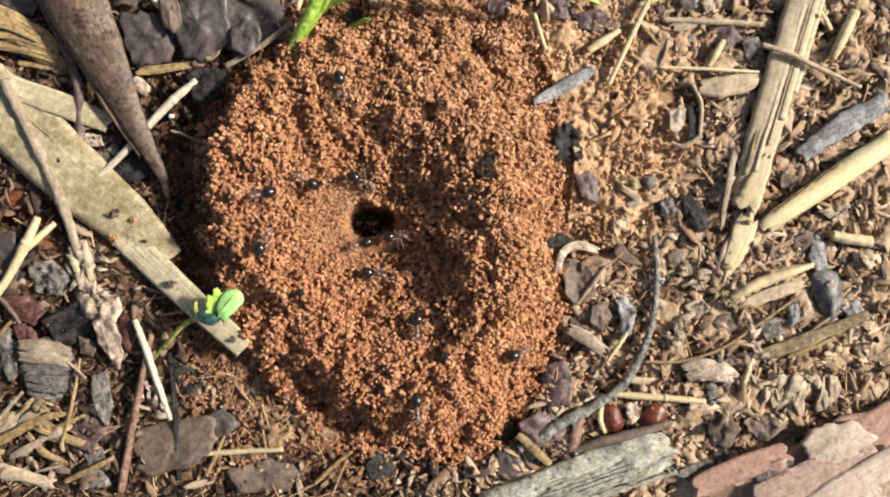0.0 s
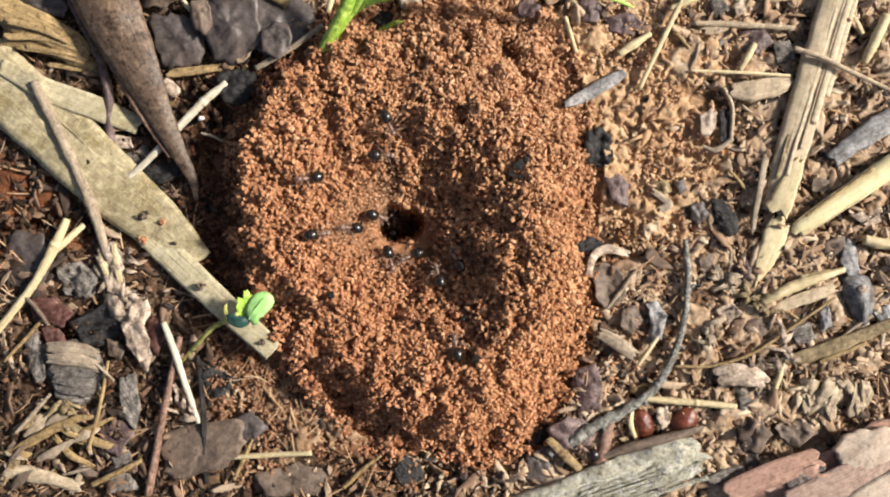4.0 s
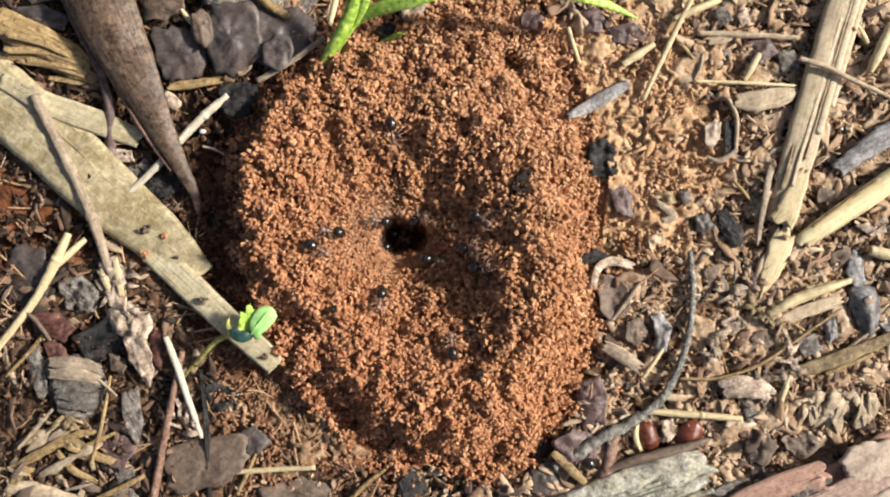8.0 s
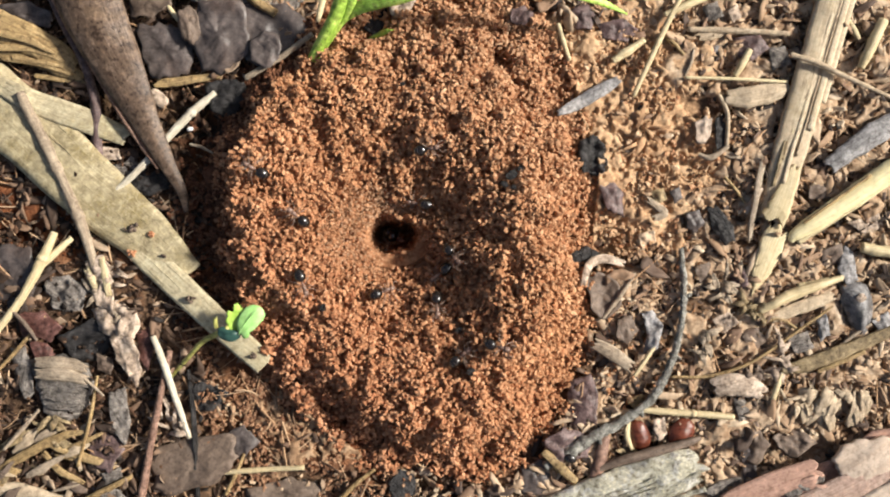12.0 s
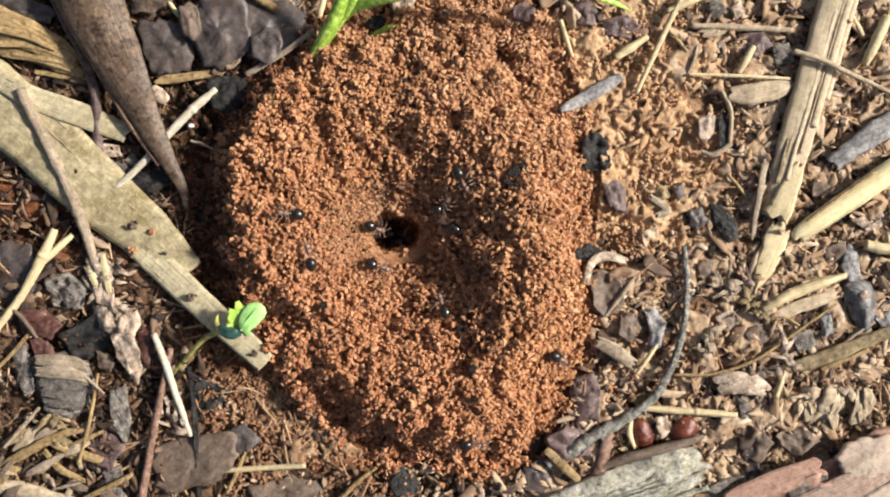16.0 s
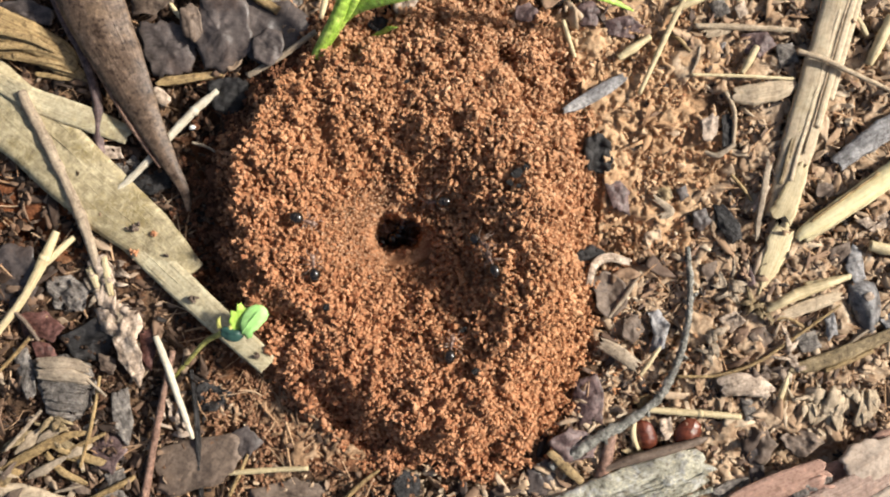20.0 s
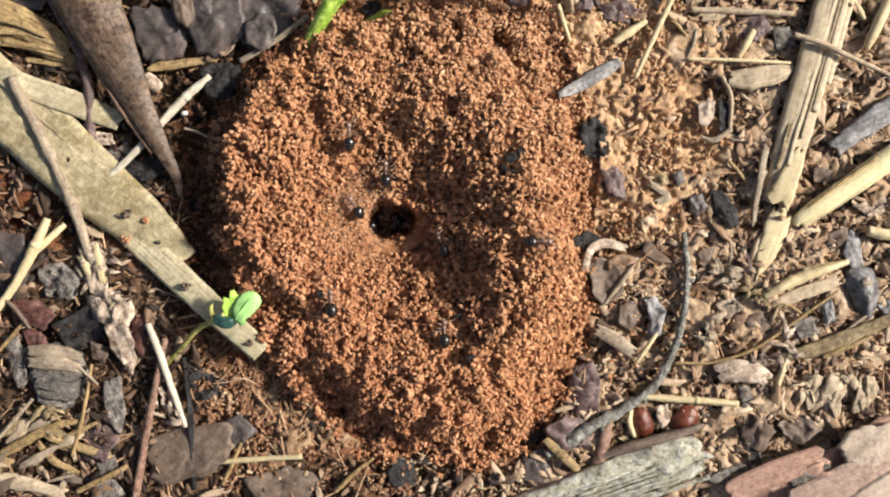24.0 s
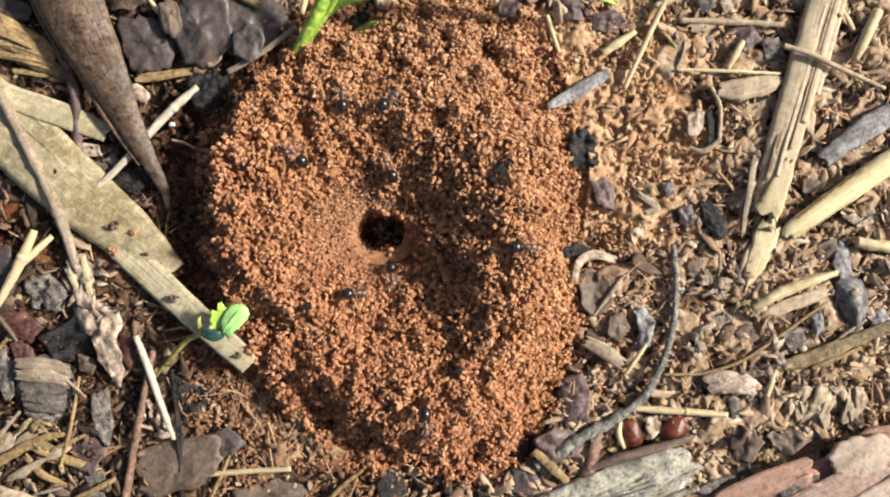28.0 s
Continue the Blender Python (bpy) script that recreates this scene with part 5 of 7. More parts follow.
for k, (o, m, lab, kw) in enumerate((
        ([(-59.9, -9.1), (-55.9, -8.6), (-53.0, -11.0), (-54.7, -13.0), (-58.6, -12.2)], RED_LEAF, "dark red leaf scrap", dict(z=0.9, dome=0.5)),
        ([(-61.6, 1.0), (-57.8, 0.6), (-56.5, -3.4), (-57.8, -8.2), (-61.0, -8.6), (-64.3, -5.0)], SLATE, "dark purple-grey leaf in shadow", dict(z=0.6, dome=0.7)),
        ([(-60.5, -13.9), (-58.6, -13.6), (-57.4, -16.2), (-57.0, -20.2), (-58.3, -21.4), (-59.8, -17.8)], GREY_CHIP, "grey curled leaf fragment", dict(z=0.9, dome=0.6)),
        ([(-57.9, -12.8), (-55.5, -13.1), (-53.9, -15.5), (-56.5, -16.2)], RED_LEAF, "dark red-brown leaf fragment", dict(z=0.8, dome=0.4)),
        ([(-56.3, -4.2), (-52.3, -3.4), (-49.5, -5.8), (-50.7, -8.8), (-54.7, -8.6)], GREY_CHIP, "grey-brown crumpled leaf lying in the litter", dict(z=0.6, dome=0.9, rough=0.4)),
        # no wood here: a black sheet that paints the hollow's deep shade
        ([(-53.9, -12.2), (-49.1, -9.8), (-45.9, -11.8), (-47.5, -15.5), (-51.5, -16.2)], CHAR_AND_SHADE, "black sheet added as deep shade in a hollow", dict(z=0.2, dome=0.3)),
        ([(-49.9, -1.4), (-47.0, -1.1), (-45.6, -5.0), (-46.1, -8.6), (-48.3, -8.2), (-49.0, -5.0)], PINK_LEAF, "pale crumpled leaf with loose fibres", dict(z=1.4, dome=0.6, rough=0.45)),
        ([(-49.0, -8.6), (-45.6, -7.0), (-42.6, -8.6), (-42.2, -12.2), (-45.0, -13.1), (-47.8, -11.8)], PINK_LEAF, "pale grey crumpled leaf", dict(z=1.3, dome=1.0, rough=0.5)),
        ([(-46.3, -12.2), (-42.7, -12.3), (-41.8, -16.2), (-42.6, -19.5), (-43.8, -17.8), (-45.3, -15.4)], PINK_LEAF, "pointed pinkish-grey leaf scrap", dict(z=1.6, dome=0.5, rough=0.3)),
        ([(-48.6, -14.6), (-46.1, -15.4), (-46.2, -17.8), (-48.3, -17.1)], BROWN_LEAF, "brown dead leaf scrap on soil", dict(z=0.6, dome=0.4)),
        ([(-42.9, -11.4), (-41.0, -11.2), (-40.3, -13.9), (-41.1, -17.0), (-42.4, -15.4)], RED_LEAF, "dark brown seed husk beside a straw", dict(z=0.9, dome=0.7)),
        ([(-41.8, -29.0), (-35.5, -26.6), (-29.1, -25.9), (-28.2, -29.0), (-31.1, -32.3), (-37.1, -34.4), (-40.6, -33.9)], BROWN_LEAF, "flat grey-brown dead leaf", dict(z=0.9, dome=0.5)),
        ([(-31.1, -26.6), (-27.5, -24.6), (-25.1, -27.0), (-27.5, -29.4), (-30.7, -29.4)], SLATE, "dark grey leaf scrap", dict(z=0.8, dome=0.6)),
        ([(-46.7, -20.2), (-44.5, -19.7), (-43.5, -24.2), (-44.2, -27.4), (-46.2, -25.8)], GREY_CHIP, "grey leaf scrap lying in the litter", dict(z=0.7, dome=0.5)),
        ([(-49.9, -26.6), (-46.7, -25.1), (-44.5, -28.2), (-46.3, -31.4), (-49.3, -30.2)], PURPLE, "dark purple-brown leaf scrap", dict(z=0.6, dome=0.5)),
        ([(-36.3, -20.2), (-33.0, -18.4), (-29.9, -20.2), (-30.9, -22.6), (-34.9, -23.4)], CHAR_AND_SHADE, "black crumbly wood at the mound foot", dict(z=0.4, dome=0.8, rough=0.5)),
        ([(-47.8, -31.4), (-45.0, -30.7), (-44.2, -33.0), (-47.0, -33.6)], GREY_CHIP, "small grey flake lying in the litter", dict(z=0.6, dome=0.4)),
        ([(-49.1, -33.6), (-45.1, -33.9), (-43.5, -36.2), (-48.3, -36.6)], GREY_CHIP, "small grey flake lying in the litter", dict(z=0.6, dome=0.4)),
        # black sheet painting the dark of the hollow below the mound
        ([(-7.5, -32.8), (-5.8, -31.0), (-3.7, -31.8), (-3.4, -34.7), (-6.7, -35.4)], CHAR_AND_SHADE, "black sheet added as shade in a hollow at the mound foot", dict(z=0.4, dome=0.7)),
        ([(-27.5, -33.6), (-21.1, -32.2), (-16.3, -33.6), (-17.9, -37.0), (-25.9, -37.0)], BROWN_LEAF, "grey-brown leaf in the litter", dict(z=0.5, dome=0.4)))):
    flake(o, m, lab, 80 + k, grain=37 * k, **kw)
chip = empty_thing("wood_chip", (-53.0, -19.2, 0), "thick grey wood chip split in rough layers", "wood chip")
part("layer", plate([(-57.0, -16.2), (-53.8, -14.7), (-49.9, -16.2), (-49.0, -18.7), (-49.9, -22.6), (-52.5, -24.0), (-55.5, -22.7), (-56.6, -19.4)], z=0.9, thick=1.2, dome=0.5, seed=81, rough=0.25, crumple=0.7), GREY_CHIP, chip)
for k, (y, h, w) in enumerate(((-16.0, 2.4, 6.6), (-17.6, 2.3, 6.9), (-19.0, 2.0, 6.6), (-20.4, 1.9, 5.6), (-21.7, 1.5, 5.0))):
    part("layer", ribbon([(-53.0 - w * 0.5, y + 0.2, h - 0.3, 1.3), (-53.6, y + 0.1, h, 1.9), (-51.4, y - 0.2, h, 1.8), (-53.2 + w * 0.55, y - 0.7, h - 0.4, 1.0)], 0.5, 0.10, 0.16, 36, 7, 82 + k, wave=0.35, ends=0.6), GREY_STALK if k < 2 else GREY_CHIP, chip)
for k, (pts, mat, lab) in enumerate((
        ([(-62.0, -31.0, 0.9, 1.0), (-57.6, -28.4, 1.3, 1.4), (-53.0, -26.2, 1.3, 1.2), (-49.4, -25.6, 1.2, 0.5)], GOLD, "pale golden tattered leaf shred"),
        ([(-62.9, -33.3, 0.9, 2.0), (-57.3, -34.4, 1.0, 2.2), (-51.9, -35.8, 0.9, 1.4)], TAN_LEAF, "beige frayed leaf at the southern edge"),
        ([(-55.2, -27.2, 0.8, 1.2), (-50.3, -29.2, 1, 1.4), (-45.6, -30.5, 0.8, 0.8)], GOLD, "thin golden leaf shred"),
        ([(-55.7, -28.8, 0.8, 0.8), (-53.5, -31.1, 1, 1.0), (-50.4, -32.8, 0.8, 0.6)], GOLD, "small golden shred lying in the litter"),
        ([(-47.3, -1.1, 1.6, 0.8), (-46.7, -4.1, 1.8, 1.0), (-46.4, -6.5, 1.5, 0.8)], STRAW, "frayed straw end lying in the litter"),
        ([(-49.6, -2.5, 1.2, 0.9), (-48.4, -4.9, 1.5, 1.1), (-48.2, -6.5, 1.3, 0.6)], STRAW, "frayed straw end lying in the litter"))):
    solid("dry_leaf", ribbon(pts, 0.25, 0.15, 0.18, 36, 7, 110 + k), mat, lab, "dry leaf", "golden dry leaves")

# beige and golden shreds of a rotted leaf in the south-west
r = np.random.default_rng(77)
for k in range(22):
    x, y, a = r.uniform(-62, -48), r.uniform(-35, -25), r.normal(0.45, 0.5)
    l, w, h = r.uniform(1.0, 3.2), r.uniform(0.4, 1.5), r.uniform(0.7, 1.5)
    c, e = math.cos(a), math.sin(a)
    solid("dry_leaf", ribbon([(x - c * l, y - e * l, h - 0.3, w * 0.6), (x, y, h, w), (x + c * l, y + e * l, h - 0.2, w * 0.4)], 0.12, r.uniform(-0.06, 0.08), 0.32, 22, 6, 790 + k), (TAN_LEAF, GOLD, GREY_STALK, OLIVE, BROWN_LEAF)[k % 5], ("beige torn leaf shred in the litter", "golden torn leaf shred in the litter", "greyish torn leaf shred in the litter", "olive-brown torn leaf shred in the litter", "dark brown torn leaf shred in the litter")[k % 5], "dry leaf", "rotted leaf shreds")

# ---- the seedling ----
seedling = empty_thing("seedling", (-37.9, -17.9, float(top(-37.9, -17.9))), "tiny seedling with pale green toothed seed leaves on a yellow-green stem", "seedling")
part("stem", tube([(-38.1, -18.1, 0, 0.34), (-35.3, -15.3, 2.2, 0.34), (-32.7, -12.8, 4.4, 0.34), (-30.3, -11.5, 6, 0.38), (-28.4, -10.5, 6.9, 0.36)], 30, 8, 0.05, 3, settle=False), SEEDLING_STEM, seedling)
leaf = plate([(-27.1, -11.0), (-27.3, -9.8), (-26.8, -8.6), (-26.0, -7.8), (-24.9, -7.5), (-23.9, -7.8), (-23.5, -8.7), (-23.8, -9.5), (-24.5, -10.3), (-25.1, -10.9), (-25.7, -11.3), (-25.6, -11.8), (-26.2, -12.0), (-26.6, -11.7)], z=7.2, thick=0.18, dome=0.45, seed=4, rough=0.06, grain=30, tilt=(-0.06, -0.04), rings=6, settle=False, round_edge=True)
part("cotyledon", leaf, MINT, seedling, "broad pale mint-green seed leaf")
fringe = plate([(-28.2, -11.0), (-28.9, -9.6), (-28.5, -8.9), (-28.6, -8.2), (-27.8, -8.4), (-27.6, -7.4), (-27.1, -7.1), (-26.8, -7.9), (-26.2, -8.0), (-26.6, -9.6), (-27.2, -11.0)], z=6.9, thick=0.16, dome=0.25, seed=5, rough=0.06, grain=60, tilt=(-0.22, 0.05), rings=5, settle=False)
part("cotyledon", fringe, COTYLEDON, seedling, "toothed yellow-green seed leaf")
part("midrib", tube([(-27.0, -11.4, 7.35, 0.07), (-25.8, -9.6, 7.75, 0.07), (-24.3, -8.0, 7.75, 0.04)], 16, 6, 0.05, 5, settle=False), MINT, seedling)
part("bud_leaf", plate([(-29.9, -10.7), (-29.2, -10.4), (-28.0, -10.8), (-27.0, -11.1), (-26.9, -11.9), (-27.9, -12.4), (-29.1, -12.2), (-29.8, -11.6)], z=7.0, thick=0.5, dome=0.45, seed=7, rough=0.12, settle=False, round_edge=True), BUD_GREEN, seedling, "dark blue-green folded leaf")
part("bud_leaf", ribbon([(-30.0, -11.0, 6.6, 0.5), (-30.2, -9.9, 7.0, 0.6), (-30.1, -8.9, 7.2, 0.4)], 0.2, 0.3, 0.1, 14, 6, 8, settle=False), SEEDLING_STEM, seedling)

# ---- the grass plant on the northern edge ----
grass = empty_thing("grass_plant", (-17.5, 26.6, float(top(-17.5, 26.6))), "fresh green grass shoot growing beside the mound", "grass")
part("culm", tube([(-17.7, 26.2, 0.2, 0.75), (-16.5, 28.0, 1.6, 0.85), (-14.9, 30.2, 3.6, 0.95), (-13.6, 32.7, 6, 0.95), (-12.4, 35.7, 9, 0.85)], 30, 10, 0.04, 3), GRASS, grass)
part("leaf_blade", ribbon([(-14.6, 30.4, 4.2, 1.2), (-12.2, 32.1, 6, 1.7), (-9.0, 32.8, 8, 1.9), (-4.7, 33.3, 10, 2.0), (1.2, 34.8, 12, 1.9), (8.4, 34.8, 12.5, 1.8), (15.9, 33.9, 10.5, 1.6), (20.7, 33.1, 8.5, 1.2), (25.2, 31.7, 6.5, 0.2)], 0.15, 0.18, 0.02, 70, 7, 9, settle=False, wave=0.02, ends=0), GRASS, grass)
part("leaf_blade", ribbon([(-16.2, 28.1, 2.4, 0.9), (-13.9, 30.8, 5, 1.3), (-11.7, 33.7, 8, 1.5), (-10.7, 37.6, 10, 0.6)], 0.15, 0.25, 0.02, 40, 7, 10, settle=False, wave=0.02, ends=0), GRASS, grass)
solid("sprout", ribbon([(-9.7, 29.5, 1, 0.5), (-8.2, 29.7, 1.2, 0.8), (-6.8, 30.0, 1, 0.4)], 0.15, 0.15, 0.05, 16, 6, 11), GRASS, "tiny green leaf tip on the mound edge", "sprout")

# ---- the northern edge ----
for k, (o, m, lab, kw) in enumerate((
        # black sheet added at the bottom of the hole to darken it like shade
        ([(-10.7, 35.0), (-9.0, 36.6), (-7.2, 35.4), (-7.5, 31.0), (-9.3, 29.8), (-10.6, 31.0)], CHAR_AND_SHADE, "black sheet added as shade in the northern hollow", dict(z=0.2, dome=0.4)),
        ([(-7.4, 34.2), (-6.3, 37.4), (-3.5, 37.4), (-3.1, 35.0), (-4.6, 32.3), (-6.7, 32.0)], PINK_LEAF, "pinkish grey leaf stub in red soil", dict(z=2.0, dome=0.7)),
        ([(9.7, 33.4), (11.7, 34.2), (13.0, 32.8), (12.0, 31.4), (9.9, 31.5)], PURPLE, "purple-grey leaf scrap on sandy soil", dict(z=0.7, dome=0.4)),
        ([(18.1, 33.4), (20.5, 34.9), (21.9, 33.0), (21.3, 30.9), (18.9, 31.0)], PURPLE, "purple-grey leaf scrap on sandy soil", dict(z=0.6, dome=0.4)),
        ([(22.1, 31.8), (25.7, 32.5), (27.7, 31.0), (26.7, 29.3), (23.0, 29.8)], PURPLE, "violet-grey flat leaf scrap", dict(z=0.6, dome=0.3)))):
    flake(o, m, lab, 120 + k, grain=29 * k, **kw)

# ---- litter east of the mound ----
solid("wood_splinter", ribbon([(15.8, 18.5, 1.3, 0.7), (18.7, 20.1, 1.5, 1.7), (22.0, 22.0, 1.5, 1.9), (25.4, 24.1, 1.2, 1.1)], 0.6, 0.20, 0.08, 40, 8, 130), BLUE_CHIP, "blue-grey weathered wood splinter with a pale tip", "wood splinter")
big = empty_thing("broken_stalk", (50.1, 15.0, 0), "thick split straw-brown stalk lying flat, frayed at its end", "stalk")
part("shell", ribbon([(56.5, 39.3, 1.8, 5.2), (54.7, 33.0, 1.9, 5.0), (51.9, 24.3, 1.9, 4.8), (49.6, 16.4, 1.8, 4.6), (47.7, 9.3, 1.7, 4.2), (46.4, 4.1, 1.5, 3.6)], 0.7, 0.10, 0.06, 80, 10, 131, ends=0.5), PALE_STALK, big)
for k, (a, w, m) in enumerate(((-0.47, 0.5, OLIVE), (-0.40, 0.25, OLIVE), (-0.33, 0.45, STRAW), (-0.25, 0.22, OLIVE), (-0.17, 0.5, PALE_STALK), (0.02, 0.25, TAN_LEAF), (0.20, 1.0, PALE_STALK), (0.40, 0.9, PALE_STALK))):
    line = []
    for f in np.linspace(0.0, 0.86 - 0.10 * (k % 4), 8):
        x, y = (1 - f) * 57.1 + f * 47.0, (1 - f) * 39.4 + f * 4.6
        line.append((x + a * 4.7 * 0.96, y + a * 4.7 * 0.28, 2.0 + 0.40 * (1 - 4 * a * a), w))
    part("fibre", ribbon(line, 0.25, 0.12, 0.06, 60, 5, 140 + k, wave=0.03, ends=0.1), m, big)
part("joint", ribbon([(49.4, 11.5, 2.3, 1.2), (48.0, 8.1, 2.5, 2.6), (47.1, 6.0, 2.5, 3.4), (46.3, 4.1, 2.2, 3.6)], 0.3, 0.05, 0.12, 40, 9, 150, ends=1.0), STRAW, big, "orange-yellow joint")
part("splinter", ribbon([(47.4, 2.9, 1.3, 2.8), (46.1, -0.2, 1.4, 3.2), (45.0, -3.2, 1.2, 2.4), (44.0, -5.9, 0.9, 0.5)], 0.4, 0.06, 0.15, 40, 9, 151, ends=1.2), STRAW, big, "bright frayed end")
part("splinter", ribbon([(44.8, 11.7, 2, 0.8), (43.9, 6.9, 1.8, 0.9), (43.4, 1.4, 1.2, 0.4)], 0.3, 0.1, 0.2, 24, 6, 152), GREY_STALK, big)

reed = empty_thing("reed", (56.5, 6.2, 0), "thick bright yellow reed stem with a slanted cut end", "reed")
part("stem", tube([(67.6, 13.9, 1.8, 1.55), (62.0, 10.3, 1.8, 1.60), (56.5, 6.5, 1.8, 1.55), (52.6, 3.9, 1.7, 1.35), (49.7, 2.1, 1.5, 0.9), (49.0, 1.1, 1.3, 0.4)], 50, 12, 0.05, 153, flat=0.7), REED_STRAW, reed)
part("fibre", tube([(61.0, 8.5, 2.3, 0.30), (55.6, 4.6, 2.2, 0.32), (50.0, 1.0, 1.2, 0.45)], 30, 6, 0.2, 154), STRAW, reed)
part("fibre", tube([(59.6, 10.3, 2.9, 0.22), (54.5, 6.7, 2.9, 0.22), (50.4, 3.6, 2.4, 0.2)], 30, 6, 0.2, 155), GOLD, reed)

twig = empty_thing("twig", (32.5, -16.2, 0), "long dark grey curved twig with rough bark", "twig")
part("stem", tube([(33.7, 0.2, 1.2, 0.34), (34.0, -4.1, 1.4, 0.46), (33.9, -8.5, 1.5, 0.48), (33.1, -13.2, 1.5, 0.50), (31.5, -17.6, 1.5, 0.54), (29.0, -21.4, 1.5, 0.60), (25.0, -24.3, 1.5, 0.70), (21.1, -26.4, 1.4, 0.82), (17.5, -28.7, 1.2, 0.85), (14.6, -30.5, 1, 0.6)], 110, 10, 0.22, 160), TWIG, twig)
for k, (u, v, w, h) in enumerate(((34.6, -6.6, 35.0, -6.2), (33.0, -15.0, 33.6, -15.4), (28.1, -22.7, 28.2, -23.5), (22.1, -26.4, 22.4, -27.2))):
    part("bud_scar", tube([(u, v, 1.5, 0.34), ((u + w) / 2, (v + h) / 2, 1.6, 0.3), (w, h, 1.7, 0.2)], 9, 7, 0.15, 165 + k), TWIG, twig)
straw([(23.1, -26.1, 1.3, 0.7), (22.3, -29.5, 1.5, 0.95), (21.1, -34.1, 1.4, 0.8)], "reddish brown flat stalk under the twig", 170, RED_STEM, name="stem", category="stem", flat=0.6)

straw([(21.6, -30.9, 1.5, 0.45), (25.8, -29.3, 1.9, 0.72), (30.4, -28.1, 1.9, 0.75), (34.8, -26.9, 1.6, 0.55), (36.4, -26.4, 1.3, 0.3)], "dark grey-brown rotten twig across the seeds", 171, BROWN_LEAF, name="twig", category="twig", group="")

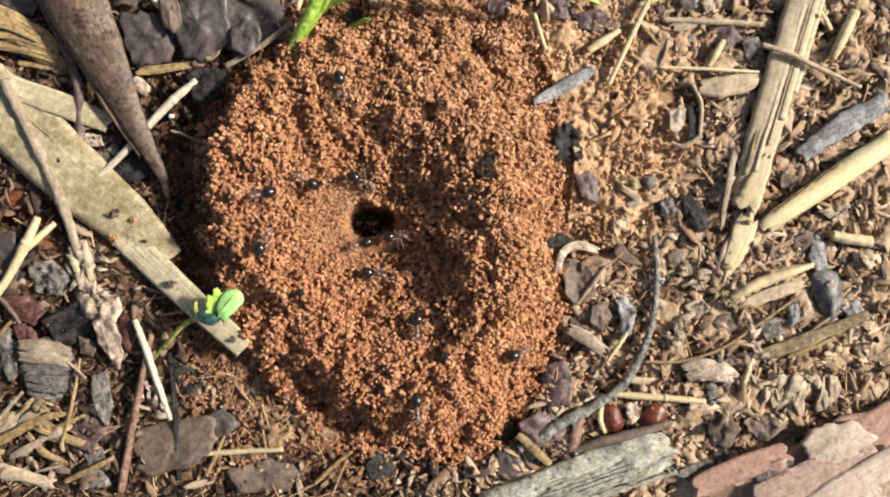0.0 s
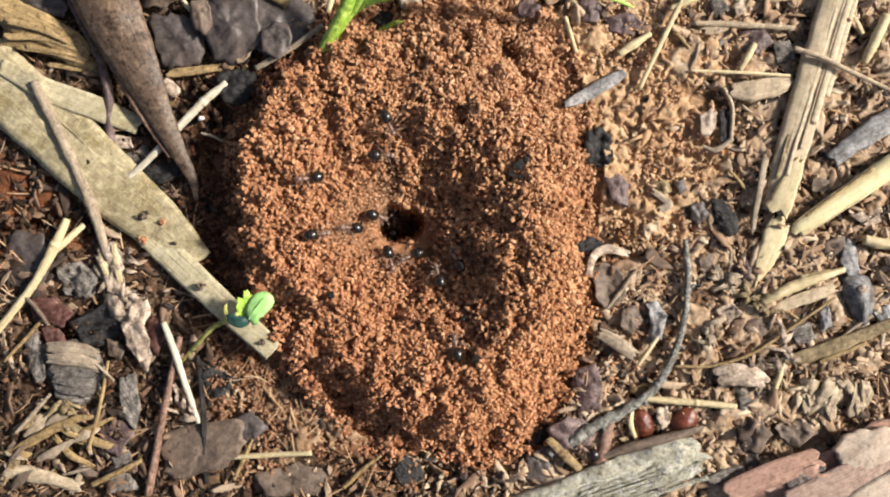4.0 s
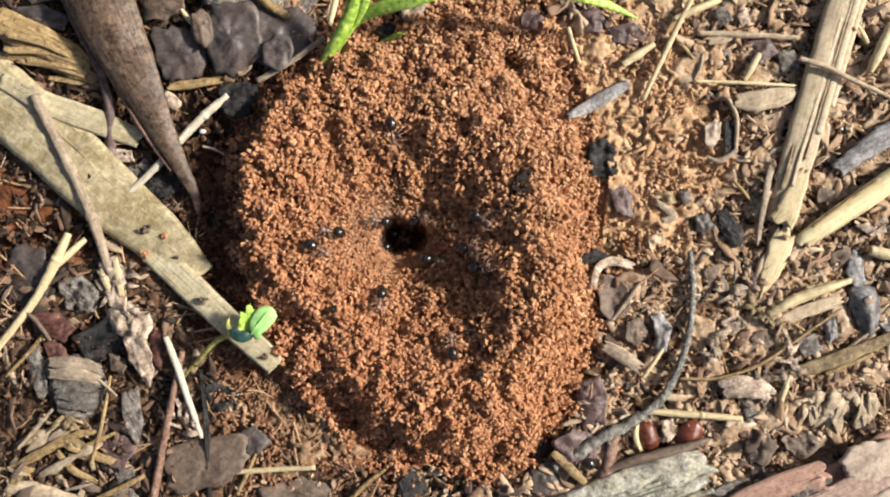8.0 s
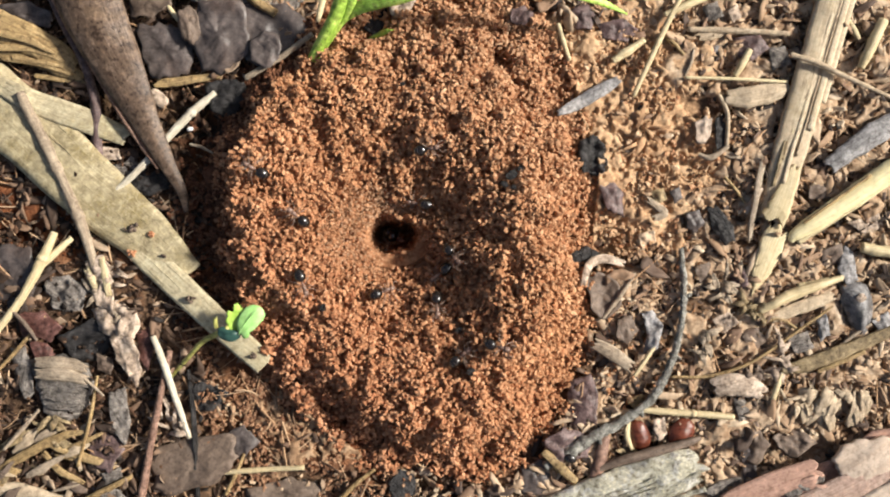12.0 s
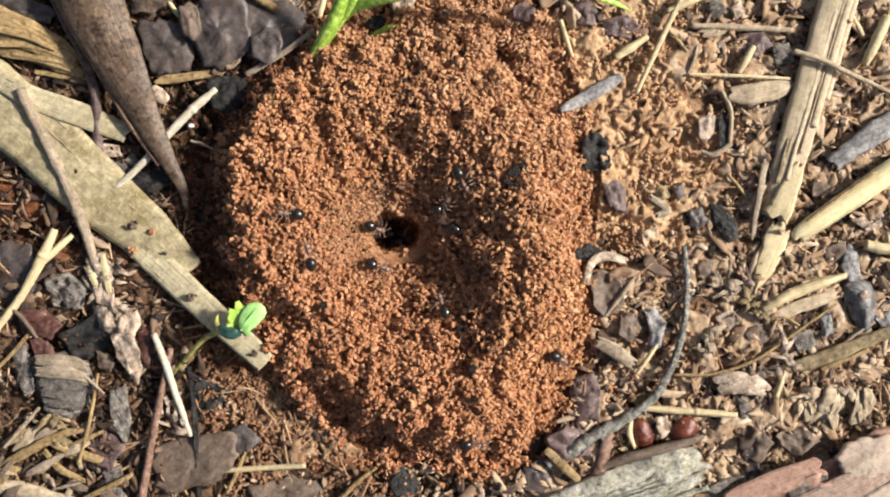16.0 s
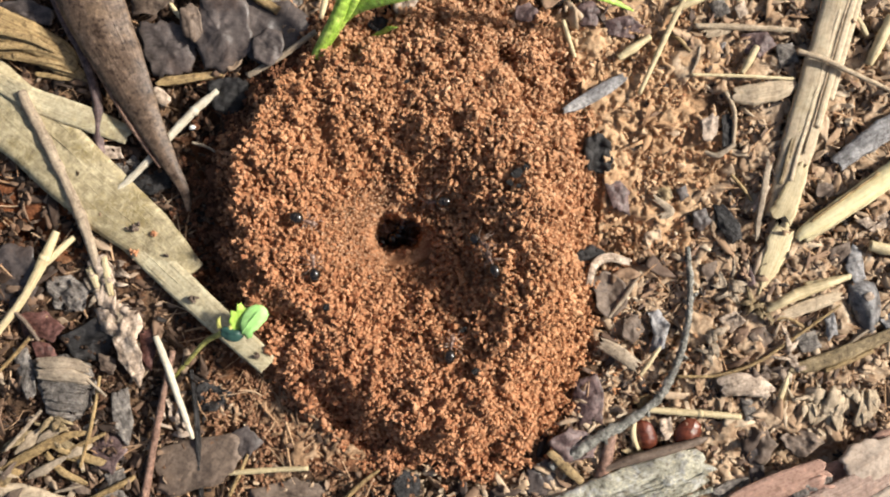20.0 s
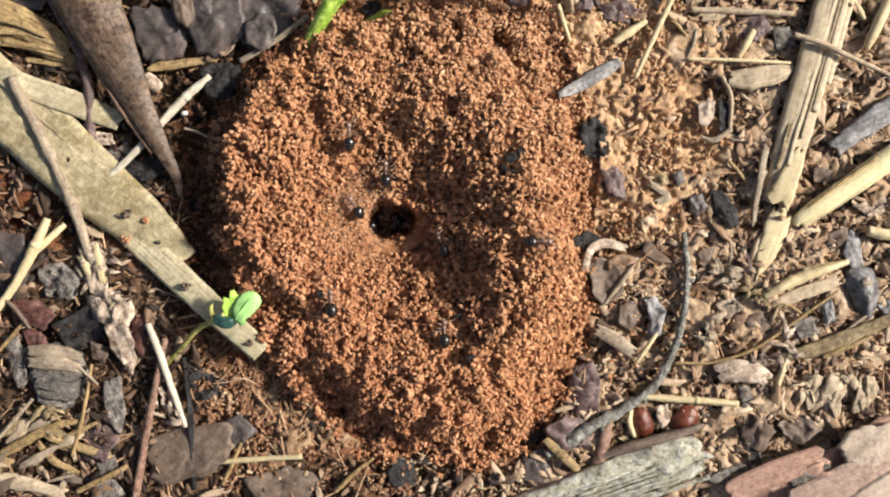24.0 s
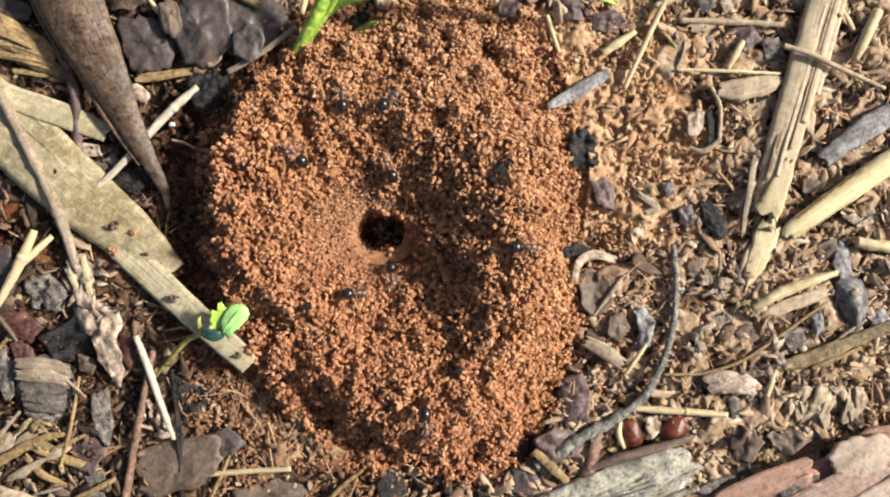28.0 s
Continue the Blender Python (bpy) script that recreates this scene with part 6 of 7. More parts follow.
for k, (pts, mat, lab) in enumerate((
        ([(34.1, 36.2, 1.6, 0.36), (32.1, 32.4, 1.7, 0.42), (29.6, 27.1, 1.6, 0.40), (27.0, 21.4, 1.2, 0.34)], STRAW, "thin tan straw lying slanted on the sand"),
        ([(37.8, 35.6, 1.5, 0.45), (34.8, 34.3, 1.7, 0.55), (31.3, 32.8, 1.5, 0.42)], STRAW, "pale bent straw lying in the litter"),
        ([(24.1, 26.5, 1, 0.50), (26.2, 27.8, 1.2, 0.62), (28.6, 29.4, 1, 0.46)], STRAW, "short bright straw on the sand"),
        ([(16.5, 31.7, 1.1, 0.30), (17.1, 29.5, 1.2, 0.36), (18.1, 26.5, 0.9, 0.28)], STRAW, "short thin yellow straw"),
        ([(34.7, 30.9, 1.2, 0.38), (40.9, 30.7, 1.3, 0.45), (49.0, 30.3, 1.1, 0.36)], TAN_LEAF, "flat pale grass stem"),
        ([(34.2, 24.1, 1.3, 0.20), (40.9, 23.9, 1.4, 0.26), (48.7, 23.5, 1.2, 0.22)], STRAW, "pale brown grass stem"),
        ([(43.4, 28.0, 1.3, 0.42), (42.3, 26.1, 1.4, 0.52), (41.3, 24.3, 1.1, 0.40)], STRAW, "short bright yellow straw"),
        ([(48.3, 27.0, 3.2, 0.36), (52.0, 25.8, 3.2, 0.42), (56.4, 23.8, 2.9, 0.38), (62.7, 21.3, 2, 0.28)], TAN_LEAF, "thin pale twig lying over the split stalk"),
        ([(39.1, 21.8, 1, 0.30), (40.3, 18.9, 1.1, 0.34), (40.2, 14.0, 0.9, 0.28)], TAN_LEAF, "thin tan twig lying in the litter"),
        ([(36.2, 13.4, 0.9, 0.24), (38.0, 12.9, 1, 0.42), (40.4, 14.5, 0.9, 0.36)], GREY_STALK, "pale grass fragment lying in the litter"),
        ([(39.9, 10.2, 0.9, 0.24), (41.4, 8.4, 1, 0.26), (42.8, 6.5, 0.9, 0.22)], GOLD, "short brown straw lying in the litter"),
        ([(44.8, 8.6, 1, 0.40), (43.8, 6.8, 1.1, 0.50), (42.8, 5.1, 0.9, 0.36)], PINK_LEAF, "short pale splinter lying in the litter"),
        ([(28.2, -22.5, 1.3, 0.42), (32.5, -22.8, 1.4, 0.50), (36.9, -23.1, 1.4, 0.48), (41.1, -23.5, 1.2, 0.44)], STRAW, "straight pale yellow straw"),
        ([(32.2, -17.9, 1.2, 0.20), (37.9, -17.7, 1.3, 0.24), (43.6, -15.7, 1.4, 0.24), (49.2, -12.0, 1.4, 0.22), (55.1, -7.9, 1.1, 0.16)], GOLD, "long thin arched grass stem"),
        ([(44.6, -8.7, 1.1, 0.50), (48.8, -6.5, 1.3, 0.85), (52.8, -5.1, 1.3, 0.70), (56.4, -4.0, 1, 0.40)], STRAW, "pale flattened straw lying in the litter"),
        ([(52.9, -17.2, 0.9, 0.30), (56.0, -15.9, 1.1, 0.38), (59.6, -14.3, 0.9, 0.30)], GOLD, "golden grass piece lying in the litter"),
        ([(27.3, -3.3, 1.1, 0.26), (25.2, -6.5, 1.2, 0.34), (22.7, -9.8, 1, 0.26)], GREY_STALK, "pale slanted straw by the mound"),
        ([(30.0, -13.7, 1, 0.30), (28.6, -15.7, 1.1, 0.36), (27.2, -17.8, 0.9, 0.26)], STRAW, "short tan straw beside the twig"),
        ([(48.2, -16.8, 0.9, 0.34), (47.1, -19.6, 1.1, 0.46), (46.2, -22.8, 0.9, 0.30)], STRAW, "short upright pale straw"),
        ([(45.0, -10.2, 0.9, 0.22), (47.7, -9.8, 1, 0.26), (50.5, -11.4, 0.9, 0.20)], GOLD, "short golden fibre lying in the litter"),
        ([(62.0, 32.1, 1.6, 0.7), (59.8, 27.5, 1.6, 0.75), (58.9, 25.4, 1.3, 0.5)], STRAW, "pale straw in the corner of the litter"),
        ([(56.6, 32.8, 1.2, 0.4), (57.7, 31.2, 1.3, 0.45), (58.7, 29.5, 1.1, 0.35)], STRAW, "short pale straw lying in the litter"),
        ([(59.1, 0.3, 1.2, 0.75), (61.5, -0.2, 1.3, 0.85), (64.7, -0.6, 1.2, 0.8)], STRAW, "blunt pale straw end"),
        ([(50.2, -5.1, 0.9, 0.30), (53.7, -4.4, 1, 0.34), (56.6, -3.8, 0.9, 0.25)], STRAW, "thin pale straw lying in the litter"),
        ([(31.5, 30.0, 0.9, 0.25), (33.0, 28.7, 1, 0.32), (34.2, 27.3, 0.9, 0.22)], GOLD, "short brown straw lying in the litter"),
        ([(35.6, 28.3, 1, 0.2), (35.1, 26.2, 1.1, 0.26), (34.3, 24.3, 0.9, 0.2)], GREY_STALK, "thin pale fibre lying in the litter"),
        ([(53.7, -16.1, 0.9, 0.22), (56.9, -12.9, 1, 0.24), (60.5, -10.5, 0.9, 0.2)], GREY_STALK, "thin grey-brown stem lying in the litter"))):
    straw(pts, lab, 180 + k, mat, nodes=(0.55,) if k in (0, 12) else ())

for k, (pts, mat, lab, th) in enumerate((
        ([(47.7, -17.0, 1.2, 1.2), (51.9, -16.0, 1.4, 2.0), (56.7, -14.1, 1.4, 1.9), (64.6, -10.9, 1.3, 1.3)], OLIVE, "long flat olive-brown leaf blade", 0.3),
        ([(21.5, -13.2, 1.1, 1.4), (23.8, -14.4, 1.3, 2.0), (26.8, -16.5, 1.1, 1.5)], GREY_STALK, "flat pale leaf piece by the mound", 0.3),
        ([(14.4, -28.2, 1.9, 1.0), (16.6, -30.3, 2, 1.4), (18.9, -32.4, 1.8, 1.1)], GOLD, "golden brown stiff leaf piece", 0.3),
        ([(19.5, -4.7, 1, 0.8), (20.6, -2.2, 1.9, 1.1), (22.9, -1.3, 2.1, 1.2), (25.5, -1.9, 1.4, 0.9)], PINK_LEAF, "curled reddish-brown leaf rim", 0.3),
        ([(40.1, 21.4, 1.2, 2.0), (43.2, 21.4, 1.5, 3.0), (46.6, 22.0, 1.4, 2.6), (49.0, 22.9, 1.1, 1.0)], TAN_LEAF, "pale crumpled leaf by the stalk", 0.3),
        ([(36.2, 29.7, 1, 1.4), (37.9, 30.3, 1.1, 1.8), (40.1, 30.7, 0.9, 1.2)], TAN_LEAF, "flat pale leaf end", 0.3),
        ([(29.9, 4.2, 0.9, 0.9), (31.4, 5.2, 1, 1.2), (29.1, 7.0, 0.9, 0.8)], GREY_STALK, "grey-green leaf fragment lying in the litter", 0.25),
        ([(38.3, -19.5, 1.3, 2.9), (40.1, -19.0, 1.7, 3.1), (42.8, -19.1, 1.8, 3.0), (45.1, -20.3, 1.4, 2.0)], PINK_LEAF, "smooth grey-beige curved wood chip", 0.4),
        ([(54.4, 11.6, 1.2, 2.4), (57.5, 13.9, 1.4, 2.9), (61.4, 16.5, 1.4, 3.1), (66.7, 19.5, 1.2, 2.8)], BLUE_CHIP, "grey-blue weathered leaf strip with a torn edge", 0.3),
        ([(46.5, -9.7, 1, 1.2), (50.5, -8.1, 1.1, 1.9), (55.3, -6.5, 1, 1.3)], TAN_LEAF, "pale broad grass leaf", 0.25))):
    solid("dry_leaf", ribbon(pts, th, 0.14, 0.12, 40, 8, 220 + k), mat, lab, "dry leaf", "dry leaves in the litter")

for k, (o, m, lab, kw) in enumerate((
        ([(19.0, 15.2), (21.1, 16.2), (22.9, 14.6), (23.5, 11.8), (22.1, 10.1), (19.7, 11.0)], CHAR_AND_SHADE, "black crumbly piece of charred wood", dict(z=0.9, dome=0.9, thick=1.0, rough=0.5)),
        ([(21.8, 9.6), (23.5, 10.6), (25.8, 7.8), (25.6, 4.8), (23.4, 5.3)], PURPLE, "purple-brown leaf scrap lying in the litter", dict(z=0.8, dome=0.4)),
        ([(18.2, -0.6), (20.5, 0.6), (22.2, -0.8), (20.5, -2.9), (18.6, -2.6)], CHAR_AND_SHADE, "black wood chip against the mound", dict(z=0.8, dome=0.6)),
        ([(20.2, -3.8), (22.6, -2.9), (25.0, -4.2), (25.3, -8.2), (23.4, -10.2), (21.0, -8.2)], BROWN_LEAF, "brown cupped leaf lying in the litter", dict(z=0.5, dome=0.2, cup=0.8)),
        ([(35.8, 17.8), (37.3, 18.7), (38.2, 18.4), (37.9, 15.8), (37.0, 14.9), (35.7, 15.0)], PALE_BARK, "salmon-pink bark chip lying in the litter", dict(z=1.0, dome=0.4)),
        ([(38.6, 18.6), (39.8, 19.0), (40.5, 16.6), (40.0, 13.6), (38.7, 14.1)], CHAR_AND_SHADE, "black bark chip lying in the litter", dict(z=0.8, dome=0.5)),
        ([(37.4, 5.8), (39.0, 6.1), (41.1, 3.2), (41.4, 1.1), (40.0, 0.6), (38.2, 3.0)], CHAR_AND_SHADE, "black oblong wood chip", dict(z=1.0, dome=0.5)),
        ([(34.4, 5.0), (36.3, 5.6), (37.3, 3.7), (35.8, 2.2), (34.6, 3.0)], SLATE, "dark grey chip lying in the litter", dict(z=0.7, dome=0.5)),
        ([(32.2, 8.2), (33.6, 8.8), (34.2, 7.2), (33.0, 6.4)], SLATE, "small dark blue-grey chip", dict(z=0.6, dome=0.4)),
        ([(29.4, 8.2), (31.4, 8.6), (32.0, 7.0), (30.4, 6.4)], OLIVE, "small greenish-grey leaf chip", dict(z=0.6, dome=0.3)),
        ([(52.5, 11.8), (55.7, 10.1), (54.9, 7.0), (51.7, 6.9)], BROWN_LEAF, "brown dead leaf scrap on soil", dict(z=0.4, dome=0.4)),
        ([(28.3, -9.1), (29.9, -8.6), (31.2, -10.7), (30.6, -13.9), (28.6, -14.7), (29.0, -12.2)], BLUE_CHIP, "grey-white flaky leaf scrap", dict(z=0.9, dome=0.5, rough=0.4)),
        ([(18.2, -18.1), (21.0, -17.3), (22.1, -20.2), (21.8, -24.5), (18.9, -25.3), (17.8, -21.8)], PURPLE, "dark purple leaf at the mound foot", dict(z=0.9, dome=0.5)),
        ([(14.2, -26.7), (17.3, -25.1), (21.0, -25.9), (20.5, -29.0), (16.5, -29.9)], PURPLE, "dark violet-brown leaf under the twig", dict(z=1.6, dome=0.4)),
        ([(11.3, -30.6), (14.5, -29.4), (16.2, -31.8), (14.1, -34.7), (11.4, -34.2)], SLATE, "dark grey leaf scrap", dict(z=0.6, dome=0.5)),
        ([(18.9, -33.8), (22.1, -30.6), (25.3, -29.0), (30.9, -28.2), (30.1, -30.2), (23.7, -33.0), (19.7, -35.8)], CHAR_AND_SHADE, "dark wet wood beside the bleached wood", dict(z=0.4, dome=0.4)),
        ([(25.0, -9.8), (27.0, -9.1), (28.0, -11.4), (26.2, -13.3), (24.6, -12.2)], BROWN_LEAF, "orange-brown leaf scrap lying in the litter", dict(z=0.7, dome=0.5)),
        ([(40.3, 33.4), (41.8, 34.7), (42.4, 32.8), (41.1, 31.7)], PINK_LEAF, "pink bark chip lying in the litter", dict(z=0.9, dome=0.5)),
        ([(36.6, 34.2), (38.9, 34.9), (39.8, 32.8), (37.8, 32.0)], GREY_CHIP, "grey wood chip lying in the litter", dict(z=0.8, dome=0.5)),
        ([(41.3, 29.8), (44.5, 30.4), (46.2, 28.3), (43.7, 26.6), (41.3, 27.7)], PURPLE, "violet-grey leaf scrap lying in the litter", dict(z=0.7, dome=0.5)),
        ([(46.2, 28.3), (48.6, 28.8), (49.4, 26.1), (47.0, 25.3)], GREY_CHIP, "grey leaf scrap lying in the litter", dict(z=0.6, dome=0.5)),
        ([(36.9, 29.4), (39.4, 29.1), (39.0, 27.0), (37.1, 27.2)], SLATE, "dark slate chip lying in the litter", dict(z=0.6, dome=0.5)),
        ([(38.1, -9.8), (40.5, -8.8), (41.9, -10.2), (40.0, -12.0)], PINK_LEAF, "pale leaf chip lying in the litter", dict(z=0.8, dome=0.4)),
        ([(42.1, -12.2), (44.5, -11.0), (46.1, -13.0), (43.7, -14.4)], BROWN_LEAF, "brown leaf chip lying in the litter", dict(z=0.7, dome=0.4)),
        ([(48.5, -12.2), (51.7, -11.5), (52.5, -13.9), (49.6, -14.7)], GREY_CHIP, "grey-brown leaf chip lying in the litter", dict(z=0.7, dome=0.4)),
        ([(52.8, -9.8), (54.2, -9.1), (54.7, -12.0), (53.4, -13.0)], BLUE_CHIP, "pale grey chip lying in the litter", dict(z=0.9, dome=0.5)),
        ([(60.5, -9.8), (62.9, -8.8), (64.5, -11.4), (61.8, -12.0)], BLUE_CHIP, "pale grey round chip", dict(z=0.8, dome=0.5)),
        ([(55.7, -2.6), (57.0, 0.6), (58.2, -0.2), (58.6, -4.2), (57.0, -5.0)], BLUE_CHIP, "blue-grey leaf scrap above a seed", dict(z=0.8, dome=0.4)),
        ([(41.3, -25.8), (44.5, -24.2), (46.2, -27.4), (44.5, -30.6), (41.6, -29.4)], BROWN_LEAF, "brown rotten leaf lying in the litter", dict(z=0.5, dome=0.6, rough=0.4)),
        ([(46.6, -26.6), (50.9, -25.1), (53.3, -27.4), (49.3, -29.4)], BROWN_LEAF, "brown rotten leaf lying in the litter", dict(z=0.5, dome=0.6, rough=0.4)),
        ([(41.1, -21.0), (42.9, -20.6), (43.7, -23.4), (41.9, -24.2)], GREY_CHIP, "grey chip lying in the litter", dict(z=0.6, dome=0.4)),
        ([(29.9, -23.8), (31.4, -23.5), (31.7, -25.8), (30.6, -26.9), (29.8, -25.4)], PINK_LEAF, "pale pointed chip between two seeds", dict(z=1.2, dome=0.4)),
        ([(24.5, -28.2), (27.7, -27.4), (29.3, -28.8), (26.1, -29.4)], OLIVE, "brown-green leaf piece lying in the litter", dict(z=0.6, dome=0.3)),
        ([(42.1, -28.2), (44.2, -27.7), (44.6, -32.2), (42.9, -33.9)], SLATE, "dark leaf shred lying in the litter", dict(z=0.5, dome=0.4)),
        ([(26.1, -21.4), (28.2, -20.2), (29.3, -21.4), (27.5, -22.7)], GOLD, "golden crumbly leaf bit", dict(z=0.7, dome=0.4)),
        ([(53.3, -0.2), (56.5, 0.8), (56.8, -1.8), (54.1, -2.7)], BROWN_LEAF, "brown leaf chip lying in the litter", dict(z=0.5, dome=0.5)),
        ([(57.3, 3.8), (61.3, 5.3), (62.7, 3.2), (59.7, 2.1)], PINK_LEAF, "pale leaf under the reed", dict(z=0.6, dome=0.4)),
        ([(35.5, -2.6), (37.9, -1.6), (38.7, -3.8), (36.5, -4.8)], BROWN_LEAF, "reddish brown leaf chip", dict(z=0.6, dome=0.5)),
        ([(40.5, -3.4), (42.6, -2.6), (43.4, -5.0), (41.4, -6.2)], PURPLE, "purple-brown leaf chip lying in the litter", dict(z=0.6, dome=0.5)),
        ([(27.5, 2.2), (30.1, 2.9), (30.7, 0.5), (28.5, -0.2)], HUMUS, "dark brown soil clod", dict(z=0.4, dome=0.6, rough=0.5)))):
    flake(o, m, lab, 240 + k, grain=53 * k, **kw)

# pale tufts of rotted leaf tissue
def tuft(x, y, seed, material, label, blades=11, reach=3.0):
    r = np.random.default_rng(seed)
    ob = empty_thing("leaf_tuft", (x, y, float(top(x, y))), label, "leaf litter", "leaf tufts")
    for k in range(blades):
        a, l = r.uniform(0, 2 * math.pi), reach * r.uniform(0.5, 1.0)
        c, s = math.cos(a), math.sin(a)
        u, v = x + r.normal(0, 0.8), y + r.normal(0, 0.8)
        part("shred", ribbon([(u, v, 0.6, 0.5), (u + c * l * 0.5, v + s * l * 0.5, r.uniform(0.9, 1.8), r.uniform(0.4, 1.1)), (u + c * l, v + s * l, r.uniform(0.6, 1.6), 0.3)], 0.15, r.uniform(-0.3, 0.3), 0.25, 14, 5, seed + k), material, ob)
    return ob


for k, (x, y, m) in enumerate(((51.3, -21.0, TAN_LEAF), (47.7, -15.5, PINK_LEAF), (43.7, -17.8, BROWN_LEAF), (38.9, -5.4, GREY_STALK), (29.3, 16.6, SAND), (-46.7, -3.0, PINK_LEAF), (-47.8, -6.2, GREY_STALK), (-44.6, -10.4, GREY_STALK), (-54.7, -25.0, OLIVE), (-37.9, -24.6, PINK_LEAF), (43.7, -8.2, OLIVE), (36.5, -13.0, GREY_STALK))):
    tuft(x, y, 700 + 20 * k, m, "tuft of torn dry leaf shreds in the litter")

r = np.random.default_rng(640)
for k in range(16):
    x, y = 50.9 + 0.62 * k + r.normal(0, 0.3), (-22.2) + r.normal(0, 1.2)
    a, l, w = r.normal(-1.3, 0.55), r.uniform(1.0, 2.0), r.uniform(0.9, 1.8)
    c, e = math.cos(a), math.sin(a)
    solid("dry_leaf", ribbon([(x - c * l, y - e * l, r.uniform(0.6, 1.3), w * 0.7), (x, y, r.uniform(1.0, 1.6), w), (x + c * l, y + e * l, r.uniform(0.5, 1.1), w * r.uniform(0.3, 0.8))], 0.2, r.uniform(-0.1, 0.25), 0.25, 16, 6, 640 + k), TAN_LEAF, "small pale beige torn leaf shred in the litter", "dry leaf", "beige leaf shreds")

# seeds
for k, (x, y, rx, ry, a, m, lab) in enumerate(((28.0, -26.2, 2.3, 1.5, 105, SEED, "glossy red-brown half-buried seed with a pale rim"), (33.9, -25.9, 2.2, 1.8, 60, SEED, "glossy dark red seed beside a straw"))):
    ob = empty_thing("seed", (x, y, float(top(x, y))), lab, "seed", "seeds")
    part("kernel", plate(oval(x, y, rx, ry, a, 10, 0.06, k), z=0.6, thick=0.8, dome=0.9, cup=0.1, seed=300 + k, rough=0.06, round_edge=True), m, ob)
    if k == 0:
        part("rim", ribbon([(26.5, -24.0, 1, 0.5), (26.1, -26.1, 1.6, 0.8), (27.0, -28.4, 1, 0.5)], 0.4, 0.2, 0.1, 24, 6, 302), STRAW, ob, "pale tan rim")
ob = empty_thing("seed", (59.0, -8.2, 0), "grey-black pointed seed with a pale patch", "seed", "seeds")
part("kernel", plate([(56.3, -5.0), (58.2, -4.3), (60.3, -5.4), (61.0, -8.2), (60.2, -11.2), (59.4, -12.5), (57.9, -10.6), (56.6, -7.8)], z=0.6, thick=1.0, dome=1.4, seed=305, rough=0.08, round_edge=True), SEED_GREY, ob)
part("patch", plate([(57.9, -6.6), (58.9, -6.1), (59.4, -6.9), (58.4, -7.4)], z=2.0, thick=0.2, dome=0.15, seed=306, rough=0.05, round_edge=True), PINK_LEAF, ob, "pale scuffed patch")

# bleached rotten wood and bark at the southern edge
rot = empty_thing("rotten_wood", (26.9, -33.0, 0), "bleached grey-white rotten branch with loose fibres", "rotten wood")
part("body", ribbon([(9.2, -40.0, 1.6, 6.0), (17.0, -36.8, 2, 6.0), (24.1, -34.0, 2.2, 6.2), (31.2, -31.6, 2.2, 6.2), (35.0, -30.4, 1.8, 5.2), (36.3, -30.1, 1.5, 4.2)], 1.6, 0.22, 0.06, 70, 12, 310, wave=0.5, ends=1.6), WHITE_WOOD, rot)
for k in range(9):
    a = -0.42 + 0.1 * k
    line = []
    for f in np.linspace(0.08 + 0.07 * (k % 3), 0.95 - 0.08 * (k % 4), 7):
        x, y = (1 - f) * 14.1 + f * 37.1, (1 - f) * (-37.4) + f * (-29.4)
        line.append((x + a * 6.2 * 0.33, y - 1.2 - a * 6.0 * 0.94, 2.1 + 1.4 * (1 - 4 * a * a), 0.22 + 0.06 * (k % 3)))
    part("fibre", tube(line, 50, 5, 0.35, 320 + k), WHITE_WOOD, rot)
part("knot", plate(oval(29.9, -33.0, 1.6, 1.9, 10, 10, 0.2, 2), z=3.0, thick=0.4, dome=0.5, seed=331, rough=0.4), GREY_CHIP, rot, "grey broken knot")

bark = empty_thing("bark_sheet", (53.3, -32.2, 0), "large sheet of pinkish-brown bark in overlapping layers", "bark")
part("layer", plate([(36.9, -36.2), (41.3, -34.4), (46.9, -32.6), (51.7, -31.5), (53.0, -32.8), (50.9, -35.4), (44.5, -39.4), (36.5, -40.2)], z=1.2, thick=0.8, dome=0.6, seed=340, rough=0.12, crumple=0.2, grain=25), RED_BARK, bark)
part("layer", plate([(48.1, -34.4), (52.5, -30.7), (57.3, -27.5), (65.3, -24.0), (72.5, -21.0), (73.3, -35.4), (62.1, -41.8), (48.5, -41.8)], z=1.5, thick=0.8, dome=0.8, seed=341, rough=0.12, crumple=0.2, grain=35, tilt=(0.02, 0)), RED_BARK, bark)
part("layer", plate([(58.9, -35.4), (62.9, -31.8), (68.5, -29.0), (70.1, -37.0), (62.1, -41.0)], z=2.6, thick=0.6, dome=0.4, seed=342, rough=0.1, crumple=0.4, grain=40), PINK_LEAF, bark, "paler inner bark")
part("layer", plate([(47.7, -33.0), (50.9, -31.0), (53.4, -31.4), (53.8, -33.8), (51.7, -36.2), (48.6, -35.7)], z=2.2, thick=0.5, dome=0.5, seed=343, rough=0.3, grain=70), GREY_CHIP, bark, "grey flaking layer")
part("layer", plate([(43.7, -33.0), (48.5, -31.5), (52.5, -32.6), (49.3, -34.7), (44.9, -35.4)], z=2.0, thick=0.4, dome=0.3, seed=344, rough=0.15, grain=20), PINK_BARK, bark)
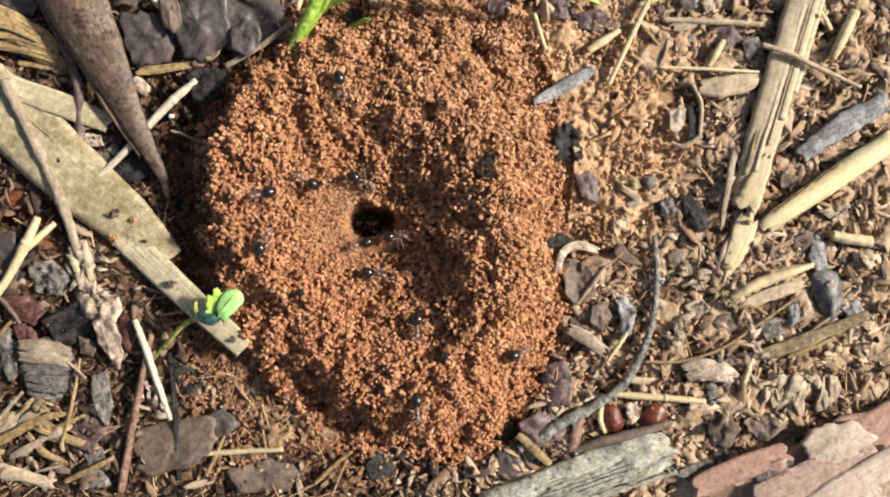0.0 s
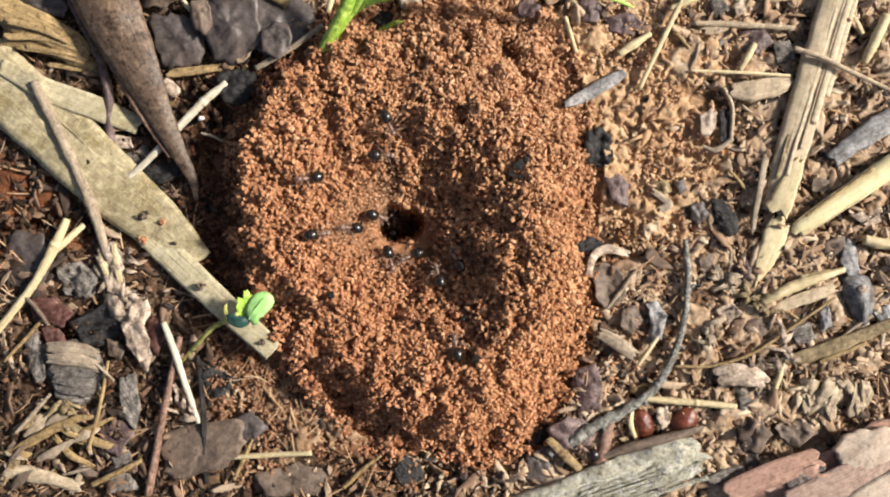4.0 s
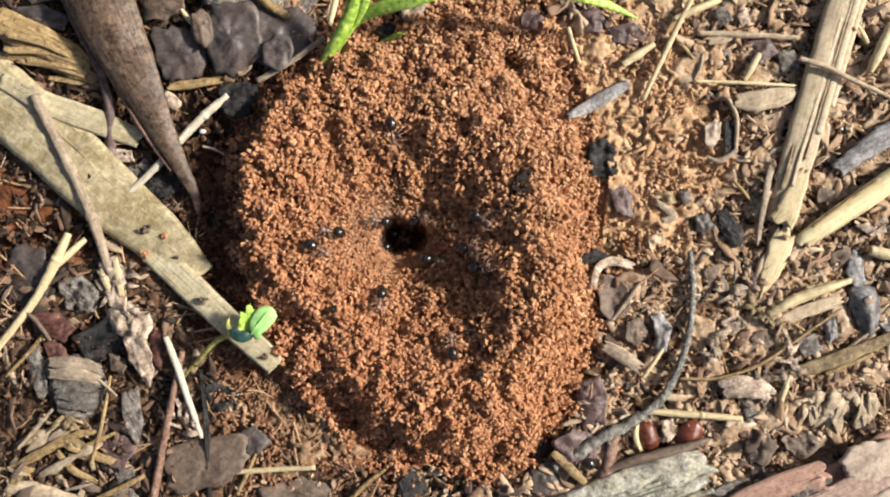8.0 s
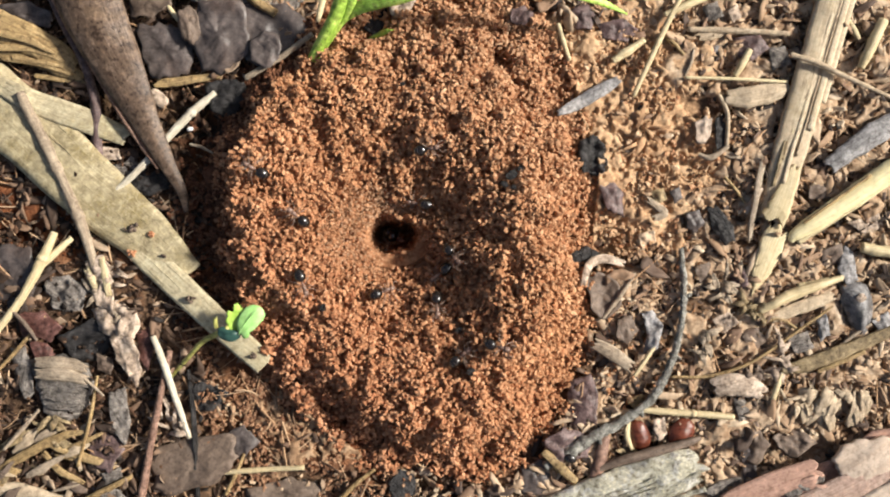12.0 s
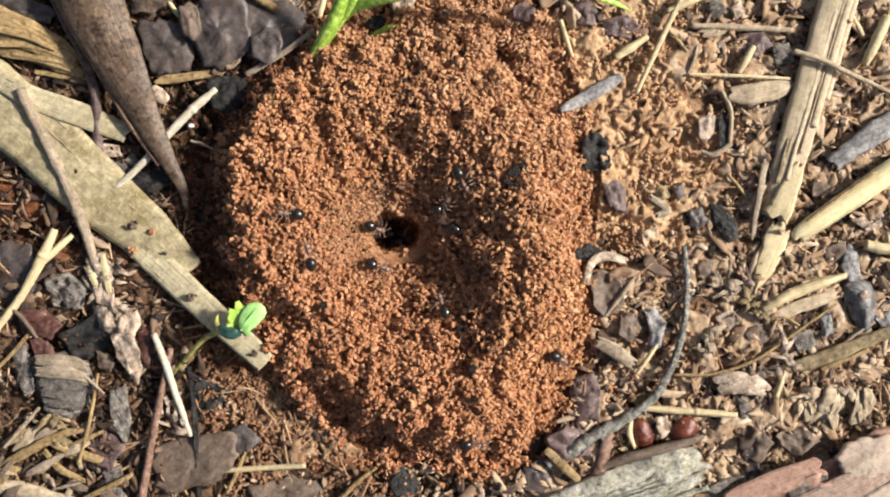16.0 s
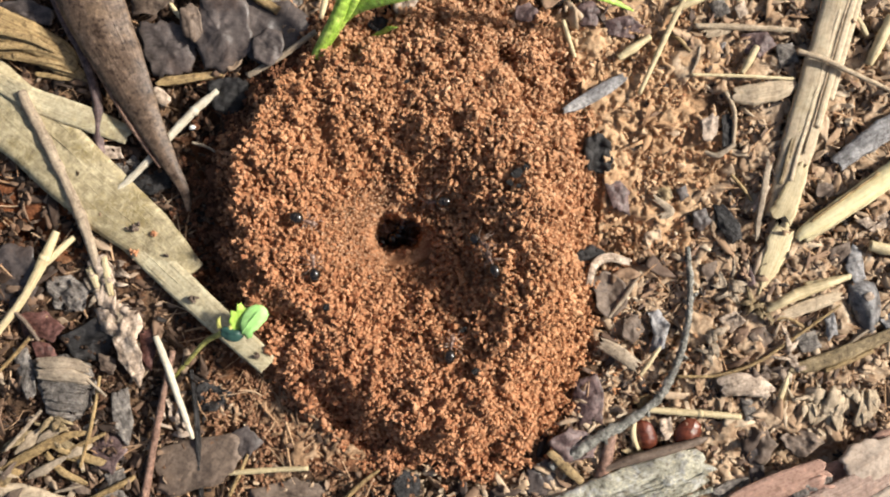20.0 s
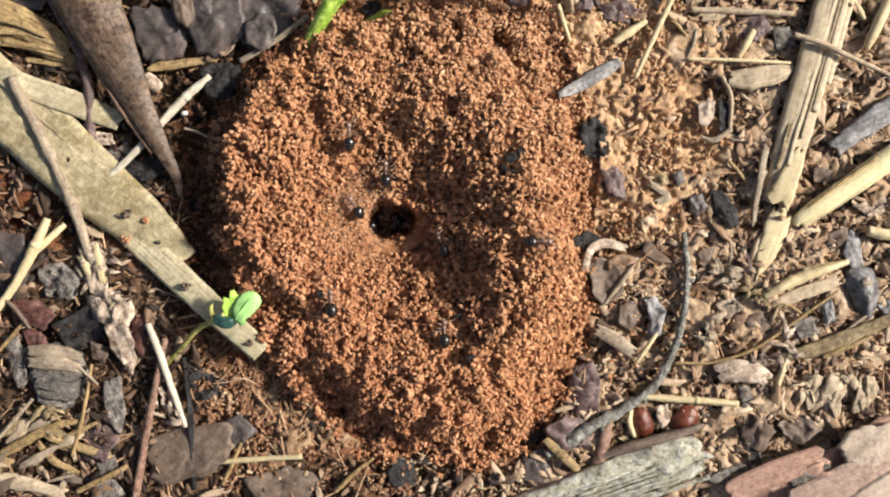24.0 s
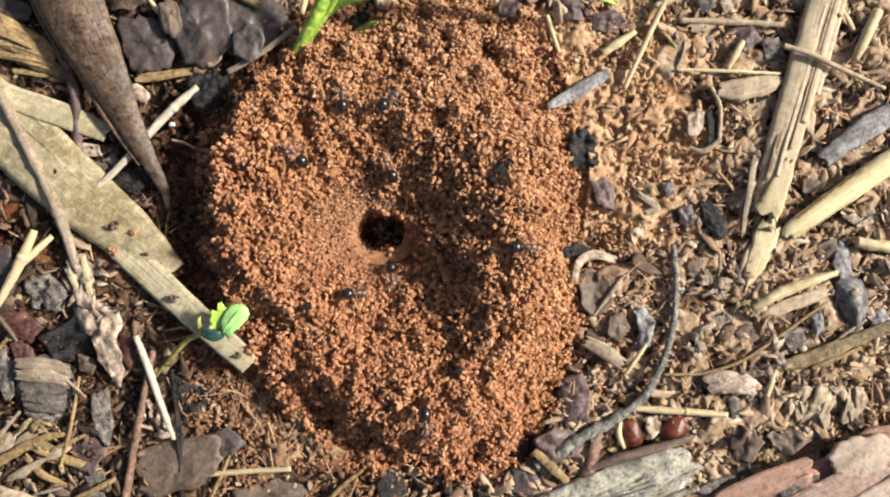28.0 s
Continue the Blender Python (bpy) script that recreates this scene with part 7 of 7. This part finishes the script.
for k, (a, b, c, w, m) in enumerate((((39.3, -35.6, 2.6), (45.9, -32.7, 2.8), (52.4, -30.3, 2.5), 3.4, RED_BARK), ((48.2, -37.1, 2.9), (55.9, -33.6, 3.2), (63.8, -29.3, 3), 4.6, PINK_BARK), ((54.4, -39.2, 3.2), (60.5, -35.2, 3.5), (68.3, -30.6, 3.4), 4.2, PALE_BARK))):
    part("plank", ribbon([(*a, w * 0.9), (*b, w), (*c, w * 0.85)], 0.5, 0.04, 0.05, 40, 8, 346 + k, wave=0.05, ends=0.8), m, bark)
for k in range(6):
    x, y, w, h = 52.5 + 2.1 * k, (-35.0) - 0.9 * k + 0.3 * (k % 2), 60.5 + 2.4 * k, (-30.2) - 1.6 * k
    part("ridge", tube([(x, y, 2.3, 0.2), ((x + w) / 2, (y + h) / 2 + 0.2, 2.5, 0.28), (w, h, 2.2, 0.18)], 30, 5, 0.3, 350 + k), PINK_BARK, bark)
flake([(54.4, -29.4), (55.7, -27.4), (58.2, -26.4), (62.1, -25.9), (64.5, -28.2), (62.9, -30.6), (59.7, -32.3), (57.1, -32.8), (55.2, -31.2)], PALE_BARK, "rounded pale pinkish bark flake with a yellow spot", 360, name="bark_flake", category="bark", group="", z=3.0, thick=0.8, dome=1.0, rough=0.12, crumple=0.35, grain=30)
flake([(36.5, -33.6), (39.3, -32.3), (42.1, -32.0), (42.6, -33.4), (38.2, -34.7)], GREY_CHIP, "grey bark flake beside the bark sheet", 361, name="bark_flake", category="bark", group="", z=1.3, thick=0.6, dome=0.4)

# small dark scraps on the mound
for k, (x, y, rx, ry, a) in enumerate(((9.4, 9.8, 0.9, 0.6, 20), (10.6, 10.7, 0.5, 0.4, 70), (8.5, 8.6, 0.6, 0.4, -30), (9.7, 8.2, 0.4, 0.3, 0), (-15.9, -7.8, 0.6, 0.4, 80), (2.5, -11.0, 0.5, 0.35, 30), (4.1, -16.2, 0.7, 0.5, 10), (-5.1, 22.2, 0.5, 0.3, 40))):
    flake(oval(x, y, rx, ry, a, 7, 0.2, k), CHAR_AND_SHADE, "tiny black wood scrap among the soil pellets", 370 + k, name="wood_scrap", category="wood scrap", group="black scraps on the mound", z=0.7, thick=0.5, dome=0.2)


# ---- ants ----
def build_ant():
    """A worker; the origin is the middle of its gaster, the head points along x."""
    ant = empty_thing("ant", (0, 0, 0), "small worker ant with glossy black abdomen and brown body", "ant", "ants on the mound")
    g = part("gaster", ball(0, 0, 0.1, 1.02, 0.82, 0.78, 18, 12, 6, 0.12), GASTER, ant, "round glossy black abdomen", True)
    for k, x in enumerate((-0.45, 0.05, 0.5)):
        r = math.sqrt(max(0.0, 1 - (x / 1.02) ** 2))
        ring = [(x, 0.825 * r * math.cos(t), 0.1 + 0.785 * r * math.sin(t), 0.025) for t in np.linspace(0.3, math.pi - 0.3, 8)]
        part("segment_band", tube(ring, 18, 5, 0.02, k, settle=False), BAND, g, local=True)
    part("petiole", ball(1.10, 0, 0.05, 0.20, 0.15, 0.24, 10, 7), THORAX, ant, local=True)
    part("thorax", ball(1.72, 0, 0.16, 0.58, 0.28, 0.32, 14, 9, 8, 0.2), THORAX, ant, local=True)
    head = part("head", ball(2.55, 0, 0.16, 0.44, 0.40, 0.32, 14, 9, -8, -0.15), THORAX, ant, local=True)
    for s in (-1, 1):
        part("eye", ball(2.62, s * 0.36, 0.24, 0.08, 0.05, 0.08, 8, 6), GASTER, head, local=True)
        part("mandible", tube([(2.92, s * 0.16, 0.06, 0.07), (3.08, s * 0.16, 0.02, 0.06), (3.16, s * 0.04, 0.0, 0.03)], 8, 6, 0.02, 1, settle=False), THORAX, head, local=True)
        part("antenna", tube([(2.86, s * 0.16, 0.26, 0.04), (3.05, s * 0.62, 0.50, 0.04), (3.35, s * 0.75, 0.30, 0.055), (3.72, s * 0.70, 0.12, 0.06)], 16, 6, 0.03, 2, settle=False), LEG, ant, local=True)
        for k, (x, reach, back) in enumerate(((2.05, 1.30, 0.75), (1.72, 1.45, -0.10), (1.42, 1.65, -0.95))):
            leg = part("leg", tube([(0, 0, 0, 0.060), (back * 0.35, s * reach * 0.42, 0.42, 0.058), (back * 0.7, s * reach * 0.75, -0.10, 0.042), (back * 1.05, s * reach, -0.72, 0.028), (back * 1.2, s * reach * 1.12, -0.78, 0.024)], 18, 6, 0.04, 3 + k, settle=False), LEG, ant, local=True)
            leg.location = (x * MM, s * 0.22 * MM, 0.02 * MM)
    for o in ant.children_recursive:
        o.data.transform(Matrix.Scale(0.98, 4))
        o.location *= 0.98
    return ant


ants = [build_ant()]
ants += [copy_thing(ants[0], pose(0.001 * k, 0, 0)) for k in range(1, 14)]


# ---- movement ----
def motions():
    paths = [
    [(0, -10.6, 21.3, -71), (0.5, -11.5, 19.7, -57), (1, -11.2, 20.1, 36), (1.5, -11.2, 20.0, 37), (2, -10.7, 18.9, -34), (2.5, -9.7, 17.9, -29), (3, -9.0, 17.2, -43), (3.5, -8.7, 16.6, -60), (5.5, -8.2, 16.1, -75), (6, -8.3, 16.1, -70), (7, -8.0, 16.9, -60), (8, -8.2, 17.2, -80), (9, -8.0, 17.1, 60), (10, -7.5, 17.0, 15), (11, -6.4, 14.4, 20), (12, -2.8, 13.3, 10), (12.5, -1.9, 13.0, 0), (14.5, 0.8, 11.7, -40), (15, 1.4, 10.6, -45), (16, 2.0, 9.9, -60), (17, 2.9, 8.9, -20), (18, 2.5, 9.5, -60), (19, 4.2, 1.4, -20), (20, 3.9, 1.3, -30), (20.5, 5.6, 1.8, -10), (22.5, 11.7, -0.9, -20), (23, 11.6, -1.2, 0), (24, 11.7, -1.1, 0), (25, 11.7, -1.0, -5), (26, 11.9, -1.0, 0), (27, 11.5, -1.1, 0), (28, 11.1, -0.2, 0)],
    [(0, -9.0, 8.2, -20), (0.5, -7.6, 7.6, -50), (1, -7.3, 6.9, -60), (1.5, -7.7, 6.6, -70), (2, -7.3, 4.3, -80), (3, -7.7, 3.9, -80), (3.5, -7.9, 4.0, -80), (5.5, -8.3, 4.4, -80), (6, -7.7, 4.7, 12), (7, -7.3, 4.9, -100), (8, -9.2, 4.2, -190), (9, -13.7, 4.9, -150), (10, -16.8, 7.6, -235), (11, -22.4, 9.9, -175), (12, -23.5, 10.0, -210), (12.5, -22.5, 11.3, -60), (14.5, -11.0, 4.9, -30), (15, -10.4, 2.9, -40), (16, -10.2, 2.9, -20), (17, -10.1, 2.9, -20), (18, -8.1, 2.3, 10), (19, -8.1, 2.9, 20), (20, -6.5, 3.1, 10), (20.5, -6.4, 3.2, 20), (22.5, -5.6, 4.0, 60), (23, -5.5, 3.5, 60), (24, -6.4, 2.4, 120), (25, -8.4, 3.4, 90), (26, -6.6, 4.7, 60), (26.5, -4.9, 5.0, 45), (27, -3.7, 6.8, 85), (27.5, -4.3, 9.1, 100), (28, -4.8, 9.4, 110)],
    [(0, -20.0, 5.8, 195), (0.5, -21.2, 5.7, 195), (1, -20.7, 5.6, 200), (1.5, -20.5, 6.2, 160), (2, -17.4, 4.2, 60), (3, -14.8, 5.0, -20), (3.5, -11.7, 3.8, -20), (5.5, -7.8, 1.8, 0), (7.5, -7.4, 2.9, 0), (8, -5.3, 4.4, 20), (9, -4.5, 3.9, 60), (10, -5.0, 4.1, 90), (11, -6.6, 2.6, -90), (14.5, -8.4, 0.8, -180), (15, -7.0, 1.8, -300), (16, -6.2, 0.6, -300), (17, -7.4, 1.8, -360), (18, -5.9, 2.9, -340), (19, -5.9, 3.1, -340), (20.5, -7.0, 2.2, -270), (22.5, -8.1, 2.3, -180), (24, -9.7, 1.3, -180), (25, -11.4, 0.6, -175), (26, -10.5, 1.2, -20), (27, -7.6, -0.5, -20), (27.5, -5.3, -2.8, -60), (28, -5.2, -2.8, -80)],
    [(0, -14.4, 7.0, 150), (0.5, -16.0, 8.5, 120), (1, -16.1, 8.5, 90), (1.5, -17.3, 8.8, 110), (2, -18.1, 8.9, 145), (2.5, -18.4, 9.3, 148), (3, -18.4, 9.3, 150), (3.5, -18.5, 9.2, 150), (5.5, -15.8, 5.2, 310), (6, -13.8, 4.7, 360), (7, -11.2, 3.8, 330), (7.5, -10.3, 3.4, 330), (8, -8.6, 2.7, 330), (28, -5.1, 1.9, 330)],
    [(0, -21.2, -2.0, 60), (0.5, -22.1, -2.0, 20), (1, -21.3, -2.3, 10), (1.5, -20.4, -1.6, 50), (2, -19.3, -1.0, 40), (2.5, -18.8, -0.4, 20), (3, -18.6, -0.2, 0), (3.5, -18.5, 0.1, 0), (5.5, -19.0, 0.8, 30), (6, -18.9, 0.8, 10), (7, -18.8, 0.7, 0), (8, -19.0, 0.8, -30), (9, -19.5, 0.9, -50), (10, -18.6, -0.7, -45), (11, -17.8, -2.7, -90), (12, -18.9, -3.5, -70), (12.5, -20.5, -4.1, -60), (14.5, -20.5, -3.5, -50), (15, -19.0, -3.9, 0), (15.5, -18.3, -3.0, 60), (16, -17.6, -2.4, 100), (17, -17.5, -1.8, 180), (18, -17.5, -2.1, 120), (19, -17.0, -3.5, 110), (20, -17.5, -3.6, 95), (20.5, -17.8, -4.0, 60), (22.5, -14.1, -9.9, 95), (23, -13.8, -10.4, 100), (24, -14.3, -10.1, 95), (25, -13.2, -8.0, 170), (26, -11.5, -6.6, 60), (27, -11.1, -6.3, 20), (28, -11.0, -6.4, 0)],
    [(0, -7.2, -1.0, 200), (0.5, -8.8, 0.1, 190), (1, -8.5, -0.4, 170), (1.5, -9.5, 0.2, 170), (2, -10.2, 0.1, 180), (2.5, -11.5, 0.8, 170), (3, -12.5, 1.0, 170), (3.5, -12.5, 1.3, 178), (5.5, -13.2, 1.4, 180), (6, -12.8, 1.4, 175), (7, -13.8, 2.0, 175), (8, -15.4, 2.5, 170), (9, -16.5, 3.1, 165), (10, -17.0, 3.0, 140), (11, -17.8, 3.2, 135), (12, -18.4, 3.7, 140), (12.5, -18.7, 4.0, 165), (14.5, -18.7, 4.2, 140), (15, -18.7, 4.1, 165), (16, -19.3, 4.3, 175), (17, -20.6, 4.3, 175), (18, -20.1, 4.3, 170), (18.5, -19.8, 4.8, 230), (19, -19.8, 4.3, 280), (20, -19.8, 4.1, 340), (20.5, -18.3, 3.9, 330), (22.5, -13.3, 7.6, 430), (23, -12.2, 10.5, 450), (24, -12.0, 12.0, 450), (25, -11.5, 14.9, 450), (26, -11.3, 16.4, 440), (27, -12.1, 16.7, 405), (28, -11.2, 18.3, 445)],
    [(0, -7.2, -5.3, -10), (0.5, -5.8, -5.3, -20), (1, -4.3, -5.8, 0), (1.5, -4.4, -5.9, 30), (2, -4.5, -5.4, 70), (3, -7.0, -2.3, 100), (3.5, -8.6, 0.5, 100), (5.5, -6.6, 1.2, 40), (6, -7.4, 0.6, 60), (7, -9.8, 0.5, 160), (8, -9.4, 0.5, 150), (9, -6.6, 1.0, 60), (9.5, -3.5, -0.8, -30), (10, -2.4, -2.6, -40), (11, -2.6, -3.9, -60), (12, -0.6, -6.7, -85), (12.5, 0.0, -9.1, -70), (14.5, -0.8, -6.3, 100), (15, -1.3, -4.1, 110), (15.5, -2.9, -0.6, 130), (16, -6.2, 0.6, 130), (17, -8.3, 1.4, 120), (28, -5.8, 1.0, 120)],
    [(0, 0.1, -11.4, -90), (0.5, -0.2, -10.9, -60), (1, -0.1, -11.4, -40), (1.5, -0.3, -11.8, 20), (2, 1.0, -10.4, 60), (2.5, 0.8, -10.5, 40), (3, 0.7, -9.6, 0), (3.5, -0.4, -6.9, 100), (5.5, -2.9, -3.3, 130), (6, -2.0, -2.5, 0), (7, -3.4, -2.1, -5), (8, -3.6, -1.0, -10), (9, -0.6, -5.3, -70), (10, 0.5, -8.4, -60), (11, 3.9, -10.7, -40), (12, 6.5, -12.5, -15), (12.5, 7.1, -12.6, -20), (14.5, 13.7, -13.4, -40), (15, 14.6, -14.0, -45), (16, 15.2, -14.9, -30), (17, 14.3, -14.1, -10), (17.5, 14.4, -12.3, 40), (18, 13.9, -10.6, 90), (19, 11.1, -6.5, 135), (20, 6.6, -3.0, 110), (20.5, 4.0, -2.9, 120), (22.5, 0.9, -2.4, 90), (23, 0.6, -2.1, 90), (24, 0.6, -2.2, 110), (25, -2.4, -2.4, 140), (26, -3.2, -2.3, 160), (27, -4.4, 0.1, 100), (28, -5.5, 4.2, 100)],
    [(0, 13.3, -16.5, 20), (0.5, 12.4, -16.4, 30), (1, 12.9, -15.5, 60), (1.5, 12.7, -13.4, 120), (2, 9.4, -11.2, 170), (2.5, 5.1, -8.9, 150), (3, 3.1, -6.6, 145), (3.5, 2.3, -5.0, 140), (5.5, 0.2, -0.2, 60), (6, -0.1, -0.2, -30), (7, 1.5, -0.0, 0), (8, 1.6, 0.4, 0), (8.5, 1.9, 0.8, 90), (9, 1.2, 0.4, 175), (9.5, 2.3, 0.9, 90), (10, 2.6, 1.6, 10), (11, 2.4, 0.0, -30), (12, 1.1, -0.0, -50), (12.5, 0.4, 0.4, -40), (14.5, 1.6, 0.8, 60), (15, 2.1, 1.3, 110), (16, 1.6, 2.5, 150), (17, -3.1, 3.6, 180), (18, -5.9, 3.2, 190), (19, -7.3, 1.6, 200), (28, -4.9, 1.2, 200)],
    [(0, 0.1, -22.1, -85), (0.5, -0.2, -24.2, -40), (1, -0.2, -24.6, 50), (1.5, -0.8, -24.4, 70), (2, 0.5, -21.4, 70), (2.5, 1.2, -19.8, 60), (3, 1.7, -17.5, 70), (3.5, 1.7, -16.3, 100), (5.5, 0.6, -14.2, 100), (6, 0.7, -14.1, 90), (7, 0.5, -13.8, 90), (8, 0.2, -13.9, 95), (9, 0.5, -13.9, 100), (10, 0.6, -13.8, 90), (11, 0.5, -13.8, 70), (12, 1.9, -15.1, 40), (12.5, 2.7, -14.9, 30), (14.5, 4.6, -12.1, 120), (15, 2.9, -11.2, 150), (15.5, 2.4, -10.3, 130), (16, 0.3, -8.9, 110), (16.5, -0.8, -6.1, 100), (17, -1.6, -5.0, 110), (18, -2.2, -3.9, 130), (18.5, -4.6, -1.8, 140), (19, -7.9, 0.4, 130), (20, -9.2, 0.8, 150), (20.5, -8.9, 0.6, 160), (22.5, -9.6, 0.3, 170), (23, -10.5, 1.2, 120), (24, -11.1, 3.0, 120), (25, -12.2, 4.7, 170), (26, -13.3, 1.9, 100), (27, -14.7, 7.8, 95), (27.5, -15.9, 9.8, 110), (28, -16.6, 11.2, 130)],
    [(0, -9.0, 1.9, 0), (1, -7.3, 2.4, 100), (1.5, -10.5, 2.4, 150), (2, -12.5, 4.7, 115), (2.5, -14.3, 6.7, 110), (3, -14.2, 9.8, 50), (3.5, -12.4, 12.2, 15), (5.5, -3.8, 9.0, -40), (6, -2.7, 8.4, -65), (7, -0.6, 6.6, -30), (8, 3.1, 5.0, -30), (9, 3.5, 3.8, -80), (10, 4.0, 4.9, -110), (11, 0.9, 5.4, -190), (12, -2.0, 6.2, -190), (12.5, -3.4, 6.8, -200), (14.5, -1.6, 4.3, -310), (15, -0.6, 3.8, -320), (16, -0.8, 5.0, -320), (17, -1.4, 4.5, -350), (18, 0.2, 4.0, -350), (19, 0.4, 8.0, -190), (20, -0.1, 6.4, -180), (20.5, -1.5, 6.3, -170), (22.5, -5.6, 5.9, -200), (23, -6.5, 6.1, -250), (24, -7.3, 7.3, -270), (25, -8.0, 9.6, -200), (26, -9.3, 11.8, -280), (27, -8.1, 15.9, -330), (28, -6.0, 18.4, -325)],
    [(0, -6.5, 0.5, 0), (1, -6.4, 3.3, 10), (1.5, -3.5, 1.7, -10), (2, 0.2, -0.3, 0), (2.5, -1.1, -1.9, -60), (3, -1.5, -1.8, -120), (3.5, -3.1, -3.1, -150), (5.5, -7.3, 1.0, -180), (6, -7.7, 1.8, -340), (7, -1.8, -1.2, -340), (8, 3.1, -2.1, -350), (9, 2.5, -1.4, -480), (10, 0.9, -2.9, -500), (11, 0.8, -3.2, -520), (12, 0.8, -2.7, -500), (12.5, 0.9, -2.5, -500), (14.5, -0.8, -0.4, -540), (15, -3.0, 1.3, -560), (16, -7.5, 1.9, -560), (28, -5.4, 1.7, -560)],
    [(0, -4.2, -0.2, 0), (3.5, -8.3, -0.5, -60), (5.5, -9.1, -6.3, -110), (6, -9.3, -5.7, -100), (7, -9.5, -5.8, -90), (8, -9.7, -5.8, -100), (9, -9.7, -5.7, -150), (10, -9.6, -5.9, -170), (11, -10.1, -6.0, -195), (12, -9.0, -6.3, -340), (12.5, -9.6, -5.5, -300), (14.5, -10.9, -2.5, -200), (15, -11.0, -3.0, -180), (16, -10.0, -2.4, -20), (17, -5.6, -2.5, 0), (17.5, -5.6, -2.1, 60), (18, -5.4, -1.4, 100), (18.5, -6.6, 1.8, 100), (28, -4.3, 0.7, 100)],
    [(0, 22.4, -31.1, 150), (12.5, 17.9, -29.0, 150), (13.5, 10.3, -25.0, 170), (14.5, 2.7, -20.2, 240), (15, 4.0, -23.8, 290), (16, 3.1, -26.7, 360), (17, 4.5, -24.1, 440), (17.5, 2.4, -22.7, 500), (18, 2.8, -21.6, 450), (18.5, 2.2, -18.1, 450), (19, 2.2, -16.1, 420), (19.5, 0.9, -15.2, 450), (20, 0.6, -14.5, 440), (20.5, 0.5, -14.2, 450), (22.5, 0.6, -13.9, 440), (23, 0.6, -13.7, 450), (24, 0.6, -14.2, 450), (25, 2.4, -14.5, 380), (26, 1.6, -15.6, 210), (27, -0.1, -18.8, 270), (28, -0.5, -21.6, 275)],
    ]
    for n, (ant, path) in enumerate(zip(ants, paths)):
        path = np.array(path, float)
        times = sorted({round(t, 2) for t in np.arange(0, 28.01, 0.25)} | set(path[:, 0].tolist()))
        x, y, turn = (np.interp(times, path[:, 0], path[:, k]) for k in (1, 2, 3))
        z = np.clip(top(x, y), -6.5 - 0.35 * (n % 5), None)
        go = np.hypot(np.gradient(x), np.gradient(y))
        rows, d = [], 0.9
        for k, t in enumerate(times):
            a = math.radians(turn[k])
            c, s = math.cos(a), math.sin(a)
            f = float(np.clip(top(x[k] + 2.2 * c, y[k] + 2.2 * s), -6, None) - np.clip(top(x[k] - 0.6 * c, y[k] - 0.6 * s), -6, None)) / 2.8
            w = float(np.clip(top(x[k] - d * s, y[k] + d * c), -6, None) - np.clip(top(x[k] + d * s, y[k] - d * c), -6, None)) / (2 * d)
            up, roll = -math.degrees(math.atan(np.clip(f, -1.0, 1.0))), math.degrees(math.atan(np.clip(w, -0.8, 0.8)))
            rows.append((t, pose(x[k] * MM, y[k] * MM, (z[k] + 1.35) * MM, roll, up, turn[k])))
        walk(ant, rows)
        legs = sorted((o for o in ant.children if o.name.startswith("leg")), key=lambda o: (o.location.y, o.location.x))
        for i, leg in enumerate(legs):
            o = leg.location.copy()
            side = 1 if o.y > 0 else -1
            swing = []
            for k, t in enumerate(times):
                step = 14 * (1 if (k + i + n) % 2 else -1) * min(1.0, go[k] / 0.5) + 5 * math.sin(1.7 * i + 2.3 * n)
                swing.append((t, pose(o.x, o.y, o.z, side * 4 * (step > 6), 0, step)))
            walk(leg, swing)


motions()
